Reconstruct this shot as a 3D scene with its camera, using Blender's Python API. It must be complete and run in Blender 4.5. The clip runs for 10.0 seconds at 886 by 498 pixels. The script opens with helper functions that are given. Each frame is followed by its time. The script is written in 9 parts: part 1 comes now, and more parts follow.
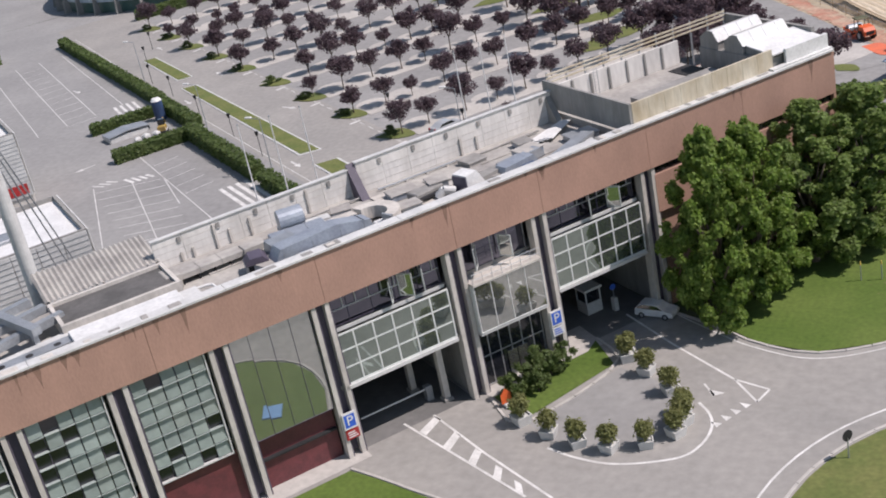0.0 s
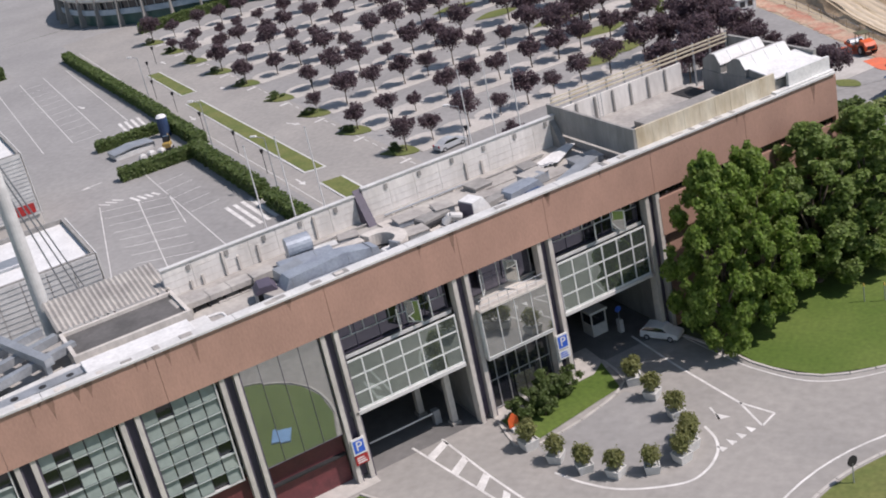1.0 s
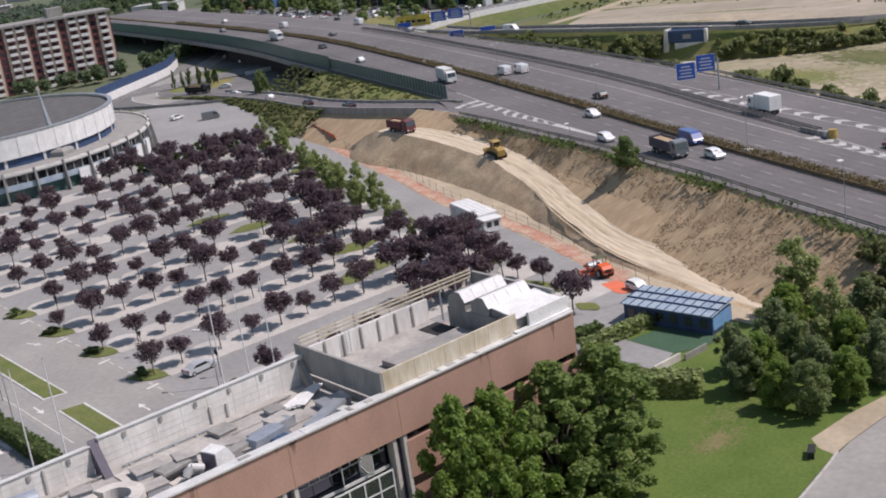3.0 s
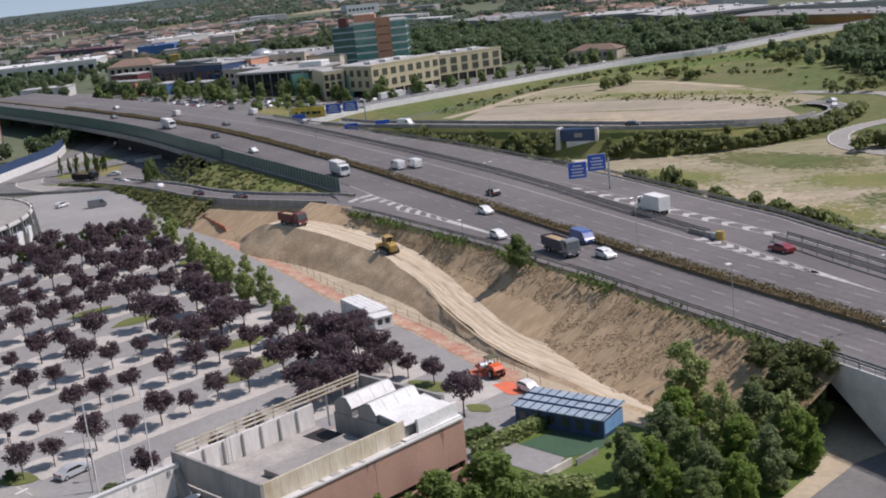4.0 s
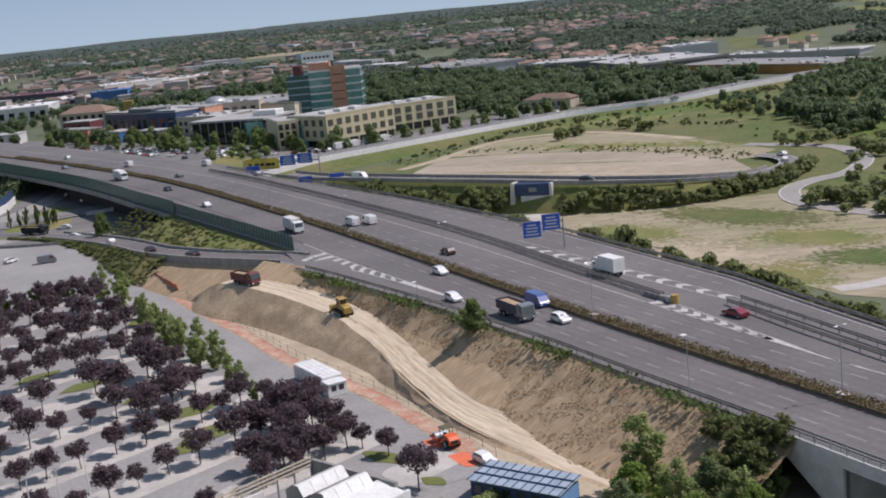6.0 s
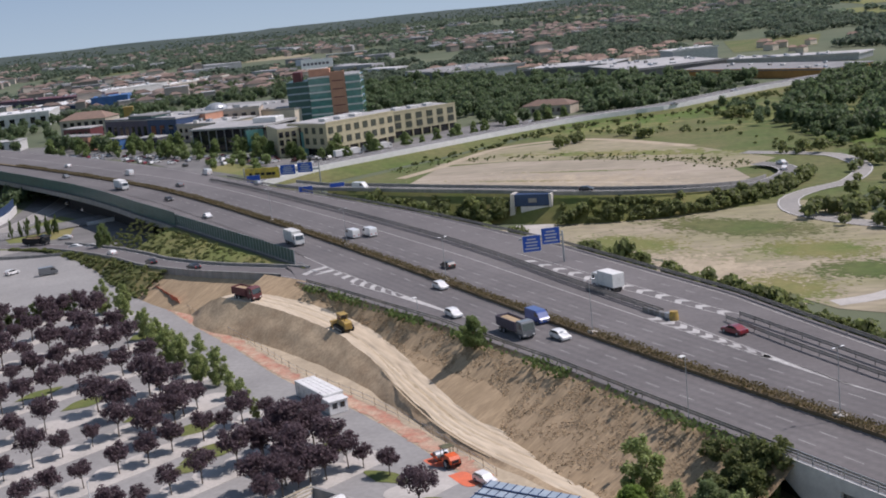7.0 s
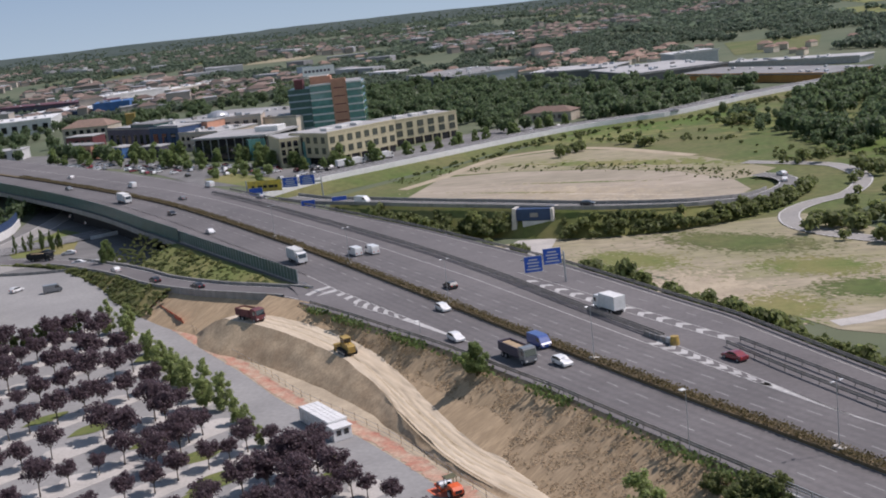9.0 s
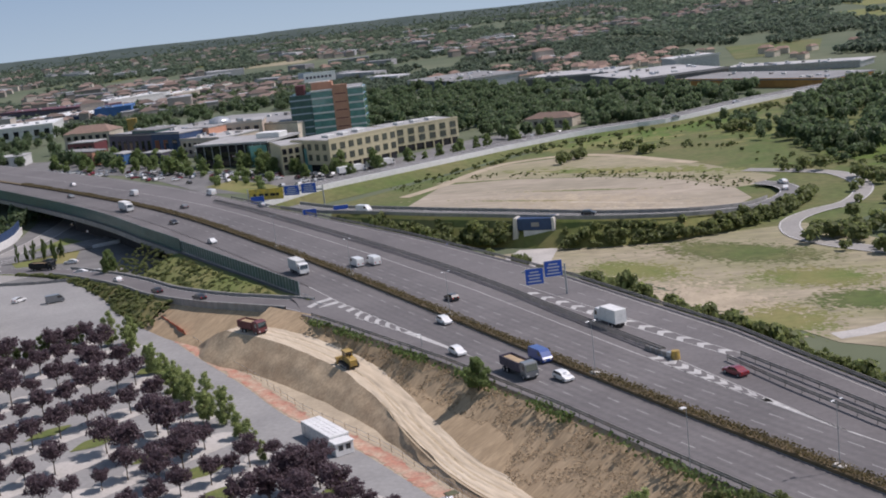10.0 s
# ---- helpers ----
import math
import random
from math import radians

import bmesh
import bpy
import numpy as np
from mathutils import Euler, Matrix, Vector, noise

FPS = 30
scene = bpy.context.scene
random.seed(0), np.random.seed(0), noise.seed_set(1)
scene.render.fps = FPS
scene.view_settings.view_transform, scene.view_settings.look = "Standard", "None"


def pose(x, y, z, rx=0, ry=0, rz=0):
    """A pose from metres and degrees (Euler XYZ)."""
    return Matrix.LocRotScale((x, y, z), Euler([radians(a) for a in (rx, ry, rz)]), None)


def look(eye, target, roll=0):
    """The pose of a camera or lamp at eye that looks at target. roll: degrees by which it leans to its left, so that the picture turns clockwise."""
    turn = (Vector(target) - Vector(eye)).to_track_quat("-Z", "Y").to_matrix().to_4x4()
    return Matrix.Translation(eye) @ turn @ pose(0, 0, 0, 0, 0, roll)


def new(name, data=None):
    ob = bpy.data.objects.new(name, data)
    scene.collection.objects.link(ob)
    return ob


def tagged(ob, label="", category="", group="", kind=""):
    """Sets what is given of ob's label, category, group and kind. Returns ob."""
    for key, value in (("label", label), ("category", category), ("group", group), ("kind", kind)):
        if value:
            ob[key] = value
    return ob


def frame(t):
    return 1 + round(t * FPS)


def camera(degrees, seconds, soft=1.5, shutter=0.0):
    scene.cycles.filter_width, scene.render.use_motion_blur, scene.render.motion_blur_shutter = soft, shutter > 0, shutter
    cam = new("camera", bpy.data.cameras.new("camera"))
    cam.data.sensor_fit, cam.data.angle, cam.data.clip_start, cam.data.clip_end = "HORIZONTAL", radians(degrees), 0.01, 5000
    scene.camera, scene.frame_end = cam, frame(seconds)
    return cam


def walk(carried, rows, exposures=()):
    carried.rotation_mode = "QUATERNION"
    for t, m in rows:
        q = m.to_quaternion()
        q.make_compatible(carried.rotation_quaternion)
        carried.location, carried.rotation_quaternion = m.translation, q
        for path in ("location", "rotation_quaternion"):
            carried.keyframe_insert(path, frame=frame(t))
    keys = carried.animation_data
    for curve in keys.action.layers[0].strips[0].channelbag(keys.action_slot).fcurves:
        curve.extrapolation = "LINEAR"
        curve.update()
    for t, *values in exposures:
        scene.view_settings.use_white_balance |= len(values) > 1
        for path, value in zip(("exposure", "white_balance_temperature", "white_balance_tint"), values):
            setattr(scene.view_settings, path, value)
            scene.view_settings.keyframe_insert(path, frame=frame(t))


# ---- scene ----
cam = camera(40.0, 10.0, soft=1.9)
PATH = [
    (0, (0.309, -4.23, 51.179), (-0.634, -2.658, 50.378), -12.0),
    (0.5, (0.277, -4.198, 52.257), (-0.665, -2.627, 51.457), -12.2),
    (1, (0.33, -4.289, 53.331), (-0.615, -2.717, 52.534), -12.4),
    (1.5, (0.449, -3.617, 54.122), (-0.438, -1.994, 53.361), -11.7),
    (2, (0.924, -1.852, 54.548), (0.134, -0.151, 53.854), -10.5),
    (2.5, (1.176, -1.487, 55.798), (0.491, 0.281, 55.161), -9.3),
    (3, (1.262, -1.218, 56.981), (0.68, 0.606, 56.404), -8.3),
    (3.2, (1.208, -0.812, 57.174), (0.664, 1.031, 56.623), -7.8),
    (4.3, (0.927, 2.842, 57.427), (0.56, 4.761, 56.997), -5.8),
    (4.5, (0.9, 3.393, 57.604), (0.552, 5.318, 57.188), -5.7),
    (5, (0.915, 4.007, 58.579), (0.591, 5.939, 58.177), -5.6),
    (5.5, (1.014, 4.065, 59.535), (0.687, 5.998, 59.135), -5.7),
    (7, (1.569, 3.619, 63.609), (1.239, 5.551, 63.212), -6.0),
    (7.5, (1.762, 3.55, 64.864), (1.432, 5.481, 64.465), -6.1),
    (8, (1.875, 3.446, 66.105), (1.544, 5.378, 65.707), -6.2),
    (8.5, (2.117, 3.218, 67.313), (1.783, 5.149, 66.916), -6.3),
    (9, (2.219, 3.19, 68.619), (1.885, 5.121, 68.219), -6.4),
    (9.5, (2.292, 3.128, 69.837), (1.958, 5.059, 69.437), -6.4),
    (10, (2.51, 3.049, 70.946), (2.174, 4.98, 70.549), -6.5),
]
walk(cam, [(t, look(e, g, r)) for t, e, g, r in PATH], [(0, 0.06, 6800, 21), (2.5, 0.02, 6800, 22), (5, -0.06, 6700, 22), (10, -0.08, 6650, 22)])

# ---- light ----
SUN_AZ, SUN_EL = radians(75), radians(55)          # azimuth from +Y towards +X
world = bpy.data.worlds.new("sky")
scene.world = world
world.use_nodes = True
wn = world.node_tree.nodes
sky = wn.new("ShaderNodeTexSky")
sky.sky_type, sky.sun_disc = "NISHITA", False
sky.sun_elevation, sky.sun_rotation = SUN_EL, SUN_AZ
sky.air_density, sky.dust_density, sky.ozone_density = 1.0, 0.3, 2.0
wn["Background"].inputs["Strength"].default_value = 0.105
tint = wn.new("ShaderNodeMix")
tint.data_type, tint.blend_type = "RGBA", "MULTIPLY"
tint.inputs["Factor"].default_value, tint.inputs["B"].default_value = 1.0, (1.25, 1.22, 1.05, 1)
world.node_tree.links.new(sky.outputs["Color"], tint.inputs["A"])
world.node_tree.links.new(tint.outputs["Result"], wn["Background"].inputs["Color"])
sun_dir = Vector((math.sin(SUN_AZ) * math.cos(SUN_EL), math.cos(SUN_AZ) * math.cos(SUN_EL), math.sin(SUN_EL)))
sun = new("sun", bpy.data.lights.new("sun", "SUN"))
sun.data.energy, sun.data.angle, sun.data.color = 4.3, radians(0.5), (1.0, 0.985, 0.945)
sun.matrix_world = look(sun_dir * 200, (0, 0, 0))


# ---- materials ----
def material(name, c1, c2=None, rough=0.8, scale=0.5, fine=6.0, bump=0.15, metal=0.0, vary=0.0, amount=1.0, island=False,
             stretch=(1, 1, 1), local=False, fine_amt=0.12, spec=0.4, turn=None):
    """Two scales of noise between two colours, fine relief, and a little difference from thing to thing."""
    m = bpy.data.materials.new(name)
    m.use_nodes = True
    nt = m.node_tree
    n, l = nt.nodes, nt.links
    b = n["Principled BSDF"]
    b.inputs["Roughness"].default_value, b.inputs["Metallic"].default_value = rough, metal
    b.inputs["Specular IOR Level"].default_value = spec
    c2 = c2 or tuple(min(1, c * 0.72) for c in c1)
    if local:
        src = n.new("ShaderNodeTexCoord").outputs["Object"]
    else:
        src = n.new("ShaderNodeNewGeometry").outputs["Position"]
    mp = n.new("ShaderNodeMapping")
    mp.inputs["Scale"].default_value = stretch
    if turn is not None:                     # grain along a direction of the plan
        mp.vector_type = "TEXTURE"
        mp.inputs["Rotation"].default_value = (0, 0, radians(turn))
        mp.inputs["Scale"].default_value = tuple(1 / q for q in stretch)
    l.new(src, mp.inputs["Vector"])
    a = n.new("ShaderNodeTexNoise")
    a.inputs["Scale"].default_value, a.inputs["Detail"].default_value, a.inputs["Roughness"].default_value = scale, 5, 0.62
    f = n.new("ShaderNodeTexNoise")
    f.inputs["Scale"].default_value, f.inputs["Detail"].default_value = fine, 4
    for t in (a, f):
        l.new(mp.outputs[0], t.inputs["Vector"])
    r = n.new("ShaderNodeMapRange")
    r.inputs["From Min"].default_value, r.inputs["From Max"].default_value = 0.36, 0.64
    r.inputs["To Max"].default_value = amount
    l.new(a.outputs["Fac"], r.inputs["Value"])
    mix = n.new("ShaderNodeMix")
    mix.data_type = "RGBA"
    mix.inputs["A"].default_value, mix.inputs["B"].default_value = (*c1, 1), (*c2, 1)
    l.new(r.outputs[0], mix.inputs["Factor"])
    hsv = n.new("ShaderNodeHueSaturation")
    l.new(mix.outputs["Result"], hsv.inputs["Color"])
    val = n.new("ShaderNodeMapRange")
    val.inputs["From Min"].default_value, val.inputs["From Max"].default_value = 0.25, 0.75
    val.inputs["To Min"].default_value, val.inputs["To Max"].default_value = 1 - fine_amt, 1 + fine_amt
    l.new(f.outputs["Fac"], val.inputs["Value"])
    out = val.outputs[0]
    if vary:
        if island:
            rnd = n.new("ShaderNodeNewGeometry").outputs["Random Per Island"]
        else:
            rnd = n.new("ShaderNodeObjectInfo").outputs["Random"]
        vr = n.new("ShaderNodeMapRange")
        vr.inputs["To Min"].default_value, vr.inputs["To Max"].default_value = 1 - vary, 1 + vary
        l.new(rnd, vr.inputs["Value"])
        mul = n.new("ShaderNodeMath")
        mul.operation = "MULTIPLY"
        l.new(out, mul.inputs[0]), l.new(vr.outputs[0], mul.inputs[1])
        out = mul.outputs[0]
    l.new(out, hsv.inputs["Value"])
    l.new(hsv.outputs["Color"], b.inputs["Base Color"])
    if bump:
        bp = n.new("ShaderNodeBump")
        bp.inputs["Strength"].default_value, bp.inputs["Distance"].default_value = bump, 0.05
        l.new(f.outputs["Fac"], bp.inputs["Height"])
        l.new(bp.outputs[0], b.inputs["Normal"])
    return m


def glass(name, tint, rough=0.03, spec=0.9):
    """Dark, mirror-like facade glass."""
    m = material(name, tint, tuple(c * 0.7 for c in tint), rough, 0.3, 2, 0.0, fine_amt=0.1, spec=spec)
    m.node_tree.nodes["Principled BSDF"].inputs["Coat Weight"].default_value = 0.6
    m.node_tree.nodes["Principled BSDF"].inputs["Coat Roughness"].default_value = 0.02
    return m


def leafy(name, c1, c2, vary=0.25):
    """Leaves: light passes a little."""
    m = material(name, c1, c2, 0.6, 1.2, 8, 0.0, vary=vary, island=True, local=True, fine_amt=0.2)
    b = m.node_tree.nodes["Principled BSDF"]
    nt = m.node_tree
    back = nt.nodes.new("ShaderNodeBsdfTranslucent")
    both = nt.nodes.new("ShaderNodeMixShader")
    both.inputs["Fac"].default_value = 0.5
    pale = nt.nodes.new("ShaderNodeHueSaturation")
    pale.inputs["Value"].default_value = 1.6
    nt.links.new(b.inputs["Base Color"].links[0].from_socket, pale.inputs["Color"])
    nt.links.new(pale.outputs[0], back.inputs["Color"])
    nt.links.new(b.outputs[0], both.inputs[1])
    nt.links.new(back.outputs[0], both.inputs[2])
    nt.links.new(both.outputs[0], nt.nodes["Material Output"].inputs["Surface"])
    return m


M_ASPH = material("asphalt", (0.13, 0.128, 0.125), (0.19, 0.185, 0.18), 0.9, 0.08, 1.4, 0.2)
M_ASPH_L = material("pale_asphalt", (0.285, 0.28, 0.272), (0.235, 0.231, 0.226), 0.9, 0.06, 1.1, 0.1)
M_ASPH_R = material("worn_road", (0.31, 0.295, 0.275), (0.26, 0.25, 0.235), 0.9, 0.08, 1.3, 0.1)
M_MWAY = material("motorway_asphalt", (0.122, 0.113, 0.113), (0.157, 0.146, 0.145), 0.85, 0.05, 1.2, 0.1)
M_PAVER = material("pale_concrete_paving", (0.47, 0.445, 0.415), (0.38, 0.36, 0.335), 0.9, 0.15, 1.8, 0.2)
M_LINE = material("road_paint", (0.70, 0.69, 0.67), (0.50, 0.49, 0.47), 0.7, 0.6, 5, 0.05)
M_YLINE = material("yellow_paint", (0.85, 0.6, 0.08), (0.5, 0.36, 0.1), 0.7, 0.6, 5, 0.05)
M_GRASS = material("lawn_grass", (0.070, 0.118, 0.017), (0.100, 0.145, 0.028), 0.9, 0.10, 2.5, 0.4, fine_amt=0.2)
M_ROUGH = material("rough_grass", (0.12, 0.155, 0.04), (0.215, 0.19, 0.075), 0.95, 0.045, 0.7, 0.4)
# Greyed, lightened green: distance haze is put into the colour.
M_PLAIN = material("distant_plain", (0.075, 0.10, 0.055), (0.12, 0.135, 0.08), 0.95, 0.006, 0.05, 0.0)
M_FIELD = material("bare_field", (0.33, 0.28, 0.205), (0.23, 0.215, 0.12), 0.95, 0.035, 0.35, 0.2, stretch=(0.5, 1.3, 1), fine_amt=0.25)
M_FIELD2 = material("sandy_field", (0.365, 0.31, 0.245), (0.28, 0.245, 0.185), 0.95, 0.025, 0.3, 0.2, stretch=(0.4, 1.4, 1), fine_amt=0.22)
M_MEADOW = material("bright_meadow", (0.078, 0.112, 0.028), (0.142, 0.135, 0.056), 0.95, 0.03, 0.4, 0.2, fine_amt=0.25)
M_SAND = material("haul_road_sand", (0.57, 0.485, 0.37), (0.455, 0.375, 0.275), 0.95, 0.16, 1.1, 0.5, stretch=(0.18, 1.6, 1), turn=126, fine_amt=0.16)
M_BANK = material("bare_earth_bank", (0.44, 0.325, 0.205), (0.335, 0.245, 0.15), 0.95, 0.35, 1.6, 0.8, stretch=(0.3, 1.3, 0.5), turn=35, fine_amt=0.22)
M_PALES = material("pale_sand_streak", (0.50, 0.43, 0.34), (0.42, 0.35, 0.27), 0.95, 0.12, 1.2, 0.3)
M_WORN = material("worn_lawn", (0.13, 0.135, 0.045), (0.18, 0.155, 0.07), 0.95, 0.5, 3, 0.3)
M_DIRT = material("pale_dirt", (0.44, 0.365, 0.265), (0.33, 0.275, 0.20), 0.95, 0.12, 1.2, 0.5)
M_RED = material("red_earth", (0.41, 0.185, 0.13), (0.45, 0.345, 0.255), 0.95, 0.3, 1.8, 0.4, fine_amt=0.25)
M_BRICK = material("red_brick_band", (0.415, 0.25, 0.192), (0.36, 0.218, 0.168), 0.85, 0.35, 7, 0.3, stretch=(1, 1, 0.5), fine_amt=0.08)
M_TURF = material("olive_turf", (0.10, 0.13, 0.035), (0.145, 0.155, 0.05), 0.95, 0.3, 2.5, 0.3, fine_amt=0.2)
M_SLOPE = material("loose_brown_earth", (0.50, 0.385, 0.255), (0.375, 0.275, 0.175), 0.95, 0.2, 1.8, 0.7, fine_amt=0.22)
M_OCHRE = material("ochre_wall", (0.55, 0.27, 0.08), (0.46, 0.22, 0.07), 0.8, 0.2, 2, 0.1)
M_RAIL = material("weathered_rail", (0.27, 0.255, 0.24), (0.20, 0.185, 0.17), 0.6, 0.7, 6, 0.05, metal=0.2)
M_DASH = material("worn_lane_paint", (0.36, 0.355, 0.345), (0.24, 0.235, 0.23), 0.8, 0.5, 3, 0.0)
M_TRACK = material("tyre_worn_asphalt", (0.108, 0.101, 0.101), (0.138, 0.129, 0.128), 0.8, 0.05, 1.2, 0.05, stretch=(1, 1, 1))
M_MLINE = material("motorway_paint", (0.52, 0.51, 0.49), (0.36, 0.35, 0.34), 0.7, 0.6, 5, 0.05)
M_STAIN = material("dark_drip_stain", (0.20, 0.125, 0.095), (0.27, 0.16, 0.12), 0.9, 1.5, 8, 0.1)
M_GATE = material("green_mirror_glass", (0.32, 0.375, 0.345), (0.26, 0.31, 0.285), 0.02, 0.3, 2, 0.0, metal=0.85, fine_amt=0.06)
M_RUT = material("packed_sand", (0.40, 0.32, 0.215), (0.48, 0.39, 0.27), 0.95, 0.3, 1.5, 0.3)
# Dark green with the blue cast of distance put in.
M_RIDGE = material("far_ridge", (0.032, 0.05, 0.042), (0.05, 0.068, 0.058), 0.95, 0.004, 0.03, 0.0)
M_CONC = material("concrete", (0.60, 0.565, 0.52), (0.45, 0.42, 0.385), 0.85, 0.4, 4, 0.25, stretch=(1, 1, 0.4))
M_WALL_P = material("pale_wall_concrete", (0.70, 0.68, 0.65), (0.55, 0.53, 0.50), 0.85, 0.5, 4, 0.25, stretch=(1, 1, 0.3))
M_CONC_S = material("stained_concrete", (0.58, 0.53, 0.43), (0.42, 0.345, 0.24), 0.85, 0.5, 3, 0.25, stretch=(1, 1, 0.3))
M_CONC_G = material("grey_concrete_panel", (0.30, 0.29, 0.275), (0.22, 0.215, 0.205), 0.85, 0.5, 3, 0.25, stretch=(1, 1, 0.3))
M_ROOF = material("roof_felt", (0.42, 0.40, 0.37), (0.29, 0.275, 0.26), 0.9, 0.3, 2.5, 0.3)
M_ROOF_D = material("dark_roof_felt", (0.125, 0.12, 0.117), (0.085, 0.083, 0.08), 0.9, 0.5, 3, 0.3)
M_WHITE = material("white_paint", (0.70, 0.70, 0.69), (0.60, 0.60, 0.59), 0.6, 0.6, 4, 0.1)
M_WHITE_D = material("dull_white_panel", (0.60, 0.60, 0.585), (0.48, 0.48, 0.47), 0.6, 0.5, 4, 0.1)
M_ALU = material("grey_aluminium", (0.55, 0.56, 0.57), (0.42, 0.43, 0.45), 0.4, 0.8, 5, 0.05, metal=0.6)
M_STEEL = material("galvanised_steel", (0.42, 0.44, 0.46), (0.33, 0.35, 0.37), 0.45, 0.7, 6, 0.05, metal=0.5)
M_DUCT = material("galvanised_duct", (0.36, 0.40, 0.45), (0.28, 0.31, 0.36), 0.5, 0.7, 5, 0.1, metal=0.35)
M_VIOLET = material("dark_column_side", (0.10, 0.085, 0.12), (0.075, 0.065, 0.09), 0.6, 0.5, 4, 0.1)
# Near-black; also stands in for unlit interiors and openings.
M_DARK = material("dark_interior", (0.03, 0.03, 0.032), (0.02, 0.02, 0.022), 0.8, 0.5, 3, 0.0)
M_BLACK = material("black_rubber", (0.025, 0.025, 0.027), None, 0.8, 2, 10, 0.1)
M_GLASS = material("mirror_glass", (0.52, 0.54, 0.52), (0.47, 0.49, 0.475), 0.02, 0.3, 2, 0.0, metal=0.9, fine_amt=0.06)
M_GLASS_G = glass("green_glass", (0.24, 0.29, 0.27), 0.3, 0.4)
M_GLASS_D = glass("dark_glass", (0.018, 0.02, 0.026), 0.05, 0.5)
M_GLASS_U = material("violet_mirror_glass", (0.17, 0.17, 0.21), (0.13, 0.13, 0.165), 0.05, 0.3, 2, 0.0, metal=0.9, fine_amt=0.06)
M_TEAL = glass("teal_glass", (0.12, 0.31, 0.29), 0.12)
M_MULL = material("white_mullion", (0.66, 0.68, 0.66), (0.55, 0.57, 0.56), 0.5, 1, 6, 0.0)
M_BARK = material("bark", (0.16, 0.125, 0.095), (0.09, 0.07, 0.055), 0.95, 3, 12, 0.6, local=True)
M_PLUM = leafy("plum_leaves", (0.088, 0.060, 0.071), (0.134, 0.094, 0.106))
M_LEAF = leafy("broad_green_leaves", (0.135, 0.215, 0.040), (0.20, 0.275, 0.066), .3)
M_LEAF_M = leafy("mid_green_leaves", (0.135, 0.20, 0.052), (0.19, 0.255, 0.078))
M_LEAF_D = leafy("dark_green_leaves", (0.138, 0.192, 0.066), (0.195, 0.245, 0.098), .3)
M_LEAF_G = leafy("grey_green_leaves", (0.15, 0.20, 0.085), (0.22, 0.265, 0.13), .3)
M_LEAF_L = leafy("pale_green_leaves", (0.215, 0.27, 0.10), (0.29, 0.325, 0.14), .35)
M_HEDGE = leafy("hedge_leaves", (0.085, 0.13, 0.038), (0.125, 0.165, 0.058))
M_OLIVE = leafy("olive_shrub_leaves", (0.10, 0.08, 0.038), (0.125, 0.10, 0.046), .12)
# Far greens lightened and blued: haze is part of these two colours.
M_HAZED_WOODS = leafy("hazed_wood_leaves", (0.086, 0.130, 0.062), (0.125, 0.165, 0.082), .35)
M_HAZED_FARW = leafy("hazed_plain_leaves", (0.092, 0.125, 0.086), (0.132, 0.165, 0.115), .4)
M_SCRUB = leafy("scrub_leaves", (0.122, 0.150, 0.055), (0.18, 0.20, 0.08), .35)
M_SHRUB = leafy("planter_shrub_leaves", (0.16, 0.175, 0.065), (0.22, 0.225, 0.09))
M_ORANGE = material("orange_paint", (0.75, 0.13, 0.035), (0.6, 0.11, 0.04), 0.5, 1, 5, 0.1)
M_NET = material("orange_net", (0.72, 0.17, 0.08), (0.58, 0.15, 0.09), 0.8, 0.5, 4, 0.2)
M_YELLOW = material("machine_yellow", (0.44, 0.29, 0.06), (0.27, 0.19, 0.08), 0.55, 1, 5, 0.1)
M_MAROON = material("maroon_paint", (0.16, 0.045, 0.05), (0.11, 0.035, 0.04), 0.5, 1, 5, 0.1)
M_RED_P = material("red_paint", (0.42, 0.03, 0.03), (0.33, 0.03, 0.03), 0.45, 1, 5, 0.05)
M_BLUE = material("sign_blue", (0.03, 0.12, 0.55), (0.03, 0.10, 0.45), 0.5, 1, 5, 0.0)
M_BLUE_D = material("navy_panel", (0.035, 0.07, 0.15), (0.028, 0.05, 0.11), 0.6, 0.5, 4, 0.1)
M_BLUE_R = material("pale_blue_roof_glass", (0.36, 0.43, 0.49), (0.26, 0.33, 0.40), 0.3, 0.6, 4, 0.05)
M_BLUE_L = material("light_blue_panel", (0.18, 0.36, 0.62), (0.15, 0.30, 0.52), 0.4, 1, 5, 0.0)
M_COURT = material("green_court", (0.05, 0.105, 0.06), (0.042, 0.09, 0.055), 0.9, 0.3, 3, 0.1)
M_TERRA = material("terracotta_tiles", (0.27, 0.18, 0.14), (0.21, 0.15, 0.12), 0.9, 0.4, 2, 0.2, vary=0.3)
M_TERRA2 = material("salmon_cladding", (0.54, 0.28, 0.19), (0.47, 0.24, 0.165), 0.8, 0.3, 2, 0.1)
M_PLASTER = material("house_plaster", (0.58, 0.52, 0.43), (0.48, 0.42, 0.34), 0.9, 0.3, 2, 0.1, vary=0.25)
M_FARWALL = material("far_plaster", (0.42, 0.375, 0.325), (0.30, 0.265, 0.23), 0.9, 0.02, 2, 0.0, vary=0.35, island=True)
M_FARROOF = material("far_roof_tiles", (0.20, 0.14, 0.115), (0.15, 0.12, 0.105), 0.9, 0.02, 2, 0.0, vary=0.35, island=True)
M_FARSHED = material("far_sheds", (0.42, 0.415, 0.42), (0.25, 0.25, 0.26), 0.7, 0.02, 2, 0.0, vary=0.5, island=True)
M_WINF = glass("grey_green_window", (0.09, 0.10, 0.085), 0.12, 0.6)
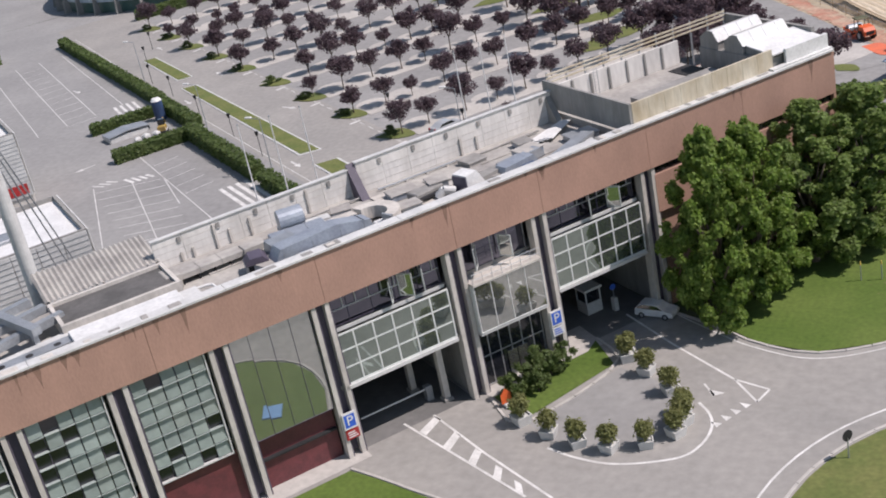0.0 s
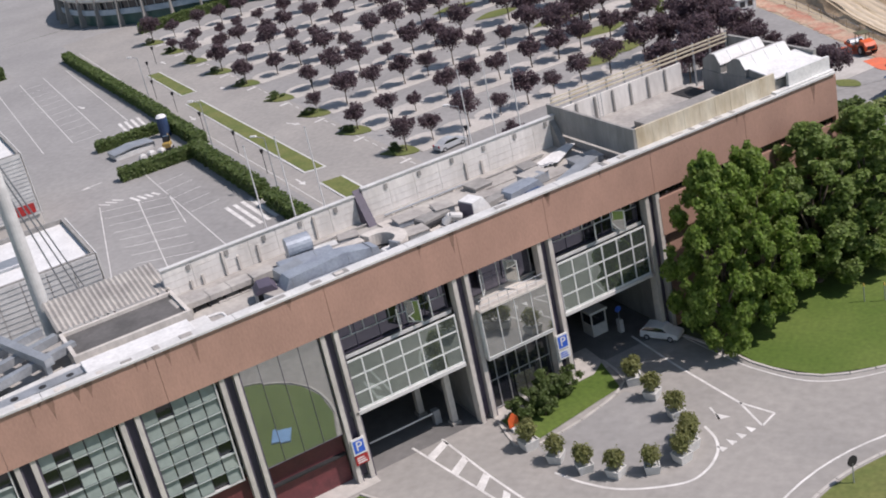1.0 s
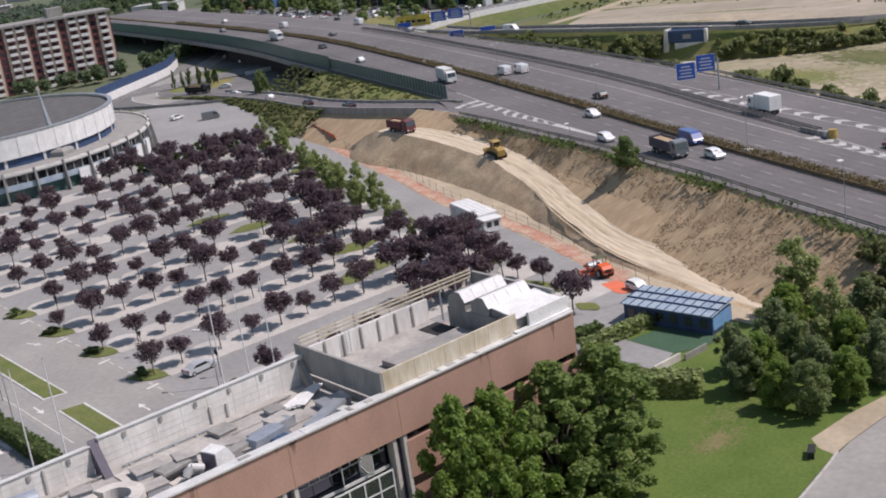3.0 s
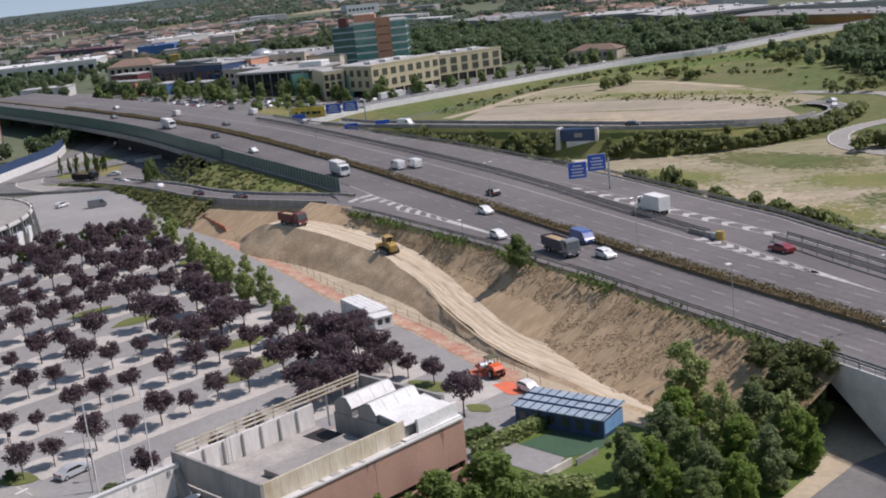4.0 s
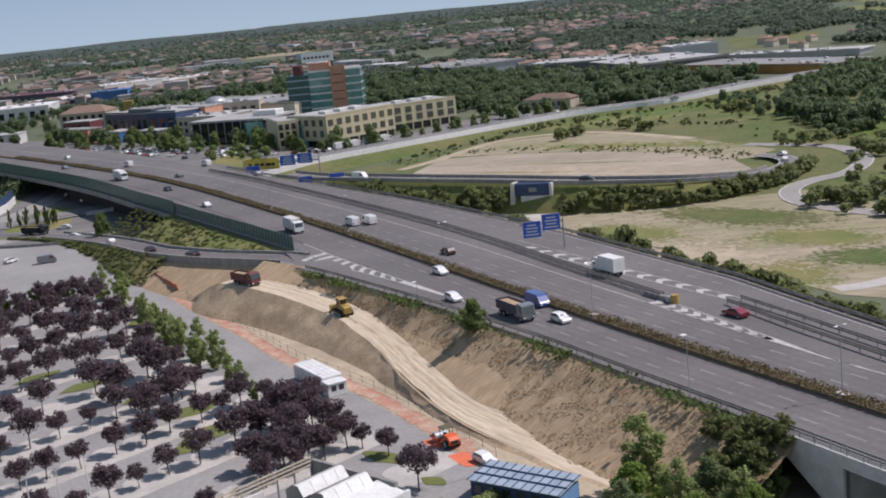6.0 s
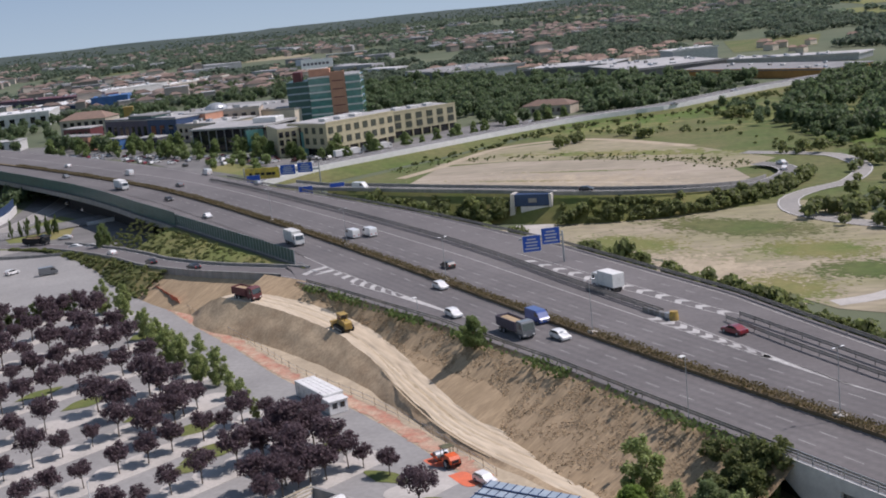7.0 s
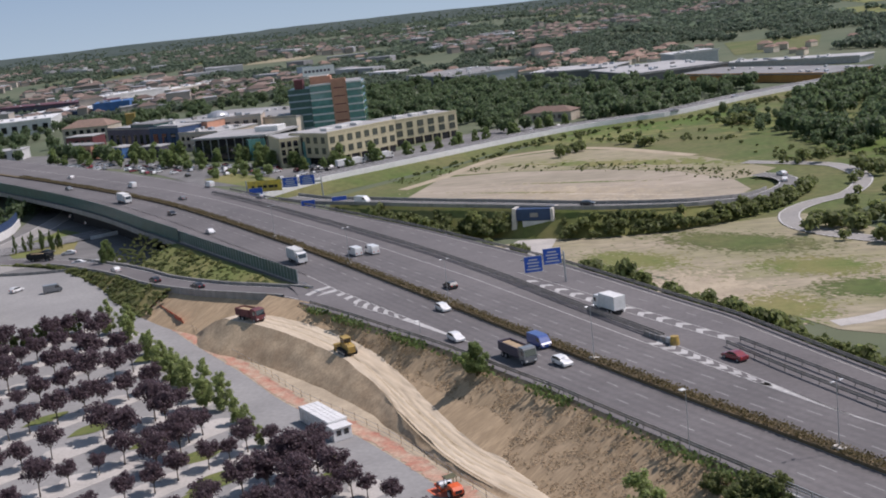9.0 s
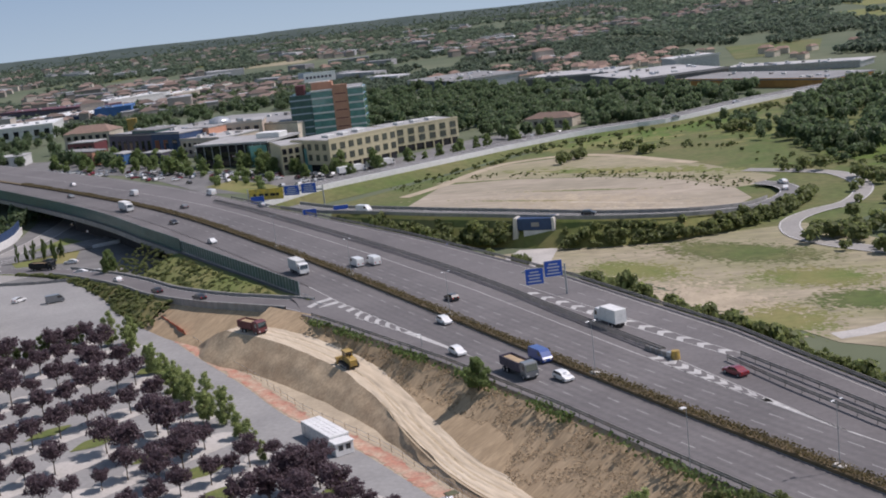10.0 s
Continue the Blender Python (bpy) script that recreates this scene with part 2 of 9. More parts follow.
M_BEIGE = material("beige_cladding", (0.50, 0.45, 0.30), (0.44, 0.39, 0.26), 0.8, 0.2, 2, 0.1)
M_SHED = material("pale_shed_roof", (0.37, 0.365, 0.36), (0.28, 0.275, 0.27), 0.7, 0.05, 0.5, 0.0, vary=0.3)
M_TEALW = material("noise_wall_green", (0.05, 0.12, 0.11), (0.04, 0.09, 0.085), 0.4, 0.3, 2, 0.0)
M_BRUSH = material("dry_scrub", (0.36, 0.265, 0.165), (0.26, 0.195, 0.11), 0.95, 1, 5, 0.2)


# ---- mesh helpers ----
class Geo:
    """Collects vertices and faces of one mesh."""

    def __init__(self):
        self.v, self.f = [], []

    def add(self, verts, faces):
        k = len(self.v)
        self.v.extend(tuple(p) for p in verts)
        self.f.extend(tuple(i + k for i in q) for q in faces)
        return self

    def box(self, x0, x1, y0, y1, z0, z1, m=None):
        p = [Vector((x, y, z)) for z in (z0, z1) for x, y in ((x0, y0), (x1, y0), (x1, y1), (x0, y1))]
        if m is not None:
            p = [m @ q for q in p]
        return self.add(p, [(3, 2, 1, 0), (4, 5, 6, 7), (0, 1, 5, 4), (1, 2, 6, 5), (2, 3, 7, 6), (3, 0, 4, 7)])

    def bevel_box(self, x0, x1, y0, y1, z0, z1, b, m=None):
        """A box with its upper edges cut off by b."""
        lo = [(x0, y0, z0), (x1, y0, z0), (x1, y1, z0), (x0, y1, z0)]
        mid = [(x, y, z1 - b) for x, y, _ in lo]
        top = [(x0 + b, y0 + b, z1), (x1 - b, y0 + b, z1), (x1 - b, y1 - b, z1), (x0 + b, y1 - b, z1)]
        p = [Vector(q) for q in lo + mid + top]
        if m is not None:
            p = [m @ q for q in p]
        f = [(3, 2, 1, 0), (8, 9, 10, 11)]
        for r in (0, 4):
            f += [(r + i, r + (i + 1) % 4, r + 4 + (i + 1) % 4, r + 4 + i) for i in range(4)]
        return self.add(p, f)

    def prism(self, poly, z0, z1):
        """poly: points (x, y) counter-clockwise."""
        n = len(poly)
        p = [(x, y, z0) for x, y in poly] + [(x, y, z1) for x, y in poly]
        return self.add(p, [tuple(reversed(range(n))), tuple(range(n, 2 * n))] + [(i, (i + 1) % n, n + (i + 1) % n, n + i) for i in range(n)])

    def profile(self, pts, y0, y1, m=None):
        """pts: outline in x, z, pulled along y."""
        n = len(pts)
        p = [Vector((x, y0, z)) for x, z in pts] + [Vector((x, y1, z)) for x, z in pts]
        if m is not None:
            p = [m @ q for q in p]
        return self.add(p, [tuple(range(n)), tuple(reversed(range(n, 2 * n)))] + [(i, n + i, n + (i + 1) % n, (i + 1) % n) for i in range(n)])

    def tube(self, a, b, r0, r1=None, n=8):
        r1 = r0 if r1 is None else r1
        a, b = Vector(a), Vector(b)
        q = (b - a).to_track_quat("Z", "Y")
        ring = lambda c, r: [c + q @ Vector((r * math.cos(2 * math.pi * i / n), r * math.sin(2 * math.pi * i / n), 0)) for i in range(n)]
        return self.add(ring(a, r0) + ring(b, r1), [tuple(reversed(range(n))), tuple(range(n, 2 * n))] + [(i, (i + 1) % n, n + (i + 1) % n, n + i) for i in range(n)])

    def bend(self, pts, r, n=8):
        for a, b in zip(pts, pts[1:]):
            self.tube(a, b, r, r, n)
        return self

    def sheet(self, poly, z=0.0):
        return self.add([(x, y, z) for x, y in poly], [tuple(range(len(poly)))])

    def strip(self, left, right):
        n = len(left)
        return self.add(list(left) + list(right), [(i, n + i, n + i + 1, i + 1) for i in range(n - 1)])


def mesh_of(name, geo, mat, smooth=False):
    me = bpy.data.meshes.new(name)
    me.from_pydata(geo.v, [], geo.f)
    me.materials.append(mat)
    if smooth:
        me.polygons.foreach_set("use_smooth", [True] * len(me.polygons))
    me.update()
    return me


def part(name, geo, mat, parent=None, label="", smooth=False, kind=""):
    data = geo if isinstance(geo, bpy.types.Mesh) else mesh_of(name, geo, mat, smooth)
    ob = new(name, data)
    if parent:
        ob.parent = parent
    return tagged(ob, label=label, kind=kind)


def thing(name, label, category, m=None, group="", kind=""):
    ob = new(name)
    ob.empty_display_size = 0.5
    if m is not None:
        ob.matrix_basis = m
    return tagged(ob, label=label, category=category, group=group, kind=kind)


def setting(name, geo, mat, label, category, m=None, smooth=False, kind="structure"):
    ob = part(name, geo, mat, None, label, smooth, kind)
    if m is not None:
        ob.matrix_basis = m
    return tagged(ob, category=category)


# The hall and its car park share one grid: x along the hall, y away from its front.
LOC = pose(-50.19, 60.11, 0, 0, 0, 55.5)


def at(s, d, z=0.0, turn=0.0):
    return LOC @ pose(s, d, z, 0, 0, turn)


def spline(pts, n=16):
    P = [Vector(p) for p in pts]
    P = [2 * P[0] - P[1]] + P + [2 * P[-1] - P[-2]]
    out = []
    for i in range(1, len(P) - 2):
        a, b, c, d = P[i - 1:i + 3]
        for k in range(n):
            t = k / n
            out.append(0.5 * (2 * b + (c - a) * t + (2 * a - 5 * b + 4 * c - d) * t * t + (3 * b - a - 3 * c + d) * t ** 3))
    out.append(P[-2])
    return out


class Line:
    """A road axis: places by length along it, offset to its right, and height."""

    def __init__(self, pts, start=0.0, n=16):
        self.p = spline(pts, n)
        self.l = [0.0]
        for a, b in zip(self.p, self.p[1:]):
            self.l.append(self.l[-1] + (b - a).to_2d().length)
        self.l = [q - start for q in self.l]
        self.len = self.l[-1]

    def dirn(self, a):
        e = 3.0
        v = (self.mid(a + e) - self.mid(a - e)).to_2d()
        return v.normalized()

    def mid(self, a):
        l = self.l
        i = int(np.clip(np.searchsorted(l, a) - 1, 0, len(l) - 2))
        t = (a - l[i]) / (l[i + 1] - l[i])
        return self.p[i].lerp(self.p[i + 1], t) if 0 <= t <= 1 else self.p[i] + (self.p[i + 1] - self.p[i]) * t

    def at(self, a, off, z=0.0):
        q, v = self.mid(a), self.dirn(a)
        return Vector((q.x + v.y * off, q.y - v.x * off, q.z + z))

    def turn(self, a):
        v = self.dirn(a)
        return math.degrees(math.atan2(v.y, v.x))

    def stand(self, a, off, z=0.0, turn=0.0):
        q = self.at(a, off, z)
        return pose(q.x, q.y, q.z, 0, 0, self.turn(a) + turn)

    def ribbon(self, geo, a0, a1, left, right, z=0.0, step=6.0, zr=None):
        """left, right: offsets, numbers or functions of the length."""
        n = max(2, int(abs(a1 - a0) / step) + 1)
        fl = left if callable(left) else (lambda a: left)
        fr = right if callable(right) else (lambda a: right)
        aa = [a0 + (a1 - a0) * i / (n - 1) for i in range(n)]
        return geo.strip([self.at(a, fl(a), z) for a in aa], [self.at(a, fr(a), z if zr is None else zr) for a in aa])

    def wall(self, geo, a0, a1, off, w, z0, z1, step=6.0):
        f = off if callable(off) else (lambda a: off)
        self.ribbon(geo, a0, a1, lambda a: f(a) - w / 2, lambda a: f(a) + w / 2, z1, step)
        self.ribbon(geo, a0, a1, lambda a: f(a) - w / 2, lambda a: f(a) - w / 2, z0, step, z1)
        self.ribbon(geo, a0, a1, lambda a: f(a) + w / 2, lambda a: f(a) + w / 2, z1, step, z0)
        return geo


def steps(x, *knots):
    """Straight interpolation through (x, y) knots."""
    return float(np.interp(x, [k[0] for k in knots], [k[1] for k in knots]))


# ---- ground ----
g = Geo()
R = [0, 60, 120, 200, 320, 500, 800, 1300, 2200, 3600, 4950]
ang = [i * math.pi / 24 for i in range(48)]
g.v.append((0, 0, -0.06))
for r in R[1:]:
    g.v.extend((r * math.sin(a), r * math.cos(a), -0.06) for a in ang)
g.f += [(0, 1 + (i + 1) % 48, 1 + i) for i in range(48)]
for k in range(len(R) - 2):
    b0, b1 = 1 + 48 * k, 1 + 48 * (k + 1)
    g.f += [(b0 + i, b0 + (i + 1) % 48, b1 + (i + 1) % 48, b1 + i) for i in range(48)]
setting("ground", g, M_PLAIN, "wide green plain of fields and trees reaching the horizon", "ground")

# Motorway axis, along its central reservation, on a bank eight metres high.
ZM = 8.0
MW = Line([(140, -7.5, 0), (62.3, 100.6, 0), (27.3, 149.3, 0), (-7.2, 197, 0), (-54.9, 266, 0), (-97.7, 325.8, 0), (-165.3, 413, 0), (-240, 492, 0),
           (-310, 560, 0), (-430, 674, 0), (-700, 925, 0)], 193.2)
near_edge = lambda a: steps(a, (-200, -14), (50, -14.3), (85, -16.6), (120, -21), (140, -24), (150, -21), (165, -19.2), (205, -21.8), (280, -25), (700, -25))
far_edge = lambda a: steps(a, (-200, 23), (0, 24), (20, 25), (62, 31.3), (124, 33.5), (200, 31), (260, 27), (300, 24.6), (340, 25), (384, 27), (460, 28), (700, 27))

g = Geo()
MW.ribbon(g, -190, 640, near_edge, far_edge, ZM)
setting("motorway", g, M_MWAY, "dark grey asphalt motorway with two carriageways on a bank", "road")
# Bank: towards the car park it is bare earth, on the far side rough grass.
BR0, BR1 = -2.0, 238.0                     # the bank stands between two bridges
g = Geo()
foot = lambda a: near_edge(a) - steps(a, (-20, 12), (30, 14), (60, 13), (90, 11), (130, 7), (165, 5), (238, 4))
nseg = 260
rows_ = []
for i in range(nseg + 1):
    a = BR0 + (150 - BR0) * i / nseg
    row = []
    for k in range(9):
        t = k / 8
        q = MW.at(a, near_edge(a) * (1 - t) + foot(a) * t, ZM * (1 - t) ** 1.15 - 0.02)
        w = math.sin(math.pi * t)
        gully = noise.noise(Vector((a * .55, t * .7, 2))) + .6 * noise.noise(Vector((a * 1.5, t * 1.6, 5)))
        q += Vector((0, 0, w * (0.28 * noise.noise(q * 0.16) + .15 * gully)))
        row.append(q)
    rows_.append(row)
for row in rows_:
    g.v.extend(tuple(q) for q in row)
for i in range(nseg):
    for k in range(8):
        b = i * 9 + k
        g.f.append((b, b + 9, b + 10, b + 1))
setting("motorway_bank", g, M_BANK, "bare brown earth slope with dry scrub below the motorway", "earth bank", smooth=True)
g = Geo()
MW.ribbon(g, BR0, 250, lambda a: far_edge(a), lambda a: far_edge(a) + 14, ZM - 0.02, zr=0.0)
setting("far_bank", g, M_ROUGH, "rough grassy slope on the far side of the motorway", "earth bank")

# Large sheets of land
def land(name, poly, mat, label, category, z=0.0, m=None):
    return setting(name, Geo().sheet(poly, z), mat, label, category, m)

land("car_park", [(-140, 14), (58, 14), (72, 16), (100, 30), (110, 95), (140, 182), (150, 215), (60, 235), (-140, 235)], M_ASPH_L,
     "large pale grey asphalt car park behind the hall", "car park", 0.0, LOC)
land("west_lot", [(-140, 232), (58, 236), (64, 262), (40, 330), (-140, 330)], M_ASPH_L, "pale asphalt road round the west lot", "road", -.004, LOC)
land("forecourt", [(-60, 16), (-60, -60), (120, -60), (120, -15.2), (92, -15.5), (72, -15.9), (68.5, -16.4), (60, -18.4), (48, -20.6), (38.5, -17.5), (34, -14.5), (32, -10), (32.3, -5), (31, 0), (31, 16)], M_ASPH_R,
     "grey asphalt forecourt road in front of the hall", "road", 0.0, LOC)
land("lawn", [(32.3, -6.3), (32.3, -10.2), (34.2, -14.6), (38.5, -17.3), (48, -20.5), (60, -18.0), (68.5, -16.2), (71.5, -15.7), (92, -15.3), (92, 20), (88, 22), (52, 14), (32.3, 2)], M_GRASS,
     "mown green lawn beside the hall, with large trees", "lawn", 0.03, LOC)
land("building_site_ground", [(-130, 300), (-110, 262), (-85, 228), (-60, 195), (-45, 176), (-25, 152), (-8, 140), (14, 128), (24, 136), (10, 160), (-20, 190), (-60, 240), (-110, 290)], M_DIRT,
     "pale churned dirt at the foot of the motorway bank", "ground", 0.02)
land("bare_field", [(-60, 330), (-20, 308), (5.8, 284), (36, 232), (52, 222), (80, 270), (70, 300), (45, 345), (10, 338), (-25, 336)], M_FIELD,
     "bare sandy waste ground with patches of grass", "field", 0.02)
land("sandy_field", [(-84, 420), (-60, 385), (-30, 366), (0, 358), (14, 366), (29, 379), (35, 390), (31.5, 411), (14, 439), (-14, 459), (-49, 472), (-76, 472)], M_FIELD2,
     "oval of bare sandy ground inside a slip road loop", "field", 0.03)
land("oval_terrace", [(-80, 478), (-49, 473), (-14, 460), (14, 440), (31.6, 411.5), (38, 414), (47, 428), (24, 470), (-6, 508), (-29, 522), (-54, 515), (-66, 498)], M_FIELD, "dry terraced ground beyond the sandy oval", "field", .028)
land("meadow", [(-118, 440), (-85, 404), (20, 338), (60, 345), (115, 420), (150, 520), (140, 640), (70, 668), (-30, 570)], M_MEADOW,
     "green meadow round the slip roads", "field", 0.01)

# Haul road climbing along the foot of the bank
HR = Line([(9, 138, 0), (-5.3, 152.2, 0.05), (-15.5, 162.1, 0.3), (-27.5, 175.1, 1.0), (-36.9, 190.7, 2.0), (-45.8, 207.2, 3.2), (-54.9, 220.9, 4.5), (-70.7, 238.3, 5.3), (-86, 250.6, 5.6), (-90.5, 254.2, 4.9), (-95, 258, 2.6), (-99, 261.4, .2)])
g, gs = Geo(), Geo()
inner = lambda a: steps(a, (0, 2.2), (30, 3.0), (60, 2.8), (110, 3.1), (170, 3)) + .5 * noise.noise(Vector((a * .12, 4, 0)))
outer = lambda a: -steps(a, (0, 5), (30, 4.2), (52, 2.6), (80, 2.5), (110, 3.2), (170, 3)) + .5 * noise.noise(Vector((a * .14, 8, 0)))
RUTS = [(-2.9, 36, 92), (-2.0, 24, 80), (-1.0, 44, 112), (-.1, 30, 96), (.8, 40, 84), (1.7, 34, 78), (2.7, 12, 64), (-1.2, 100, 156), (.9, 104, 160), (3.6, 6, 50), (-3.3, 4, 40)]


def rut_line(k, off, a):
    """Where a wheel rut runs across the haul road."""
    return off * steps(a, (0, 1.4), (60, 1.0), (170, .75)) + .8 * noise.noise(Vector((a * .04, k * 3.1, 0)))


na, nc = 220, 44
for i in range(na + 1):
    a = HR.len * i / na
    for k in range(nc + 1):
        o_ = outer(a) + (inner(a) - outer(a)) * k / nc
        dip = sum(.11 * math.exp(-((o_ - rut_line(j, off, a)) / .26) ** 2) for j, (off, a0, a1) in enumerate(RUTS) if a0 < a < a1)
        lip = .2 * math.exp(-((o_ - inner(a)) / .6) ** 2)
        g.v.append(tuple(HR.at(a, o_, .16 - dip + lip * (.6 + noise.noise(Vector((a * .4, k, 3)))) + .07 * noise.noise(Vector((a * .5, o_ * .9, 1))))))
g.f += [(i * (nc + 1) + k, i * (nc + 1) + k + 1, (i + 1) * (nc + 1) + k + 1, (i + 1) * (nc + 1) + k) for i in range(na) for k in range(nc)]
setting("haul_road", g, M_SAND, "pale sandy haul road with wheel ruts climbing beside the bank", "dirt road", smooth=True)
g = Geo()
for j, (off, a0, a1) in enumerate(RUTS):
    w = lambda a, off=off, j=j: rut_line(j, off, a) + .05 * noise.noise(Vector((a * .9, j, 2)))
    HR.ribbon(g, a0 + 4, a1 - 6, lambda a, w=w: w(a) - .13, lambda a, w=w: w(a) + .13, .075, 2)
setting("wheel_ruts", g, M_RUT, "darker wheel ruts pressed into the haul road", "wheel ruts", kind="stuff")
n = 130
for i in range(n + 1):
    a = HR.len * i / n
    zz = HR.mid(a).z
    for k in range(9):
        t = k / 8
        q = HR.at(a, outer(a) - t * (.8 + zz * steps(zz, (1.5, .5), (3.2, 1.0), (4.5, 1.0), (5.6, .95))), 0.17 - (zz + 0.17) * t)
        q.z += math.sin(math.pi * t) * (.5 * noise.noise(q * 0.22) + .22 * noise.noise(q * .8)) * min(1, zz)
        gs.v.append(tuple(q))
gs.f += [(i * 9 + k, i * 9 + k + 9, i * 9 + k + 10, i * 9 + k + 1) for i in range(n) for k in range(8)]
setting("haul_road_slope", gs, M_SLOPE, "loose pale earth slope under the haul road", "earth bank", smooth=True)
g = Geo()
HR.ribbon(g, 20, HR.len - 14, lambda a: inner(a) - 0.2, lambda a: inner(a) + 5.5, 0.06, 3, zr=2.7)
setting("bank_cut", g, M_BANK, "cut brown earth above the haul road", "earth bank", smooth=True)


# ---- plants ----
def leaf_cloud(geo, rng, lobes, count, size, flat=0.75):
    """Small leaf clumps spread through ellipsoid lobes (centre, radii), denser near their outside."""
    w = [r[0] * r[1] * r[2] for _, r in lobes]
    tot = sum(w)
    for (c, r), share in zip(lobes, w):
        for _ in range(int(count * share / tot)):
            v = Vector((rng.gauss(0, 1), rng.gauss(0, 1), rng.gauss(0, 1))).normalized()
            d = rng.random() ** 0.42 * (1 + rng.gauss(0, .09))
            k = 0.82 + 0.3 * noise.noise(v * 2.3 + Vector(c))
            p = Vector((c[0] + v.x * r[0] * d * k, c[1] + v.y * r[1] * d * k, c[2] + v.z * r[2] * d * k))
            nrm = (v + Vector((rng.gauss(0, flat), rng.gauss(0, flat), rng.gauss(0, flat) + 0.5))).normalized()
            q = nrm.to_track_quat("Z", "Y")
            s = size * rng.uniform(0.6, 1.35)
            a = rng.uniform(0, 6.28)
            e1 = q @ Vector((math.cos(a), math.sin(a), 0.0)) * s
            e2 = q @ Vector((-math.sin(a), math.cos(a), 0.0)) * s * 0.7
            geo.add([p - e1, p - e2 + nrm * s * 0.2, p + e1, p + e2 + nrm * s * 0.2], [(0, 1, 2, 3)])
    return geo


def tree_meshes(name, rng, height, bole, spread, leaf_mat, count, size, lobes=7, tall=0.5, trunk_r=0.13, clump=1.0):
    """Trunk with limbs, and a crown of leaf clumps."""
    t = Geo()
    top = bole + (height - bole) * 0.55
    lean = Vector((rng.uniform(-.2, .2), rng.uniform(-.2, .2), 0))
    t.tube((0, 0, -0.1), lean * 0.4 + Vector((0, 0, bole)), trunk_r * 1.25, trunk_r, 7)
    t.tube(lean * 0.4 + Vector((0, 0, bole)), lean + Vector((0, 0, top)), trunk_r, trunk_r * 0.4, 6)
    crown = []
    n = lobes * 3
    for i in range(n):
        a = 2.4 * i + rng.uniform(-.5, .5)
        h = (i + rng.random()) / n
        env = spread * math.sin(math.pi * (.2 + .77 * h)) ** .75
        rr = env * rng.uniform(0.2, 0.88) * (1 + .3 * (1 - clump))
        r = clump * spread * rng.uniform(0.24, 0.46) * (1.12 - .35 * h)
        c = (lean.x + rr * math.cos(a), lean.y + rr * math.sin(a), bole + (height - bole) * (.06 + .86 * h))
        crown.append((c, (r, r, r * (.55 + tall * .6))))
        if i % 4 == 0 and h < .8:
            t.tube(lean * 0.4 + Vector((0, 0, bole * rng.uniform(0.85, 1.1) + (height - bole) * h * .4)), c, trunk_r * 0.5, trunk_r * 0.15, 5)
    g = leaf_cloud(Geo(), rng, crown, count, size)
    return mesh_of("trunk", t, M_BARK, True), mesh_of("crown", g, leaf_mat)


def tree(name, meshes, label, m, group="", category="tree"):
    ob = thing(name, label, category, m, group)
    part("trunk", meshes[0], None, ob)
    part("crown", meshes[1], None, ob)
    return ob


def hedge(name, x0, x1, y0, y1, h, m, label, mat, rng, density=14, size=0.22, group=""):
    """A clipped hedge: a dark core with a skin of leaf clumps."""
    ob = thing(name, label, "hedge", m, group)
    core = Geo().bevel_box(x0 + .12, x1 - .12, y0 + .12, y1 - .12, -0.02, h - 0.1, 0.12)
    part("core", core, M_HEDGE, ob)
    g = Geo()
    faces = [((x0, y0, 0), (x1 - x0, 0, 0), (0, 0, h)), ((x0, y1, 0), (x1 - x0, 0, 0), (0, 0, h)), ((x0, y0, 0), (0, y1 - y0, 0), (0, 0, h)),
             ((x1, y0, 0), (0, y1 - y0, 0), (0, 0, h)), ((x0, y0, h), (x1 - x0, 0, 0), (0, y1 - y0, 0))]
    for o, e, f in faces:
        o, e, f = Vector(o), Vector(e), Vector(f)
        area = e.length * f.length
        nrm = e.cross(f).normalized()
        for _ in range(int(area * density)):
            p = o + e * rng.random() + f * rng.random() + Vector((rng.gauss(0, .07), rng.gauss(0, .07), rng.gauss(0, .07)))
            q = (nrm * rng.choice((-1, 1)) + Vector((rng.gauss(0, .6), rng.gauss(0, .6), rng.gauss(0, .6) + .4))).to_track_quat("Z", "Y")
            s = size * rng.uniform(.6, 1.3)
            g.add([p - q @ Vector((s, 0, 0)), p - q @ Vector((0, s * .7, 0)), p + q @ Vector((s, 0, 0)), p + q @ Vector((0, s * .7, 0))], [(0, 1, 2, 3)])
    part("foliage", g, mat, ob)
    return ob


def plum_meshes(rng, height, bole, r):
    """A lollipop tree: bare trunk, forked limbs, one rounded crown with a rough rim."""
    t = Geo()
    lean = Vector((rng.uniform(-.15, .15), rng.uniform(-.15, .15), 0))
    t.tube((0, 0, -.1), lean * .5 + Vector((0, 0, bole)), .1, .075, 7)
    zc, rz = bole + (height - bole) * .47, (height - bole) * .52
    crown = [((lean.x, lean.y, zc), (r * .8, r * .8, rz * .84))]
    for i in range(15):
        a, h = 2.4 * i + rng.uniform(-.4, .4), rng.uniform(-.35, .9)
        q = math.sqrt(max(.05, 1 - h * h))
        k = r * rng.uniform(.26, .4)
        crown.append(((lean.x + r * .72 * q * math.cos(a), lean.y + r * .72 * q * math.sin(a), zc + rz * .72 * h), (k, k, k * .85)))
        if i % 2:
            t.tube(lean * .5 + Vector((0, 0, bole * .97)), (lean.x + r * .5 * q * math.cos(a), lean.y + r * .5 * q * math.sin(a), zc + rz * .3 * h), .045, .015, 5)
    return mesh_of("trunk", t, M_BARK, True), mesh_of("crown", leaf_cloud(Geo(), rng, crown, 1700, .165), M_PLUM)


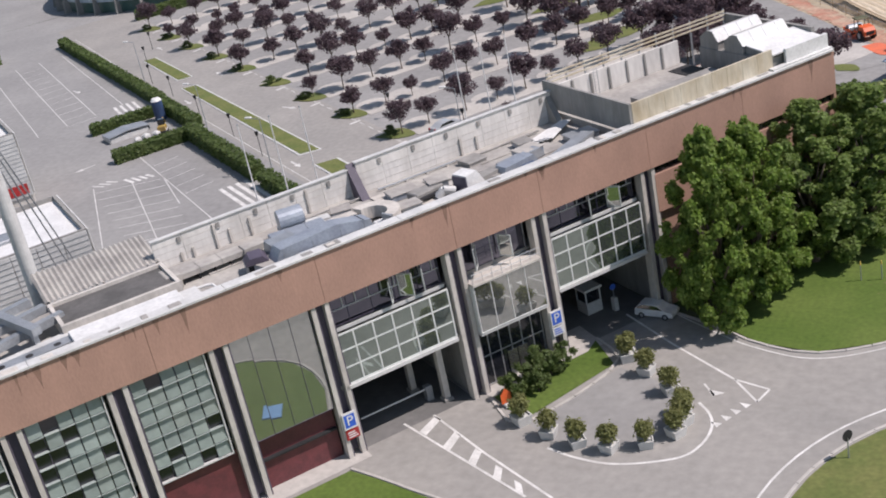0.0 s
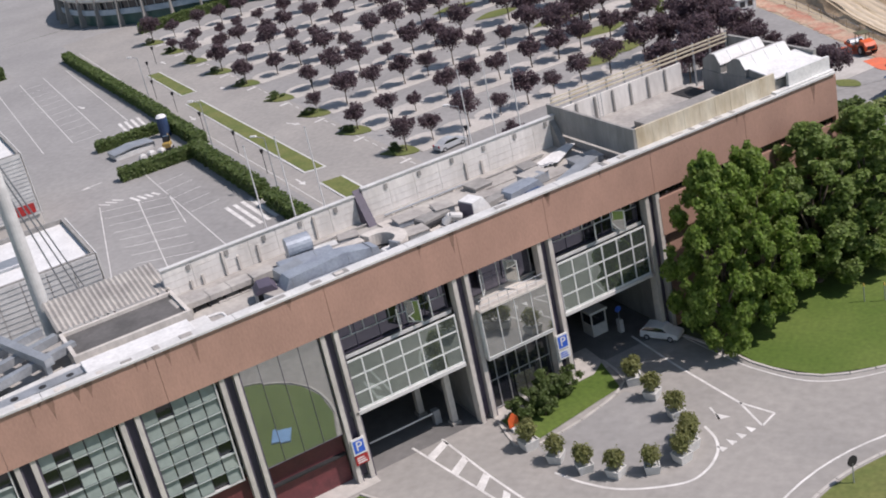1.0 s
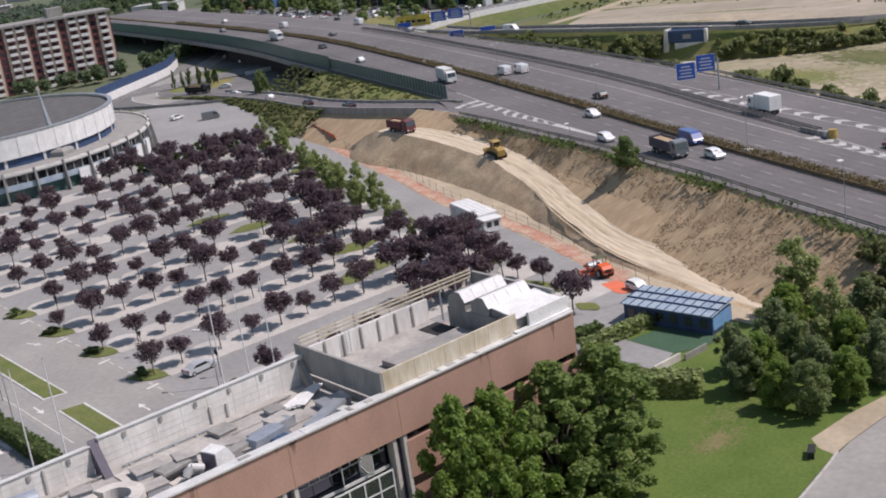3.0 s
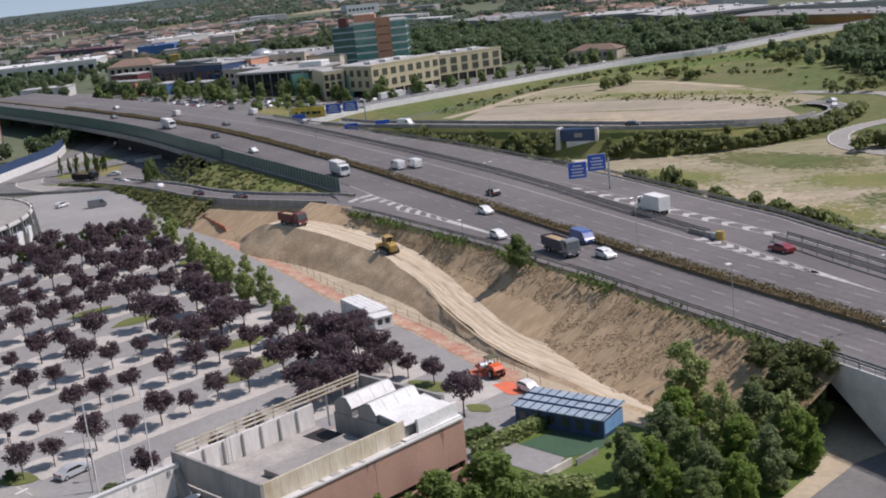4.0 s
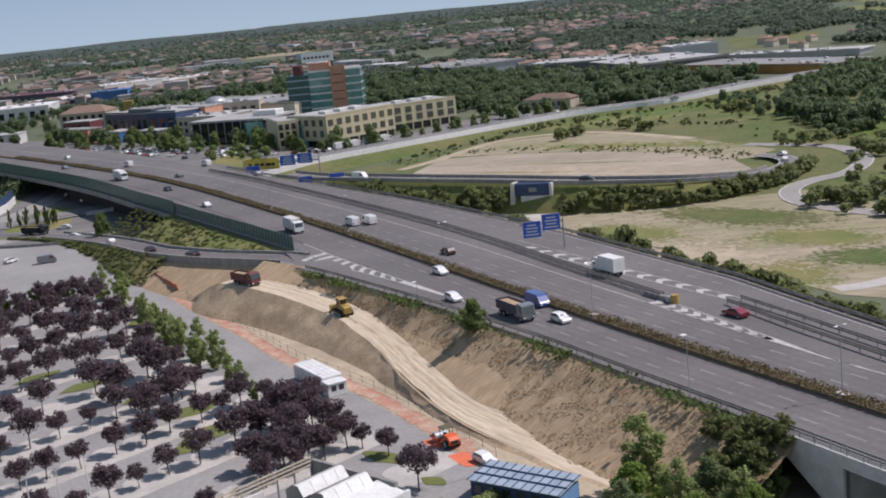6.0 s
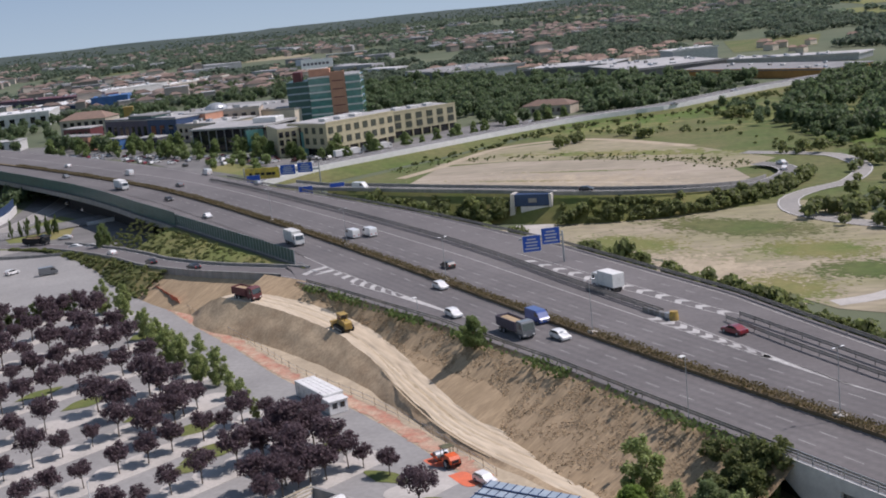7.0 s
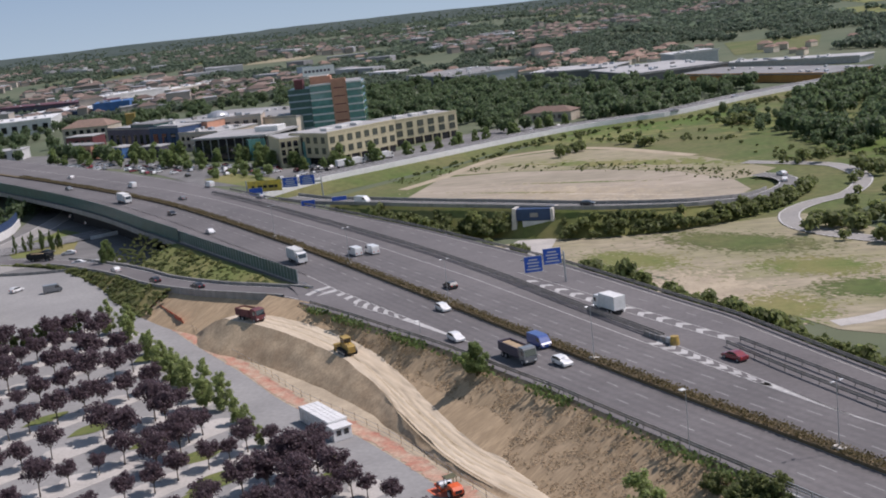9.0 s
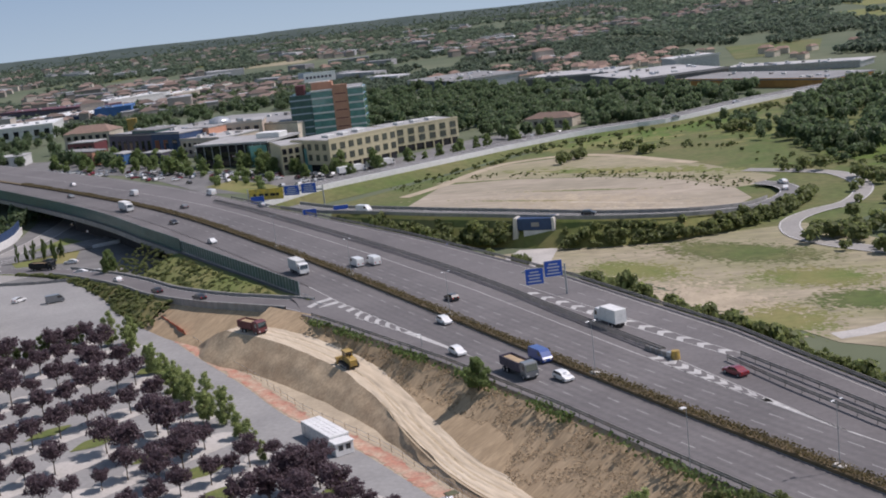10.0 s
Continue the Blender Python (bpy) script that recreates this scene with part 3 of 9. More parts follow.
rng = random.Random(7)
PLUM = [plum_meshes(random.Random(20 + i), 4.6 + .25 * i, 1.4 + .1 * i, 1.95 + .12 * i) for i in range(5)]
GREEN = [tree_meshes("green", random.Random(40 + i), 13.5 + i, .3, 4.1, M_LEAF if i < 2 else M_LEAF_M, 34000, 0.165, 58, 0.75, 0.28, .47) for i in range(4)]
MIDG = [tree_meshes("midgreen", random.Random(56 + i), 9.5 + i, 1.0, 3.9, M_LEAF_G if i else M_LEAF, 16000, 0.19, 18, 0.7, 0.2, .75) for i in range(2)]
DARKG = [tree_meshes("darkgreen", random.Random(50 + i), 10 + i, 1.2, 4.2, M_LEAF_D, 14000, 0.2, 18, 0.7, 0.22, .75) for i in range(2)]
LIME = [tree_meshes("lime", random.Random(60 + i), 6.8 + i, .7, 2.3, M_LEAF_L, 5600, 0.15, 8, 0.8, 0.1) for i in range(3)]
SMALLG = [tree_meshes("smallgreen", random.Random(53 + i), 10 + i, 1.4, 3.9, M_LEAF_D, 1300, 0.55, 8, 0.8, 0.22) for i in range(3)]
BUSH = [tree_meshes("bush", random.Random(70 + i), 3.0 + .6 * i, 0.3, 1.8, M_HEDGE, 1100, 0.2, 4, 0.6, 0.08) for i in range(3)]

# Plum trees of the car park: rows fifteen metres apart, with gaps and uneven places
ROWS_D = [36.5, 51.5, 66.8, 81.8, 96.6, 111.4, 127.5, 142.3, 156.8, 171.4, 186]
EDGE = lambda d: steps(d, (30, 92), (61, 93), (92, 98), (122, 108), (140, 114), (174, 128), (200, 132))
for k, d in enumerate(ROWS_D):
    s = 200.0 if d < 40 else 48.5 if d < 60 else 39.0
    while s < EDGE(d) - 2:
        skip = rng.random() < (0.06 if s < 72 else 0.03)
        big = steps(s, (40, .98), (62, 1.04), (84, 1.3), (95, 1.42), (104, 1.42)) * steps(d, (60, 1.0), (90, 1.03), (125, 1.1), (190, 1.08))
        if not skip:
            i = rng.randrange(5)
            kk = rng.choice((.66, .8, .86, .92, .98, 1.06)) * rng.uniform(.95, 1.05) * big
            tree("plum_tree", PLUM[i], "purple-leaved plum tree in a car park bed", at(s + rng.uniform(-.6, .6), d + rng.uniform(-.7, .7), 0, rng.uniform(0, 360)) @ Matrix.Scale(kk, 4), "car park trees")
        s += 5.1 if s < 80 or d > 95 else 4.4
for s, d, k in ((96.8, 80.1, .8), (95.1, 72.3, 1.0), (97, 68.4, 1.1), (90.2, 50.0, .85), (90.0, 44.4, .95), (83.2, 32.0, 1.3), (80, 55, 1.3), (76, 57, 1.2), (84, 58, 1.45), (88, 62, 1.3), (90, 66, 1.45), (85, 66, 1.5), (82, 52, 1.35), (90, 57, 1.4), (93, 64, 1.35), (77, 52, 1.2), (80, 88, 1.4), (86, 90, 1.6), (91, 95, 1.5), (84, 104, 1.5), (94, 106, 1.5)):
    tree("plum_tree", PLUM[rng.randrange(5)], "purple-leaved plum tree in a car park bed", at(s, d, 0, rng.uniform(0, 360)) @ Matrix.Scale(k, 4), "car park trees")
for s, d, k, i in ((129.8, 174, 1.25, 0), (124, 165, 1.1, 1), (115.6, 139, 1.0, 1), (112.5, 130, .95, 2), (110.5, 122.6, 1.1, 0), (107, 112, 1.15, 2), (104.5, 103.5, 1.2, 1), (101, 95, .9, 0), (99.9, 90, .7, 2), (96.1, 82, .6, 1), (92.5, 59.1, .75, 0), (127, 178, 1.2, 2), (112.5, 136, 1.1, 0), (109, 126, 1.15, 1), (106.5, 118, 1.2, 1), (103.6, 108, 1.1, 0), (117.5, 146, 1.0, 2), (120, 152, .9, 0)):
    tree("lime_tree", LIME[i], "pale green young tree along the car park's edge", at(s, d, 0, rng.uniform(0, 360)) @ Matrix.Scale(.84 * k, 4), "edge trees")

# Large trees on the lawn beside the hall
for s, d, i, k in ((32.7, -5.6, 0, 1.5), (37.6, -4.6, 1, 1.3), (45.6, -3.2, 2, 1.14), (51.4, -4.0, 3, 1.06)):
    tree("broadleaf_tree", GREEN[i], "large dense bright green broadleaf tree on the lawn" if i < 2 else "large dense dark green broadleaf tree on the lawn", at(s, d, 0, 70 * i + 8 * s) @ Matrix.Diagonal((1.08 if s < 40 else 1.38, 1.08 if s < 40 else 1.38, .92 * k, 1)), "lawn trees")


# ---- the hall ----
hall = thing("exhibition_hall", "long hall with red brick band, pale columns and glass bays", "building", LOC)
EZ, BZ, DECK = 17.4, 13.35, 15.6       # eave, underside of the brick band, roof deck
END = 52.0
# brick band, in lengths with open joints
cuts = [-32, -23.6, -12.2, 0.9, 12.3, 20.4, 31.2, 41.5, END]
for a, b in zip(cuts, cuts[1:]):
    part("brick_band", Geo().box(a + .015, b - .015, -0.25, 0.35, BZ, EZ - 0.12), M_BRICK, hall)
part("lower_brick_band", Geo().box(31.6, END, -0.15, 0.35, 9.2, 12.6), M_BRICK, hall)
part("strip_window", Geo().box(31.6, END - .1, 0.12, 0.3, 12.6, 13.34), M_GLASS_D, hall, "dark strip window")
part("end_block", Geo().box(31.62, END, 0.36, 12.3, 0, DECK - .05), M_BRICK, hall, "plain brick end block")
for i, (a, b) in enumerate(((-32, -20), (-20, -6), (-6, 8.2), (8.2, 22), (22, 36), (36, END + .15))):
    part("coping", Geo().bevel_box(a + .01, b - .01, -0.42, 0.62, EZ - 0.12, EZ + 0.07, .03), M_WHITE_D, hall, "white coping stone")
part("roof_deck", Geo().box(-32, END, 0.36, 12.0, DECK - .5, DECK), M_ROOF, hall, "grey felt roof deck")
part("inner_parapet", Geo().box(-32, 30.2, 0.36, 0.6, DECK + .005, EZ - .13), M_CONC, hall)
part("soffit", Geo().box(-32, 31.6, 0.36, 12.0, BZ + .02, BZ + .3), M_CONC_G, hall)
part("gable", Geo().box(END + .01, END + .3, -0.2, 12.3, 0, EZ - .13), M_BRICK, hall)
# back of the building; walls added across the passage bays keep light out
for a, b, z0 in ((-32, 0.5, 0), (0.5, 11.4, 0), (11.4, 20.2, 0), (20.2, 31.6, 0)):
    part("rear_wall", Geo().box(a, b, 11.6, 11.95, z0, BZ), M_CONC_G, hall)
for a, b in ((-32, 0.4), (11.6, 20.0)):
    part("floor_slab", Geo().box(a, b, 0.6, 11.5, 5.3, 5.6), M_CONC_G, hall)
part("floor_slab", Geo().box(0.4, 31.6, 1.2, 11.5, 10.2, 10.45), M_CONC_G, hall)
part("bridge_slab", Geo().box(0.6, 11.2, 0.35, 11.5, 5.7, 6.0), M_CONC_G, hall)
part("bridge_slab", Geo().box(20.6, 31.5, 0.35, 11.5, 5.9, 6.2), M_CONC_G, hall)
for s in (0.3, 11.5, 20.1):
    part("passage_wall", Geo().box(s, s + .25, 1.5, 11.5, 0, 5.6), M_CONC_G, hall)
part("passage_wall", Geo().box(31.3, 31.6, 0.4, 11.5, 0, 13.3), M_CONC_G, hall)
for s in (-31.0, -23.3, -15.9, -8.4, -0.3, 11.2, 19.2, 30.2):
    for o in (0.0, 1.1):
        c = part("column", Geo().box(s + o, s + o + 0.36, -0.12, 0.8, 0, BZ), M_CONC, hall, "pale concrete column")
        # Violet slab puts the column's shaded side into colour.
        part("shaded_side", Geo().box(s + o + 0.362, s + o + 0.5, 0.0, 0.78, 0.0, BZ), M_VIOLET, c)
    # Dark violet strip set back between each pair.
    part("dark_strip", Geo().box(s + .52, s + 1.08, 0.45, 0.7, 0.3, BZ), M_VIOLET, hall)


def glazing(parent, s0, s1, z0, z1, cols, rows, pane, frame_mat, d=0.18, bar=0.09, name="window", skip=()):
    """A glazed screen: a frame with its bars, each pane a piece of its own."""
    g = Geo()
    for x in (s0, s1 - bar):
        g.box(x, x + bar, d - .06, d + .06, z0, z1)
    for z in (z0, z1 - bar):
        g.box(s0 + bar, s1 - bar, d - .06, d + .06, z, z + bar)
    w, h = (s1 - s0) / cols, (z1 - z0) / rows
    bars = []
    for i in range(1, cols):
        bars.append((s0 + i * w - bar / 2, s0 + i * w + bar / 2, d - .05, d + .05, z0 + bar, z1 - bar))
    for j in range(1, rows):
        bars.append((s0 + bar, s1 - bar, d - .045, d + .045, z0 + j * h - bar / 2, z0 + j * h + bar / 2))
    f = part(name, g, frame_mat, parent)
    for q in bars:
        part("glazing_bar", Geo().box(*q), frame_mat, f)
    me = mesh_of("pane", Geo().box(-w / 2 + bar / 2, w / 2 - bar / 2, -.012, .012, -h / 2 + bar / 2, h / 2 - bar / 2), pane)
    for i in range(cols):
        for j in range(rows):
            if (i, j) in skip:
                continue
            p = part("pane", me, None, f)
            p.matrix_basis = pose(s0 + (i + .5) * w, d, z0 + (j + .5) * h, rng.uniform(-.25, .25), 0, rng.uniform(-.25, .25))
    return f


# shelf-like green glass bays: tilted panes with pale lower edges before a dark screen
M_SHELF = material("shelf_edge", (0.42, 0.47, 0.45), (0.34, 0.39, 0.375), 0.3, 0.8, 4, 0.0)
for s0, s1 in ((-29.6, -23.6), (-21.8, -16.2), (-14.4, -8.7)):
    f = glazing(hall, s0, s1, 4.7, BZ - .05, 5, 7, M_GLASS_D, M_VIOLET, 0.42, 0.05, "shelf_window")
    for a, b, z0, z1 in ((s0, s0 + .1, 4.7, BZ - .05), (s1 - .1, s1, 4.7, BZ - .05), (s0 + .1, s1 - .1, 4.7, 4.8), (s0 + .1, s1 - .1, BZ - .15, BZ - .05)):
        part("rim", Geo().box(a, b, 0.05, 0.35, z0, z1), M_WHITE_D, f)
    w, h = (s1 - s0 - .2) / 5, (BZ - 4.95) / 7
    me = mesh_of("glass_leaf", Geo().box(-w / 2 + .05, w / 2 - .05, -.015, .015, -h * .46, h * .46), M_GLASS_G)
    me2 = mesh_of("glass_shelf", Geo().box(-w / 2 + .03, w / 2 - .03, -.16, .16, -.02, .02), M_SHELF)
    for i in range(5):
        for j in range(7):
            z = 4.8 + (j + .5) * h
            if rng.random() < .86:
                part("glass_leaf", me, None, f).matrix_basis = pose(s0 + .1 + (i + .5) * w, 0.24, z, -13 + rng.uniform(-3, 3), 0, rng.uniform(-2, 2))
            if j:
                part("glass_shelf", me2, None, f).matrix_basis = pose(s0 + .1 + (i + .5) * w, 0.2, z - h / 2, 0, 0, 0)
    part("plinth_wall", Geo().box(s0 - .3, s1 + .4, 0.5, 0.8, 0, 4.65), M_MAROON, hall, "dark red ground floor wall")
# mirror bay
glazing(hall, -7.0, -0.45, 4.7, BZ - .05, 4, 1, M_GLASS, M_VIOLET, 0.12, 0.035, "mirror_window")
part("plinth_wall", Geo().box(-7.3, -0.4, 0.9, 1.2, 0, 4.65), M_MAROON, hall, "dark red ground floor wall")
part("transom", Geo().box(-7.0, -0.5, 0.5, 0.88, 2.6, 2.75), M_DARK, hall)
# gate bays: white-barred glass over the passage, dark windows over it
for s0, s1, z0, z1, mt in ((0.85, 10.9, 6.02, 10.35, M_GATE), (20.75, 29.9, 6.25, 10.75, M_GATE)):
    glazing(hall, s0, s1, z0, z1, 6, 3, mt, M_MULL, 0.1, 0.12, "gate_window")
    part("beam", Geo().box(s0, s1, -0.12, 0.3, z0 - .3, z0 - .01), M_WHITE_D, hall)
    glazing(hall, s0, s1, z1 + .25, BZ - .05, 5, 1, M_GLASS_U, M_VIOLET, 1.0, 0.07, "upper_window")
    part("balustrade", Geo().box(s0, s1, .5, .56, z1, z1 + .3), M_WHITE_D, hall)
# entrance bay: mirror glass box with a ledge and railing over recessed doors
f = glazing(hall, 12.75, 19.1, 5.75, 9.9, 4, 1, M_GLASS, M_WHITE, -0.62, 0.06, "bay_window")
part("bay_top", Geo().box(12.7, 19.15, -0.8, 1.25, 9.92, 10.1), M_CONC, hall, "pale ledge")
part("bay_floor", Geo().box(12.7, 19.15, -0.62, 1.6, 5.5, 5.74), M_WHITE_D, hall)
for s in (12.7, 19.05):
    part("bay_cheek", Geo().box(s, s + .08, -0.55, 0.2, 5.75, 9.9), M_MULL, hall)
rail = Geo()
for z in (10.5, 10.95):
    rail.tube((12.75, -.7, z), (19.1, -.7, z), .03, n=6)
for i in range(8):
    rail.tube((12.8 + i * .9, -.7, 10.1), (12.8 + i * .9, -.7, 10.95), .025, n=5)
part("railing", rail, M_ALU, hall)
glazing(hall, 12.75, 19.1, 10.12, BZ - .05, 4, 1, M_GLASS_U, M_ALU, 1.3, 0.08, "upper_window")
glazing(hall, 12.8, 19.1, 0.1, 5.45, 6, 2, M_GLASS_D, M_ALU, 0.9, 0.09, "entrance_screen")
for s in (15.4, 16.4):
    part("door_leaf", Geo().box(s, s + .9, 0.78, 0.84, 0.1, 2.4), M_GLASS, hall, "glass entrance door")
# window leaves standing open at different angles
SASH = Geo().box(-.62, -.54, -.04, .04, -.95, .95).box(.54, .62, -.04, .04, -.95, .95).box(-.54, .54, -.04, .04, -.95, -.87).box(-.54, .54, -.04, .04, .87, .95)
sash_mesh = mesh_of("open_sash", SASH, M_MULL)
leaf_mesh = mesh_of("pane", Geo().box(-.54, .54, -.012, .012, -.87, .87), M_GLASS)
for x, z, turn in ((6.4, 11.9, 62), (7.7, 11.9, -48), (9.2, 11.9, 70), (14.0, 11.7, 55), (16.8, 11.7, -60), (25.2, 12.0, 60), (27.6, 12.0, -52)):
    q = part("open_sash", sash_mesh, None, hall, "pale window leaf standing open")
    q.matrix_basis = pose(x, .45, z, 0, 0, turn)
    part("pane", leaf_mesh, None, q)
for a, b, z1 in ((.85, 10.9, 10.35), (20.75, 29.9, 10.75)):
    for k in range(9):
        x = a + (b - a) * (k + .5) / 9
        part("upper_mullion", Geo().box(x - .03, x + .03, .9, .96, z1 + 1.6, BZ - .06), M_MULL, hall)
    part("upper_transom", Geo().box(a, b, .89, .965, z1 + 1.54, z1 + 1.6), M_MULL, hall)

# ---- roof of the hall ----
# back wall in two runs, with joints, vents and a slanting buttress
for a, b, top in ((-7.7, 9.6, 17.95), (10.4, 30.2, 18.35)):
    n = int((b - a) / 2.4)
    for i in range(n):
        x0, x1 = a + (b - a) * i / n, a + (b - a) * (i + 1) / n
        p = part("wall_panel", Geo().box(x0 + .012, x1 - .012, 12.02, 12.3, DECK - 1.5, top), M_WALL_P, hall)
        for z in (16.15, 16.75, 17.3):
            part("joint_line", Geo().box(x0 + .05, x1 - .05, 12.005, 12.018, z, z + .03), M_CONC, p)
    part("wall_coping", Geo().box(a - .05, b + .05, 11.92, 12.4, top, top + .09), M_WHITE_D, hall)
    for x in (np.arange(a + 2.2, b, 3.3)):
        part("vent_box", Geo().box(x - .15, x + .15, 11.92, 12.0, top - .7, top - .25), M_CONC_G, hall)
for x, z in ((-5.6, 16.4), (-4.6, 16.5), (-2.6, 17.7), (-1.4, 16.9), (.4, 17.2), (5.6, 17.7), (20.4, 17.2), (22.0, 16.9)):
    part("wall_pilaster", Geo().box(x - .09, x + .09, 11.86, 12.0, DECK, z), M_CONC, hall, "grey upright strip")
part("buttress", Geo().add([(9.62, 12.0, DECK), (10.35, 12.0, DECK), (10.35, 12.3, 18.4), (9.62, 12.3, 18.4), (9.62, 10.2, DECK), (10.35, 10.2, DECK)],
                           [(0, 3, 2, 1), (4, 5, 2, 3), (0, 4, 3), (1, 2, 5), (0, 1, 5, 4)]), M_VIOLET, hall, "dark slanting buttress")
part("buttress", Geo().add([(29.6, 12.0, DECK), (30.2, 12.0, DECK), (30.2, 12.3, 18.4), (29.6, 12.3, 18.4), (29.6, 10.4, DECK), (30.2, 10.4, DECK)],
                           [(0, 3, 2, 1), (4, 5, 2, 3), (0, 4, 3), (1, 2, 5), (0, 1, 5, 4)]), M_CONC_G, hall)
for s, d, w, l, h in ((12, 9, 3.4, 2.2, .12), (17.5, 8, 5, 3, .1), (22, 9.5, 4.5, 2.4, .12), (14, 5.5, 3, 2.4, .1), (-3, 8.5, 4, 2.4, .12), (1, 4.6, 3.2, 2.2, .1), (25, 6.5, 3, 2.4, .12)):
    part("roof_sheet", Geo().box(s - w / 2, s + w / 2, d - l / 2, d + l / 2, DECK + .004, DECK + h), M_CONC if s in (14, 12) else M_ROOF, hall)
# raised walled deck at the end
n = 6
for i in range(n):
    d0, d1 = 0.3 + 12.9 * i / n, 0.3 + 12.9 * (i + 1) / n
    part("screen_panel", Geo().box(30.25, 30.5, d0 + .01, d1 - .01, 16.7, 19.2), M_CONC_G, hall, "grey concrete panel")
n = 9
for i in range(n):
    x0, x1 = 30.5 + 15.2 * i / n, 30.5 + 15.2 * (i + 1) / n
    part("parapet_panel", Geo().box(x0 + .012, x1 - .012, 0.28, 0.5, EZ + .07, 19.2), M_CONC_S, hall, "rust-stained concrete panel")
part("deck", Geo().box(30.55, 45.4, 0.55, 12.6, DECK + .005, 16.3), M_ROOF, hall)
part("deck_platform", Geo().box(35.5, 44.6, 2.2, 7.4, 16.31, 16.9), M_CONC_G, hall, "grey raised platform")
# Thin flat near-black sheet lying on the deck.
part("dark_sheet", Geo().box(43.0, 45.3, 7.8, 11.5, 16.31, 16.36), M_DARK, hall)
n = 7
for i in range(n):
    x0, x1 = 31 + 14.4 * i / n, 31 + 14.4 * (i + 1) / n
    part("rear_panel", Geo().box(x0 + .03, x1 - .03, 12.62, 12.85, DECK, 18.5), M_WALL_P, hall)
    part("pilaster", Geo().box(x0 - .1, x0 + .1, 12.5, 12.615, 16.3, 18.4), M_CONC_G, hall)
for z in (18.75, 19.15, 19.5):
    part("rail", Geo().box(30.6, 51.5, 12.9, 12.98, z, z + .16), M_CONC_S, hall)
for i in range(11):
    part("rail_post", Geo().box(30.7 + i * 2.07, 30.85 + i * 2.07, 12.98, 13.1, 15.5, 19.8), M_STEEL, hall)
lad = Geo()
for x in (35.2, 35.6):
    lad.tube((x, 12.2, 16.3), (x, 12.2, 18.9), .03, n=5)
for k in range(9):
    lad.tube((35.2, 12.2, 16.5 + k * .28), (35.6, 12.2, 16.5 + k * .28), .02, n=5)
part("ladder", lad, M_STEEL, hall)
# penthouse with three sawtooth skylights
part("penthouse_wall", Geo().box(45.4, 51.3, 0.6, 9.6, DECK + .005, 18.3), M_CONC_G, hall, "grey penthouse wall")
for k in range(5):
    part("side_parapet", Geo().box(51.62, 51.98, 1.6 + 2.3 * k + .01, 3.9 + 2.3 * k - .01, DECK, 19.3), M_CONC_G, hall, "grey concrete panel")
ALONG = Matrix(((0, 1, 0, 45.45), (1, 0, 0, 0), (0, 0, 1, 0), (0, 0, 0, 1)))
for d0 in (7.0, 3.7):
    q = part("skylight", Geo().profile([(d0, 18.31), (d0 + 2.4, 18.31), (d0 + 2.4, 19.3), (d0 + 1.4, 19.95), (d0 + .6, 19.95), (d0 - .02, 19.1)], 0, 5.3, ALONG), M_CONC_G, hall, "grey ridged skylight")
    part("skylight_sheet", Geo().profile([(d0 - .15, 19.1), (d0 + .55, 20.02), (d0 + .95, 20.03), (d0 + .95, 19.97), (d0 + .58, 19.96), (d0 - .05, 19.06)], -.06, 5.4, ALONG), M_WHITE, q, "white sheet")
    for k in range(3):
        part("sheet_seam", Geo().profile([(d0 - .1, 19.2), (d0 + .53, 20.04), (d0 + .57, 20.0), (d0 - .06, 19.16)], 1.3 + 1.5 * k, 1.36 + 1.5 * k, ALONG), M_STEEL, q)
part("lean_to_roof", Geo().profile([(.25, 18.6), (3.8, 19.05), (3.8, 19.15), (.25, 18.72)], .3, 6.2, ALONG), M_WHITE, hall, "white sheet roof")
part("lean_to_cheek", Geo().profile([(.3, 18.31), (3.75, 18.31), (3.75, 19.04), (.3, 18.6)], .3, .4, ALONG), M_CONC_G, hall)
part("penthouse_sill", Geo().box(45.2, 52.1, -0.3, 0.28, EZ + .071, EZ + .25), M_WHITE, hall)
part("white_face", Geo().box(47.0, 51.9, 0.0, 0.29, EZ + .26, 18.9), M_WHITE, hall, "white sheet front")


# ---- plant on the roof ----
def roof_unit(name, label, category, s, d, turn=0.0):
    return thing(name, label, category, at(s, d, DECK, turn))


u = roof_unit("ventilation_unit", "blue-grey ventilation unit with a round drum, on the roof", "ventilation unit", 2.6, 8.3, -8)
part("drum", Geo().tube((-1.0, 0, 1.7), (1.0, 0, 1.7), .88, .88, 20), M_DUCT, u, smooth=False)
for x in (-.9, .9):
    part("saddle", Geo().box(x - .15, x + .15, -.9, .9, 0, 1.0), M_STEEL, u)
part("housing", Geo().bevel_box(-2.2, 2.3, -3.0, -.95, .05, 1.35, .08), M_DUCT, u)
for x in (-.8, .8):
    part("housing_seam", Geo().box(x - .03, x + .03, -3.03, -.97, .1, 1.375), M_STEEL, u)
part("platform", Geo().box(.4, 3.2, -.9, 1.0, .0, .75), M_WHITE_D, u)
part("flange", Geo().tube((1.01, 0, 1.7), (1.1, 0, 1.7), .6, .6, 16), M_STEEL, u)
u = roof_unit("duct_run", "long galvanised duct run with sloping ends, on the roof", "duct", 3.0, 3.3, 2)
part("duct", Geo().profile([(-4.5, .4), (-3.6, 1.9), (1.2, 2.1), (4.0, 1.5), (4.2, .4)], -.75, .75), M_DUCT, u)
part("duct", Geo().profile([(-2.6, .3), (-2.3, 1.2), (3.2, 1.0), (3.5, .3)], -2.3, -.9), M_DUCT, u)
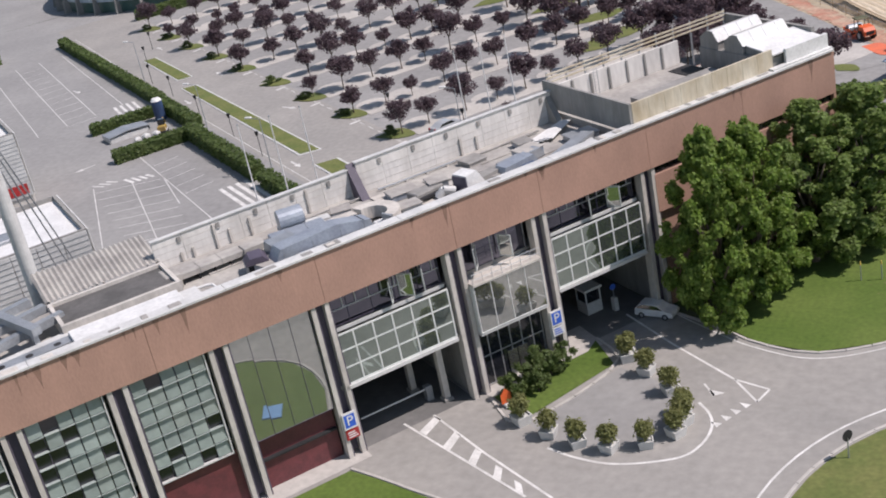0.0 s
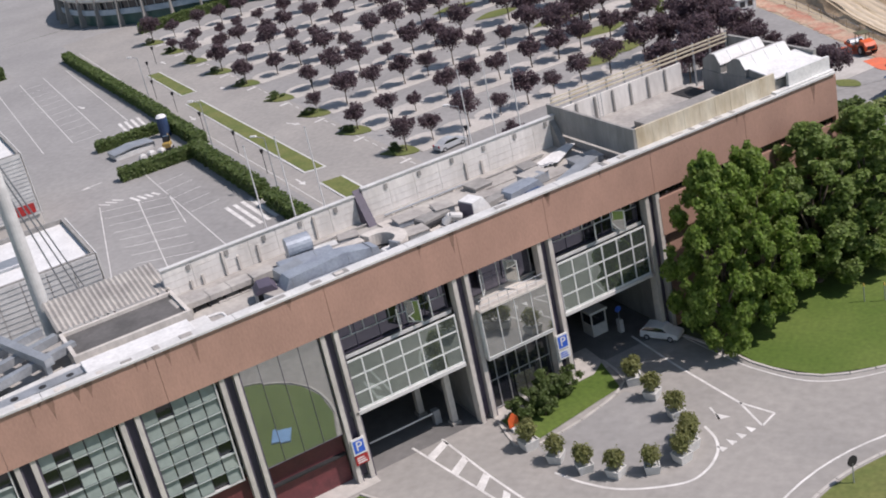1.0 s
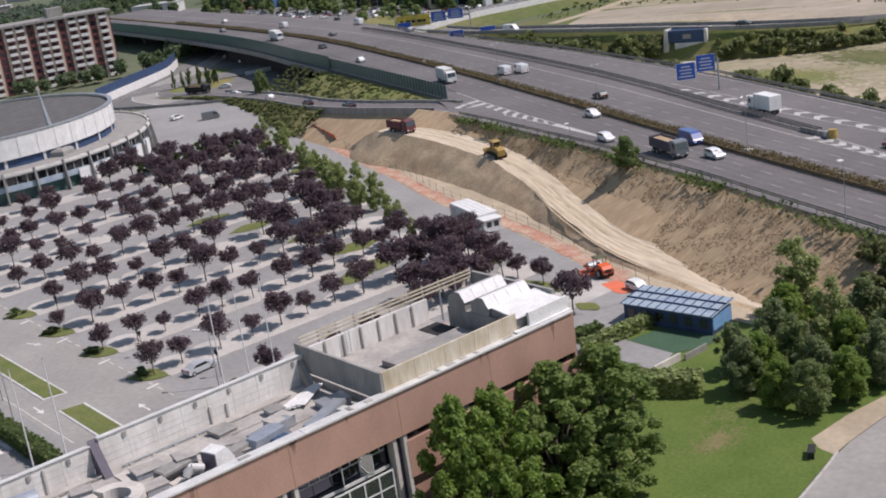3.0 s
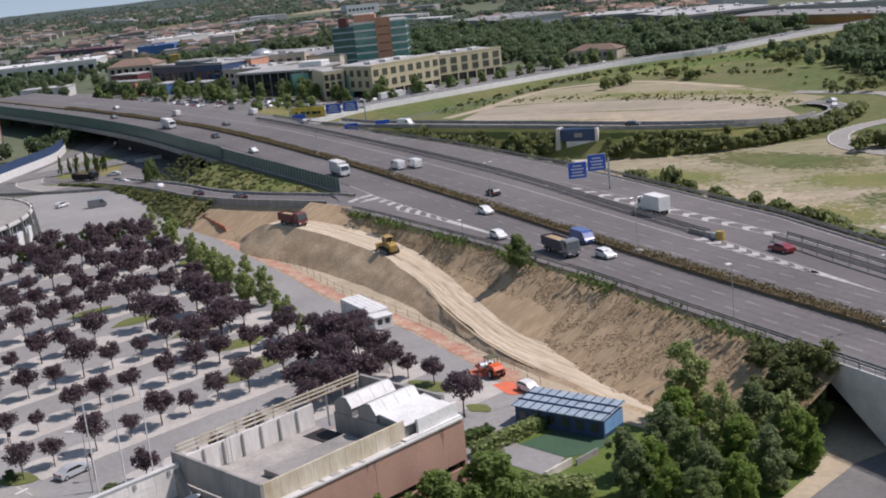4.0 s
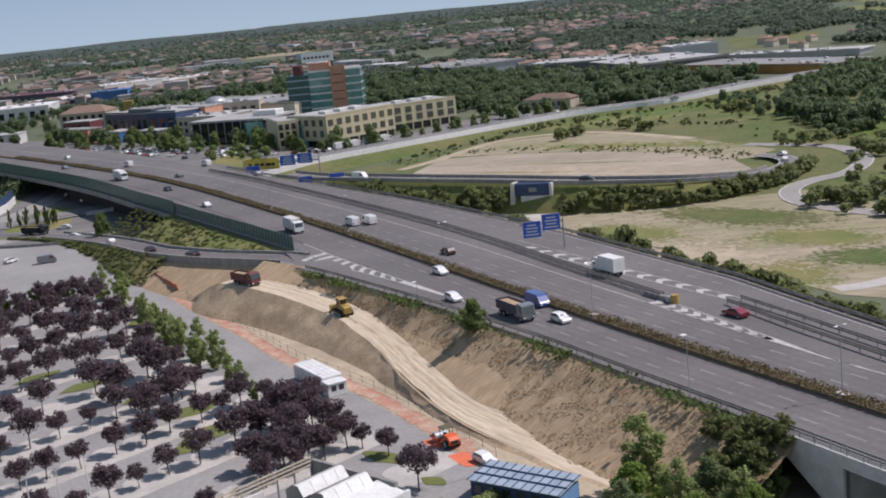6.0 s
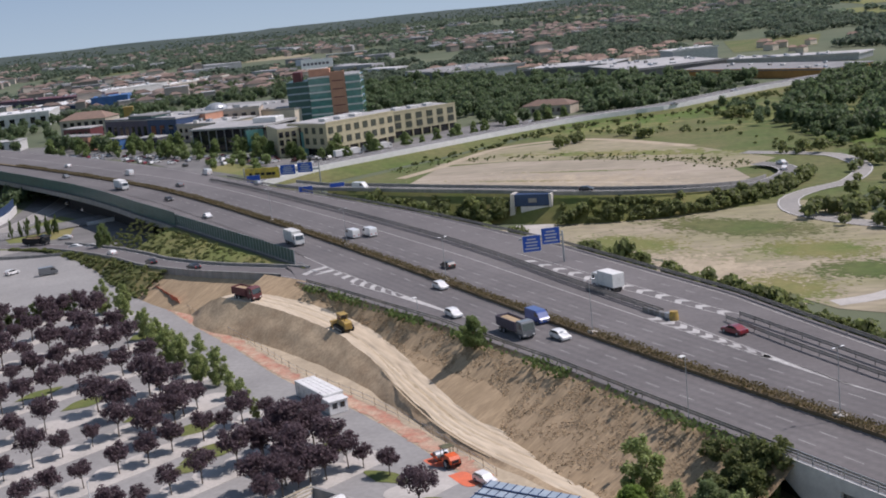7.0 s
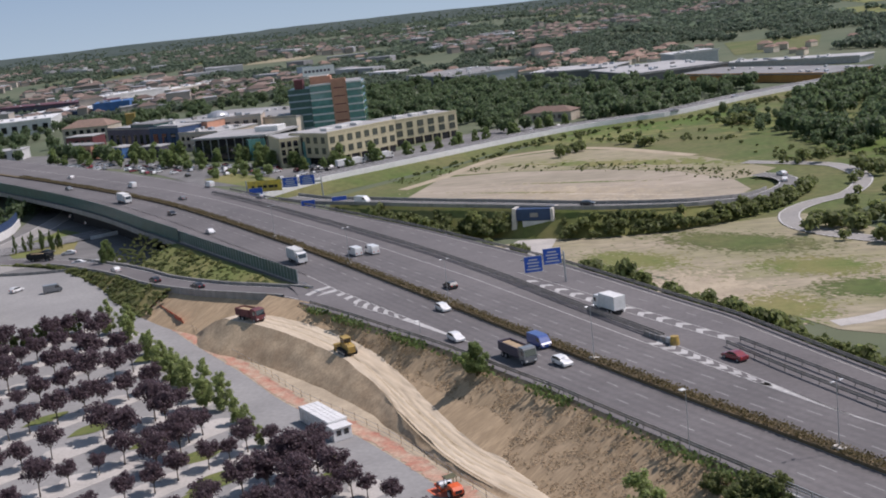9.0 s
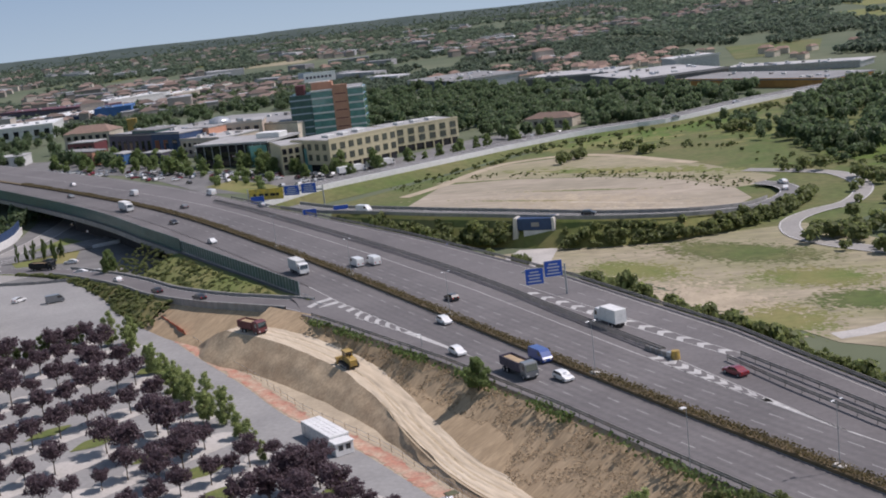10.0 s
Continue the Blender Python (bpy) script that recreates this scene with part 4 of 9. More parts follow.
part("duct", Geo().profile([(-3.8, .2), (-3.6, 1.7), (-1.4, 1.7), (-1.2, .2)], .9, 2.6), M_STEEL, u)
for x in (-3.4, -1, 1.4, 3.4):
    part("stand", Geo().box(x - .06, x + .06, -.8, .8, 0, .41), M_STEEL, u)
    part("seam", Geo().box(x - .02, x + .02, -.78, .78, .5, 1.72), M_STEEL, u)
u = roof_unit("air_inlet", "low louvred air inlet with dark openings, on the roof", "ventilation unit", -1.9, 4.9, -12)
part("body", Geo().bevel_box(-.9, .9, -.9, .9, 0, 1.0, .15), M_STEEL, u)
part("hood", Geo().profile([(-.9, 0), (-.5, .5), (.5, .5), (.9, 0)], -1.3, .4, pose(0, 0, 1.0)), M_VIOLET, u)
part("grille", Geo().box(-.7, .7, -.96, -.91, .2, .8), M_DARK, u)


def elbow(n, r, w, a0, a1):
    """A square duct bent through an arc, lying on its side."""
    g = Geo()
    pts = []
    for i in range(n + 1):
        a = a0 + (a1 - a0) * i / n
        for rr, z in ((r, 0.2), (r + w, 0.2), (r + w, 0.2 + w), (r, 0.2 + w)):
            pts.append((rr * math.cos(a), rr * math.sin(a), z))
    f = [(0, 1, 2, 3), tuple(4 * n + k for k in (3, 2, 1, 0))]
    for i in range(n):
        f += [(4 * i + k, 4 * i + 4 + k, 4 * i + 4 + (k + 1) % 4, 4 * i + (k + 1) % 4) for k in range(4)]
    return g.add(pts, f)


u = roof_unit("curved_duct", "large curved grey duct with an open end, on the roof", "duct", 8.0, 4.6, 0)
part("bend", elbow(14, 1.25, 1.0, -1.25, 1.9), M_CONC, u)
part("collar", elbow(1, 1.2, 1.1, -1.35, -1.22), M_STEEL, u)
# Near-black block stands in for the unlit open end.
part("mouth", Geo().box(.35, 1.5, -2.5, -2.25, .2, 1.1), M_DARK, u)
part("tail", Geo().box(-3.2, -.75, 1.3, 2.25, .15, 1.0), M_CONC, u)
part("white_cap", Geo().bevel_box(-.3, .8, -1.4, -.4, .1, .6, .1), M_WHITE, u)
# Near-black slab drawn as the shade within the bend.
part("bend_shade", Geo().box(.2, 1.2, -.3, .9, 0, .12), M_DARK, u)
u = roof_unit("exhaust_hood", "white-lined exhaust hood standing on the roof", "ventilation unit", 16.3, 3.6, 15)
part("hood", Geo().profile([(-.9, 0), (-.9, 1.9), (.3, 2.0), (1.0, .9), (1.0, 0)], -.8, .8), M_WHITE, u)
part("side", Geo().box(-1.0, -.92, -.75, .75, .05, 1.8), M_VIOLET, u)
part("pipe", Geo().bend([(-1.3, .3, .8), (-2.1, .8, 1.1), (-2.6, 1.0, .5)], .32, 10), M_WHITE_D, u)
part("tail_duct", Geo().box(1.05, 3.6, -.5, .5, .1, 1.0), M_CONC_G, u)
u = roof_unit("duct_pair", "pair of grey ducts with blue-grey caps, on the roof", "duct", 21.0, 4.0, 8)
part("duct", Geo().profile([(-2, .1), (-1.6, 1.2), (1.4, 1.3), (2.2, .1)], -.8, .5), M_DUCT, u)
part("duct", Geo().profile([(-1, .1), (-.7, .8), (3.4, .9), (3.8, .1)], .7, 1.7), M_STEEL, u)
part("cap", Geo().bevel_box(-.4, 1.2, -1.6, -.85, .1, .9, .15), M_BLUE_D, u)
u = roof_unit("long_duct", "long pale duct lying towards the raised deck", "duct", 26.2, 3.2, 25)
part("duct", Geo().profile([(-2.8, .1), (-2.5, 1.0), (2.6, 1.1), (3.0, .1)], -.6, .6), M_STEEL, u)
part("hood", Geo().profile([(-.7, 0), (-.4, .9), (.6, .8), (.9, 0)], -.5, .5, pose(1.2, -1.2, .05)), M_WHITE_D, u)
u = roof_unit("sheet_stack", "loose stack of white roofing sheets on the roof", "building material", 27.6, 9.0, 28)
for k in range(5):
    part("sheet", Geo().box(-2.2, 2.2, -.45 + .06 * k, .45 + .06 * k, .05 + .09 * k, .1 + .09 * k), M_WHITE, u).matrix_basis = pose(.15 * k, -.35 * k + .6, 0, 0, 0, 3 * k - 5)
u = roof_unit("dark_plant", "low dark plant with a white fan, on the roof", "ventilation unit", 13.6, 6.2, 10)
part("body", Geo().bevel_box(-1.4, 1.4, -.7, .7, 0, .8, .1), M_CONC_G, u)
part("tray", Geo().box(-1.7, 1.7, -1.1, -.75, .3, .5), M_DARK, u)
part("fan", Geo().tube((.2, -1.4, .2), (.6, -1.9, .7), .38, .45, 12), M_WHITE, u)
u = roof_unit("flat_duct", "long flat beige duct on dark stands along the roof", "duct", -4.4, 8.0, 1)
part("duct", Geo().bevel_box(-2.8, 2.4, -.7, .7, .5, .95, .04), M_ROOF, u)
part("elbow_duct", Geo().bevel_box(2.42, 4.3, -.9, .35, .5, 1.05, .05), M_ROOF, u)
part("end_box", Geo().bevel_box(-4.0, -2.82, -1.1, .9, .1, 1.2, .06), M_ROOF, u)
for x in np.arange(-2.6, 4.2, 1.3):
    part("stand", Geo().box(x - .05, x + .05, -.6, .3, 0, .5), M_DARK, u)
for x in (-1.2, .6):
    part("seam", Geo().box(x - .025, x + .025, -.72, .72, .49, .975), M_CONC_G, u)
u = roof_unit("bent_pipes", "two bent white pipes lying beside the roof slab", "pipe", -6.9, 3.3, -8)
part("tube", Geo().bend([(-1.3, .9, .7), (.6, .9, .72), (1.0, .75, .7), (1.15, .3, .6), (1.15, -.6, .1)], .11, 8), M_WHITE, u)
part("tube", Geo().bend([(-1.3, -.1, .6), (.1, -.1, .62), (.4, -.2, .55), (.5, -.8, .1)], .1, 8), M_WHITE, u)
u = roof_unit("felt_roof_box", "flat-topped roof box with dark felt and pale rim", "roof structure", -12.2, 7.5, 0)
part("box", Geo().box(-4.5, 4.5, -2.5, 2.5, 0, 1.1), M_CONC, u)
part("felt", Geo().box(-4.15, 4.15, -2.15, 2.15, 1.104, 1.16), M_ROOF_D, u, "dark felt")
for a, b, c, d in ((-4.5, 4.5, -2.5, -2.2), (-4.5, 4.5, 2.2, 2.5), (-4.5, -4.2, -2.2, 2.2), (4.2, 4.5, -2.2, 2.2)):
    part("rim", Geo().box(a, b, c, d, 1.105, 1.4), M_CONC, u)
u = roof_unit("white_roof_slab", "clean white roof slab beside the brick band", "roof structure", -12.6, 2.9, 0)
part("slab", Geo().bevel_box(-3.9, 4.2, -1.4, 1.3, 0, 1.25, .04), M_WHITE, u)
part("slab_end", Geo().box(4.25, 5.6, -1.2, 1.2, 0, 1.0), M_WHITE_D, u)
u = roof_unit("perforated_duct", "pale rounded ducts with holes along the roof edge", "duct", -18.5, 3.6, 3)
part("duct", Geo().profile([(-7, .1), (-6.8, .9), (2.6, 1.0), (3.2, .7), (3.4, .1)], -.8, .4), M_STEEL, u)
part("duct", Geo().profile([(-6, .1), (-5.8, .6), (4.4, .9), (4.8, .1)], .6, 1.6), M_WHITE_D, u)
for k in range(4):
    # Near-black discs stand in for the unlit holes.
    part("opening", Geo().tube((-5 + 2 * k, -.3, .95), (-5 + 2 * k, -.3, 1.0), .28, .28, 10), M_DARK, u)
u = roof_unit("steel_beams", "heavy grey steel beams over the roof's low end", "steel frame", -21, 8.6, 18)
for y in (-2.4, .2, 2.6):
    part("beam", Geo().box(-6, 4.4, y - .3, y + .3, .9, 1.5), M_STEEL, u)
part("cross_beam", Geo().box(1.0, 1.7, -4.4, 3.4, 1.52, 2.1), M_STEEL, u)
part("cross_beam", Geo().box(-3.6, -3.0, -4.4, 3.4, 1.52, 2.1), M_STEEL, u)
for x in (-3.3, 1.3):
    part("post", Geo().box(x - .2, x + .2, -4, -3.6, 0, 1.5), M_STEEL, u)
    part("post", Geo().box(x - .2, x + .2, 2.8, 3.2, 0, 1.5), M_STEEL, u)
for i, (x, y) in enumerate(((-1.2, -1.1), (2.8, 1.4), (-4.8, 1.2), (2.9, -1.4))):
    part("panel", Geo().box(x - .8, x + .8, y - .55, y + .55, .6, .7), M_WHITE if i % 2 else M_DARK, u)
# pipes, boxes and cables scattered over the deck
rk = random.Random(44)
for k, (s, d, l, t) in enumerate(((6.5, 10.6, 7.0, 1), (16, 10.9, 9.0, -1), (24, 10.4, 7.0, 2), (12, 1.6, 9.0, 0), (22, 1.5, 8.0, 1), (4.5, 5.8, 5.0, 30), (19, 6.4, 6.0, -22))):
    u = roof_unit("roof_pipe", "thin grey pipe on low blocks along the roof", "pipe", s, d, t)
    part("tube", Geo().tube((-l / 2, 0, .22), (l / 2, 0, .22), .09, n=8), M_STEEL if k % 2 else M_CONC_G, u)
    for q in range(int(l / 2)):
        part("block", Geo().box(-l / 2 + .6 + 2 * q, -l / 2 + .85 + 2 * q, -.15, .15, 0, .14), M_CONC, u)
for k, (s, d, w, dd, h) in enumerate(((11.2, 4.6, .9, .7, .7), (12.4, 8.2, 1.2, .8, .5), (15.0, 6.8, .8, .8, .9), (18.6, 4.4, 1.4, .7, .6), (19.9, 9.4, .9, .9, .4), (23.6, 6.2, 1.1, .8, .8), (24.6, 8.6, .7, .7, .6), (6.0, 6.4, 1.2, .9, .8), (7.2, 9.2, .8, .6, .5), (-1.0, 3.6, 1.2, .9, .9), (28.8, 5.8, 1.3, .9, .5), (-6.2, 9.4, 1.0, .8, .5))):
    u = roof_unit("roof_box", "small grey metal box on the roof", "roof box", s, d, rk.uniform(-20, 20))
    part("body", Geo().bevel_box(-w, w, -dd, dd, .05, h, .06), rk.choice((M_STEEL, M_CONC_G, M_DUCT, M_ROOF)), u)
    part("lid", Geo().bevel_box(-w - .08, w + .08, -dd - .08, dd + .08, h + .002, h + .09, .03), rk.choice((M_ROOF, M_STEEL, M_CONC_G)), u)
    part("skid", Geo().box(-w * .8, w * .8, -dd * .3, dd * .3, 0, .05), M_DARK, u)
# drip stains below the coping
for k in range(22):
    s, w, h = rk.uniform(-30, 50), rk.uniform(.1, .45), rk.uniform(.5, 2.2)
    z1 = EZ - .13
    pts, n = [], 6
    for q in range(n + 1):
        pts.append((s - w * (1 - q / n) ** 1.4 * rk.uniform(.6, 1.1), -.254, z1 - h * q / n))
    for q in range(n, -1, -1):
        pts.append((s + w * (1 - q / n) ** 1.4 * rk.uniform(.6, 1.1) + .02, -.254, z1 - h * q / n))
    part("stain", Geo().add(pts, [tuple(range(len(pts)))]), M_STAIN, hall, "dark drip stain")
# uneven mortar and patched stones on the coping
for k in range(26):
    s, w = rk.uniform(-31, 50), rk.uniform(.15, .6)
    part("coping_patch", Geo().bevel_box(s - w, s + w, rk.uniform(-.36, -.1), rk.uniform(.1, .56), EZ + .071, EZ + .09 + rk.uniform(0, .05), .01), rk.choice((M_CONC, M_CONC_G, M_ROOF)), hall)
# corrugated canopy behind the roof box
u = thing("corrugated_canopy", "corrugated grey metal canopy behind the hall roof", "canopy", at(-12, 14, 0))
g = Geo()
n = 44
xs = [-4.6 + 9.2 * i / n for i in range(n + 1)]
g.strip([(x, -2.3, 16.4 + .16 * (i % 2)) for i, x in enumerate(xs)], [(x, 2.3, 17.3 + .16 * (i % 2)) for i, x in enumerate(xs)])
part("sheeting", g, M_ROOF, u)
for x in (-4.3, 0, 4.3):
    part("rafter", Geo().tube((x, -2.25, 16.25), (x, 2.25, 17.15), .07, n=6), M_DARK, u)
    part("post", Geo().tube((x, -2.0, 12.2), (x, -2.0, 16.3), .07, n=6), M_STEEL, u)
    part("post", Geo().tube((x, 2.0, 0), (x, 2.0, 17.0), .09, n=6), M_STEEL, u)


# ---- forecourt ----
def marks(name, quads, label, m=LOC, z=0.012, mat=None):
    """Painted marks: flat quads (or polygons) on the road."""
    g = Geo()
    for q in quads:
        g.sheet(q, z)
    return setting(name, g, mat or M_LINE, label, "road marking", m, kind="stuff")


def bar(a, b, w):
    """A straight painted line from a to b."""
    a, b = Vector(a), Vector(b)
    n = (b - a).normalized() * w / 2
    n = Vector((-n.y, n.x))
    return [tuple(a - n), tuple(b - n), tuple(b + n), tuple(a + n)]


def polyline(pts, w):
    return [bar(p, q, w) for p, q in zip(pts, pts[1:])]


def arc(cx, cy, r, a0, a1, n=24):
    return [(cx + r * math.cos(radians(a0 + (a1 - a0) * i / n)), cy + r * math.sin(radians(a0 + (a1 - a0) * i / n))) for i in range(n + 1)]


def curve2(pts, n=10):
    return [(p.x, p.y) for p in spline([(x, y, 0) for x, y in pts], n)]


def kerb(name, pts, w=0.25, h=0.12, mat=None, label="pale concrete kerb along the road"):
    """Kerb stones, each one a piece, along a line."""
    ob = thing(name, label, "kerb", LOC, kind="structure")
    ln = Line([(x, y, 0) for x, y in pts], 0, 6)
    n = max(1, int(ln.len / 2.0))
    for i in range(n):
        a0, a1 = ln.len * i / n, ln.len * (i + 1) / n
        p, q = ln.at(a0 + .01, 0), ln.at(a1 - .01, 0)
        L_ = (q - p).length
        mesh = kerb_mesh(round(L_, 1), w, h)
        st = part("kerb_stone", mesh, None, ob)
        st.matrix_basis = pose(p.x, p.y, 0, 0, 0, math.degrees(math.atan2(q.y - p.y, q.x - p.x)))
    return ob


KM = {}


def kerb_mesh(length, w, h):
    k = (length, w, h)
    if k not in KM:
        KM[k] = mesh_of("kerb_stone", Geo().bevel_box(0, length, -w / 2, w / 2, -.05, h, .03), M_PAVER)
    return KM[k]


LAWN_EDGE = [(31.2, -1), (31.9, -6.3), (32.2, -10.2), (34.0, -14.6), (38.4, -17.4), (48, -20.7), (60, -18.3), (66, -17.0), (69.5, -16.1)]
kerb("kerb", LAWN_EDGE)
kerb("kerb", [(12.3, -0.6), (12.1, -5.9), (22.4, -4.3), (23.9, 0.6)])
kerb("kerb", [(-.85, -1.4), (.3, -4.2), (1.5, -7.6), (2.9, -11.3), (3.3, -15), (2.8, -18.1), (1.1, -20.5), (-1, -21.9), (-4, -23), (-9, -23.8)])
# paved pads and small lawns before the front
land("entrance_pavement", [(12.4, -0.7), (23.8, -0.7), (24.2, 3.5), (11.5, 3.5)], M_PAVER, "pale concrete pavement at the entrance", "pavement", 0.02, LOC)
land("side_pavement", [(-34, -1.6), (1.2, -1.0), (1.2, 1.3), (-34, 1.3)], M_PAVER, "pale concrete pavement along the hall", "pavement", 0.02, LOC)
land("entrance_lawn", [(12.5, -0.9), (12.35, -5.6), (22.3, -4.1), (23.6, 0.3), (22.0, -0.8)], M_GRASS, "small green lawn before the entrance", "lawn", 0.05, LOC)
land("side_lawn", [(-34, -1.8), (-1.0, -1.6), (.1, -4.2), (1.3, -7.6), (2.7, -11.4), (3.1, -15), (2.6, -18), (1, -20.3), (-1, -21.7), (-4, -22.8), (-9, -23.6), (-34, -23.6)], M_GRASS, "green lawn strip before the hall", "lawn", 0.05, LOC)
land("round_lawn", arc(27, -43.5, 18.2, 0, 360, 48)[:-1], M_TURF, "round olive green lawn in the middle of the road loop", "lawn", 0.06, LOC)
land("planter_bay", [(12.4, -6.4), (22.2, -4.9), (23.2, -7.5), (22.6, -12), (20.5, -15.5), (17, -15.6), (14.5, -13.5), (12.6, -9.5)], M_ASPH_L, "patched grey asphalt inside the ring of planters", "road", 0.006, LOC)
kerb("kerb", arc(27, -43.5, 18.5, 20, 190, 20))
marks("road_lines", polyline(arc(27, -43.5, 20.2, 30, 170, 30), .18) + polyline(curve2([(11.6, -10.1), (12.5, -12.9), (14.2, -15.6), (17.5, -17.9), (19.7, -17.9), (21.7, -16.8), (22.8, -15.3), (23.3, -13.5)]), .22)
      + polyline(curve2([(31.0, 2), (31.2, -6.2), (31.6, -10.4), (33.4, -15.1), (38, -18), (48, -21.4), (60, -19)]), .12)
      + [bar((28.2, 2.0), (27.6, -5), .2), bar((27.6, -5), (27.3, -13), .2), bar((27.3, -13), (28.1, -16), .18), bar((27.3, -13), (26.3, -16.6), .18), bar((28.1, -16), (26.3, -16.6), .18)]
      + [bar((25.3, -11.8), (24.7, -13.6), .18), [(25.5, -13.9), (24.6, -13.6), (25.0, -12.7)]]
      + [[(22.0 + i * 1.05, -17.0 + i * .12), (22.6 + i * 1.05, -16.9 + i * .12), (22.2 + i * 1.05, -16.1 + i * .12)] for i in range(4)],
      "white lane, yield and edge lines on the forecourt road")
zl, zr = [(5.2, 1.2), (5.9, -4.5), (7.1, -14)], [(7.6, .5), (7.8, -7), (8.4, -15.5)]
marks("hatching", polyline(zl, .2) + polyline(zr, .2) + [[(steps(-y, (-1, 5.2), (5, 6.0), (14, 7.1)) + .1, y - .2), (steps(-y, (-1, 5.2), (5, 6.0), (14, 7.1)) + .2, y - 1.1), (7.7, y + .1), (7.6, y + .9)] for y in (-.6, -3.8, -7.0, -10.0, -12.6)],
      "white hatched island painted on the road")


# Darker asphalt sheets add to the shade inside the gateways.
land("passage_floor", [(0.6, 0.4), (11.3, 0.4), (11.3, 11.5), (0.6, 11.5)], M_ASPH, "asphalt floor of the covered passage, darkened for its shade", "road", .01, LOC)
land("passage_floor", [(20.4, 0.4), (31.2, 0.4), (31.2, 11.5), (20.4, 11.5)], M_ASPH, "asphalt floor of the covered passage, darkened for its shade", "road", .01, LOC)
land("dirt_shoulder", [(68.8, -16.2), (71.5, -15.9), (80, -15.7), (95, -15.5), (95, -12.6), (82.7, -13.3), (76.7, -12.6), (70.4, -12.6), (69.2, -14.2)], M_DIRT, "bare dirt shoulder under the trees by the road", "ground", .045, LOC)
# ---- planters ----
SHRUB = [mesh_of("foliage", leaf_cloud(Geo(), random.Random(80 + i), [((0, 0, 1.3), (.78, .78, .72)), ((.15, .1, 1.6), (.5, .5, .45)), ((-.3, -.2, 1.5), (.4, .4, .4))], 1100, .1), M_SHRUB) for i in range(3)]
TUB = mesh_of("tub", Geo().add([(-.42, -.42, 0), (.42, -.42, 0), (.42, .42, 0), (-.42, .42, 0), (-.52, -.52, .62), (.52, -.52, .62), (.52, .52, .62), (-.52, .52, .62),
                               (-.44, -.44, .62), (.44, -.44, .62), (.44, .44, .62), (-.44, .44, .62), (-.44, -.44, .5), (.44, -.44, .5), (.44, .44, .5), (-.44, .44, .5)],
                              [(3, 2, 1, 0)] + [(i, (i + 1) % 4, 4 + (i + 1) % 4, 4 + i) for i in range(4)] + [(4 + i, 4 + (i + 1) % 4, 8 + (i + 1) % 4, 8 + i) for i in range(4)]
                              + [(8 + i, 8 + (i + 1) % 4, 12 + (i + 1) % 4, 12 + i) for i in range(4)] + [(12, 13, 14, 15)]), M_WHITE_D)
STEM = mesh_of("stem", Geo().tube((0, 0, .45), (0, 0, 1.2), .05, .03, 6), M_BARK)
for i, (s, d) in enumerate(((12.1, -5.8), (12.6, -8.9), (13.4, -11.5), (14.7, -13.7), (16.9, -15.2), (19.3, -15.7), (21.5, -14.0), (22.7, -10.9), (23.2, -7.3), (23.5, -4.4), (20.6, -14.9))):
    p = thing("planter", "white concrete planter with a clipped round shrub", "planter", at(s, d, 0, 37 * i) @ Matrix.Scale(rng.uniform(1.12, 1.32), 4), "planters round the bay")
    part("tub", TUB, None, p)
    part("stem", STEM, None, p)
    part("foliage", SHRUB[i % 3], None, p, "olive green foliage")
for i, (s, d, k) in enumerate(((13.4, -2.2, .7), (14.9, -2.0, .75), (16.4, -1.7, .8), (17.8, -1.6, .78), (19.2, -1.4, .72), (15.6, -3.0, .55))):
    tree("shrub", BUSH[i % 3], "dense dark green shrub before the entrance", at(s, d, .05, 60 * i) @ Matrix.Scale(k, 4), "entrance shrubs", "shrub")
o = thing("warning_marker", "orange warning marker on a white foot", "sign", at(12.6, -2.9, .05))
part("foot", Geo().bevel_box(-.3, .3, -.3, .3, 0, .25, .05), M_WHITE_D, o)
part("panel", Geo().add([(-.45, 0, .3), (.45, 0, .3), (.45, 0, 1.1), (0, 0, 1.6), (-.45, 0, 1.1), (-.45, .06, .3), (.45, .06, .3), (.45, .06, 1.1), (0, .06, 1.6), (-.45, .06, 1.1)],
                        [(0, 1, 2, 3, 4), (9, 8, 7, 6, 5), (0, 5, 6, 1), (1, 6, 7, 2), (2, 7, 8, 3), (3, 8, 9, 4), (4, 9, 5, 0)]), M_ORANGE, o)


def text_part(txt, size, mat, parent, m, name="lettering"):
    cu = bpy.data.curves.new(name, "FONT")
    cu.body, cu.size, cu.align_x, cu.align_y, cu.extrude = txt, size, "CENTER", "CENTER", 0.01
    tmp = bpy.data.objects.new("tmp", cu)
    scene.collection.objects.link(tmp)
    me = bpy.data.meshes.new_from_object(tmp.evaluated_get(bpy.context.evaluated_depsgraph_get()))
    bpy.data.objects.remove(tmp)
    me.materials.clear()
    me.materials.append(mat)
    ob = part(name, me, None, parent)
    ob.matrix_basis = m
    return ob


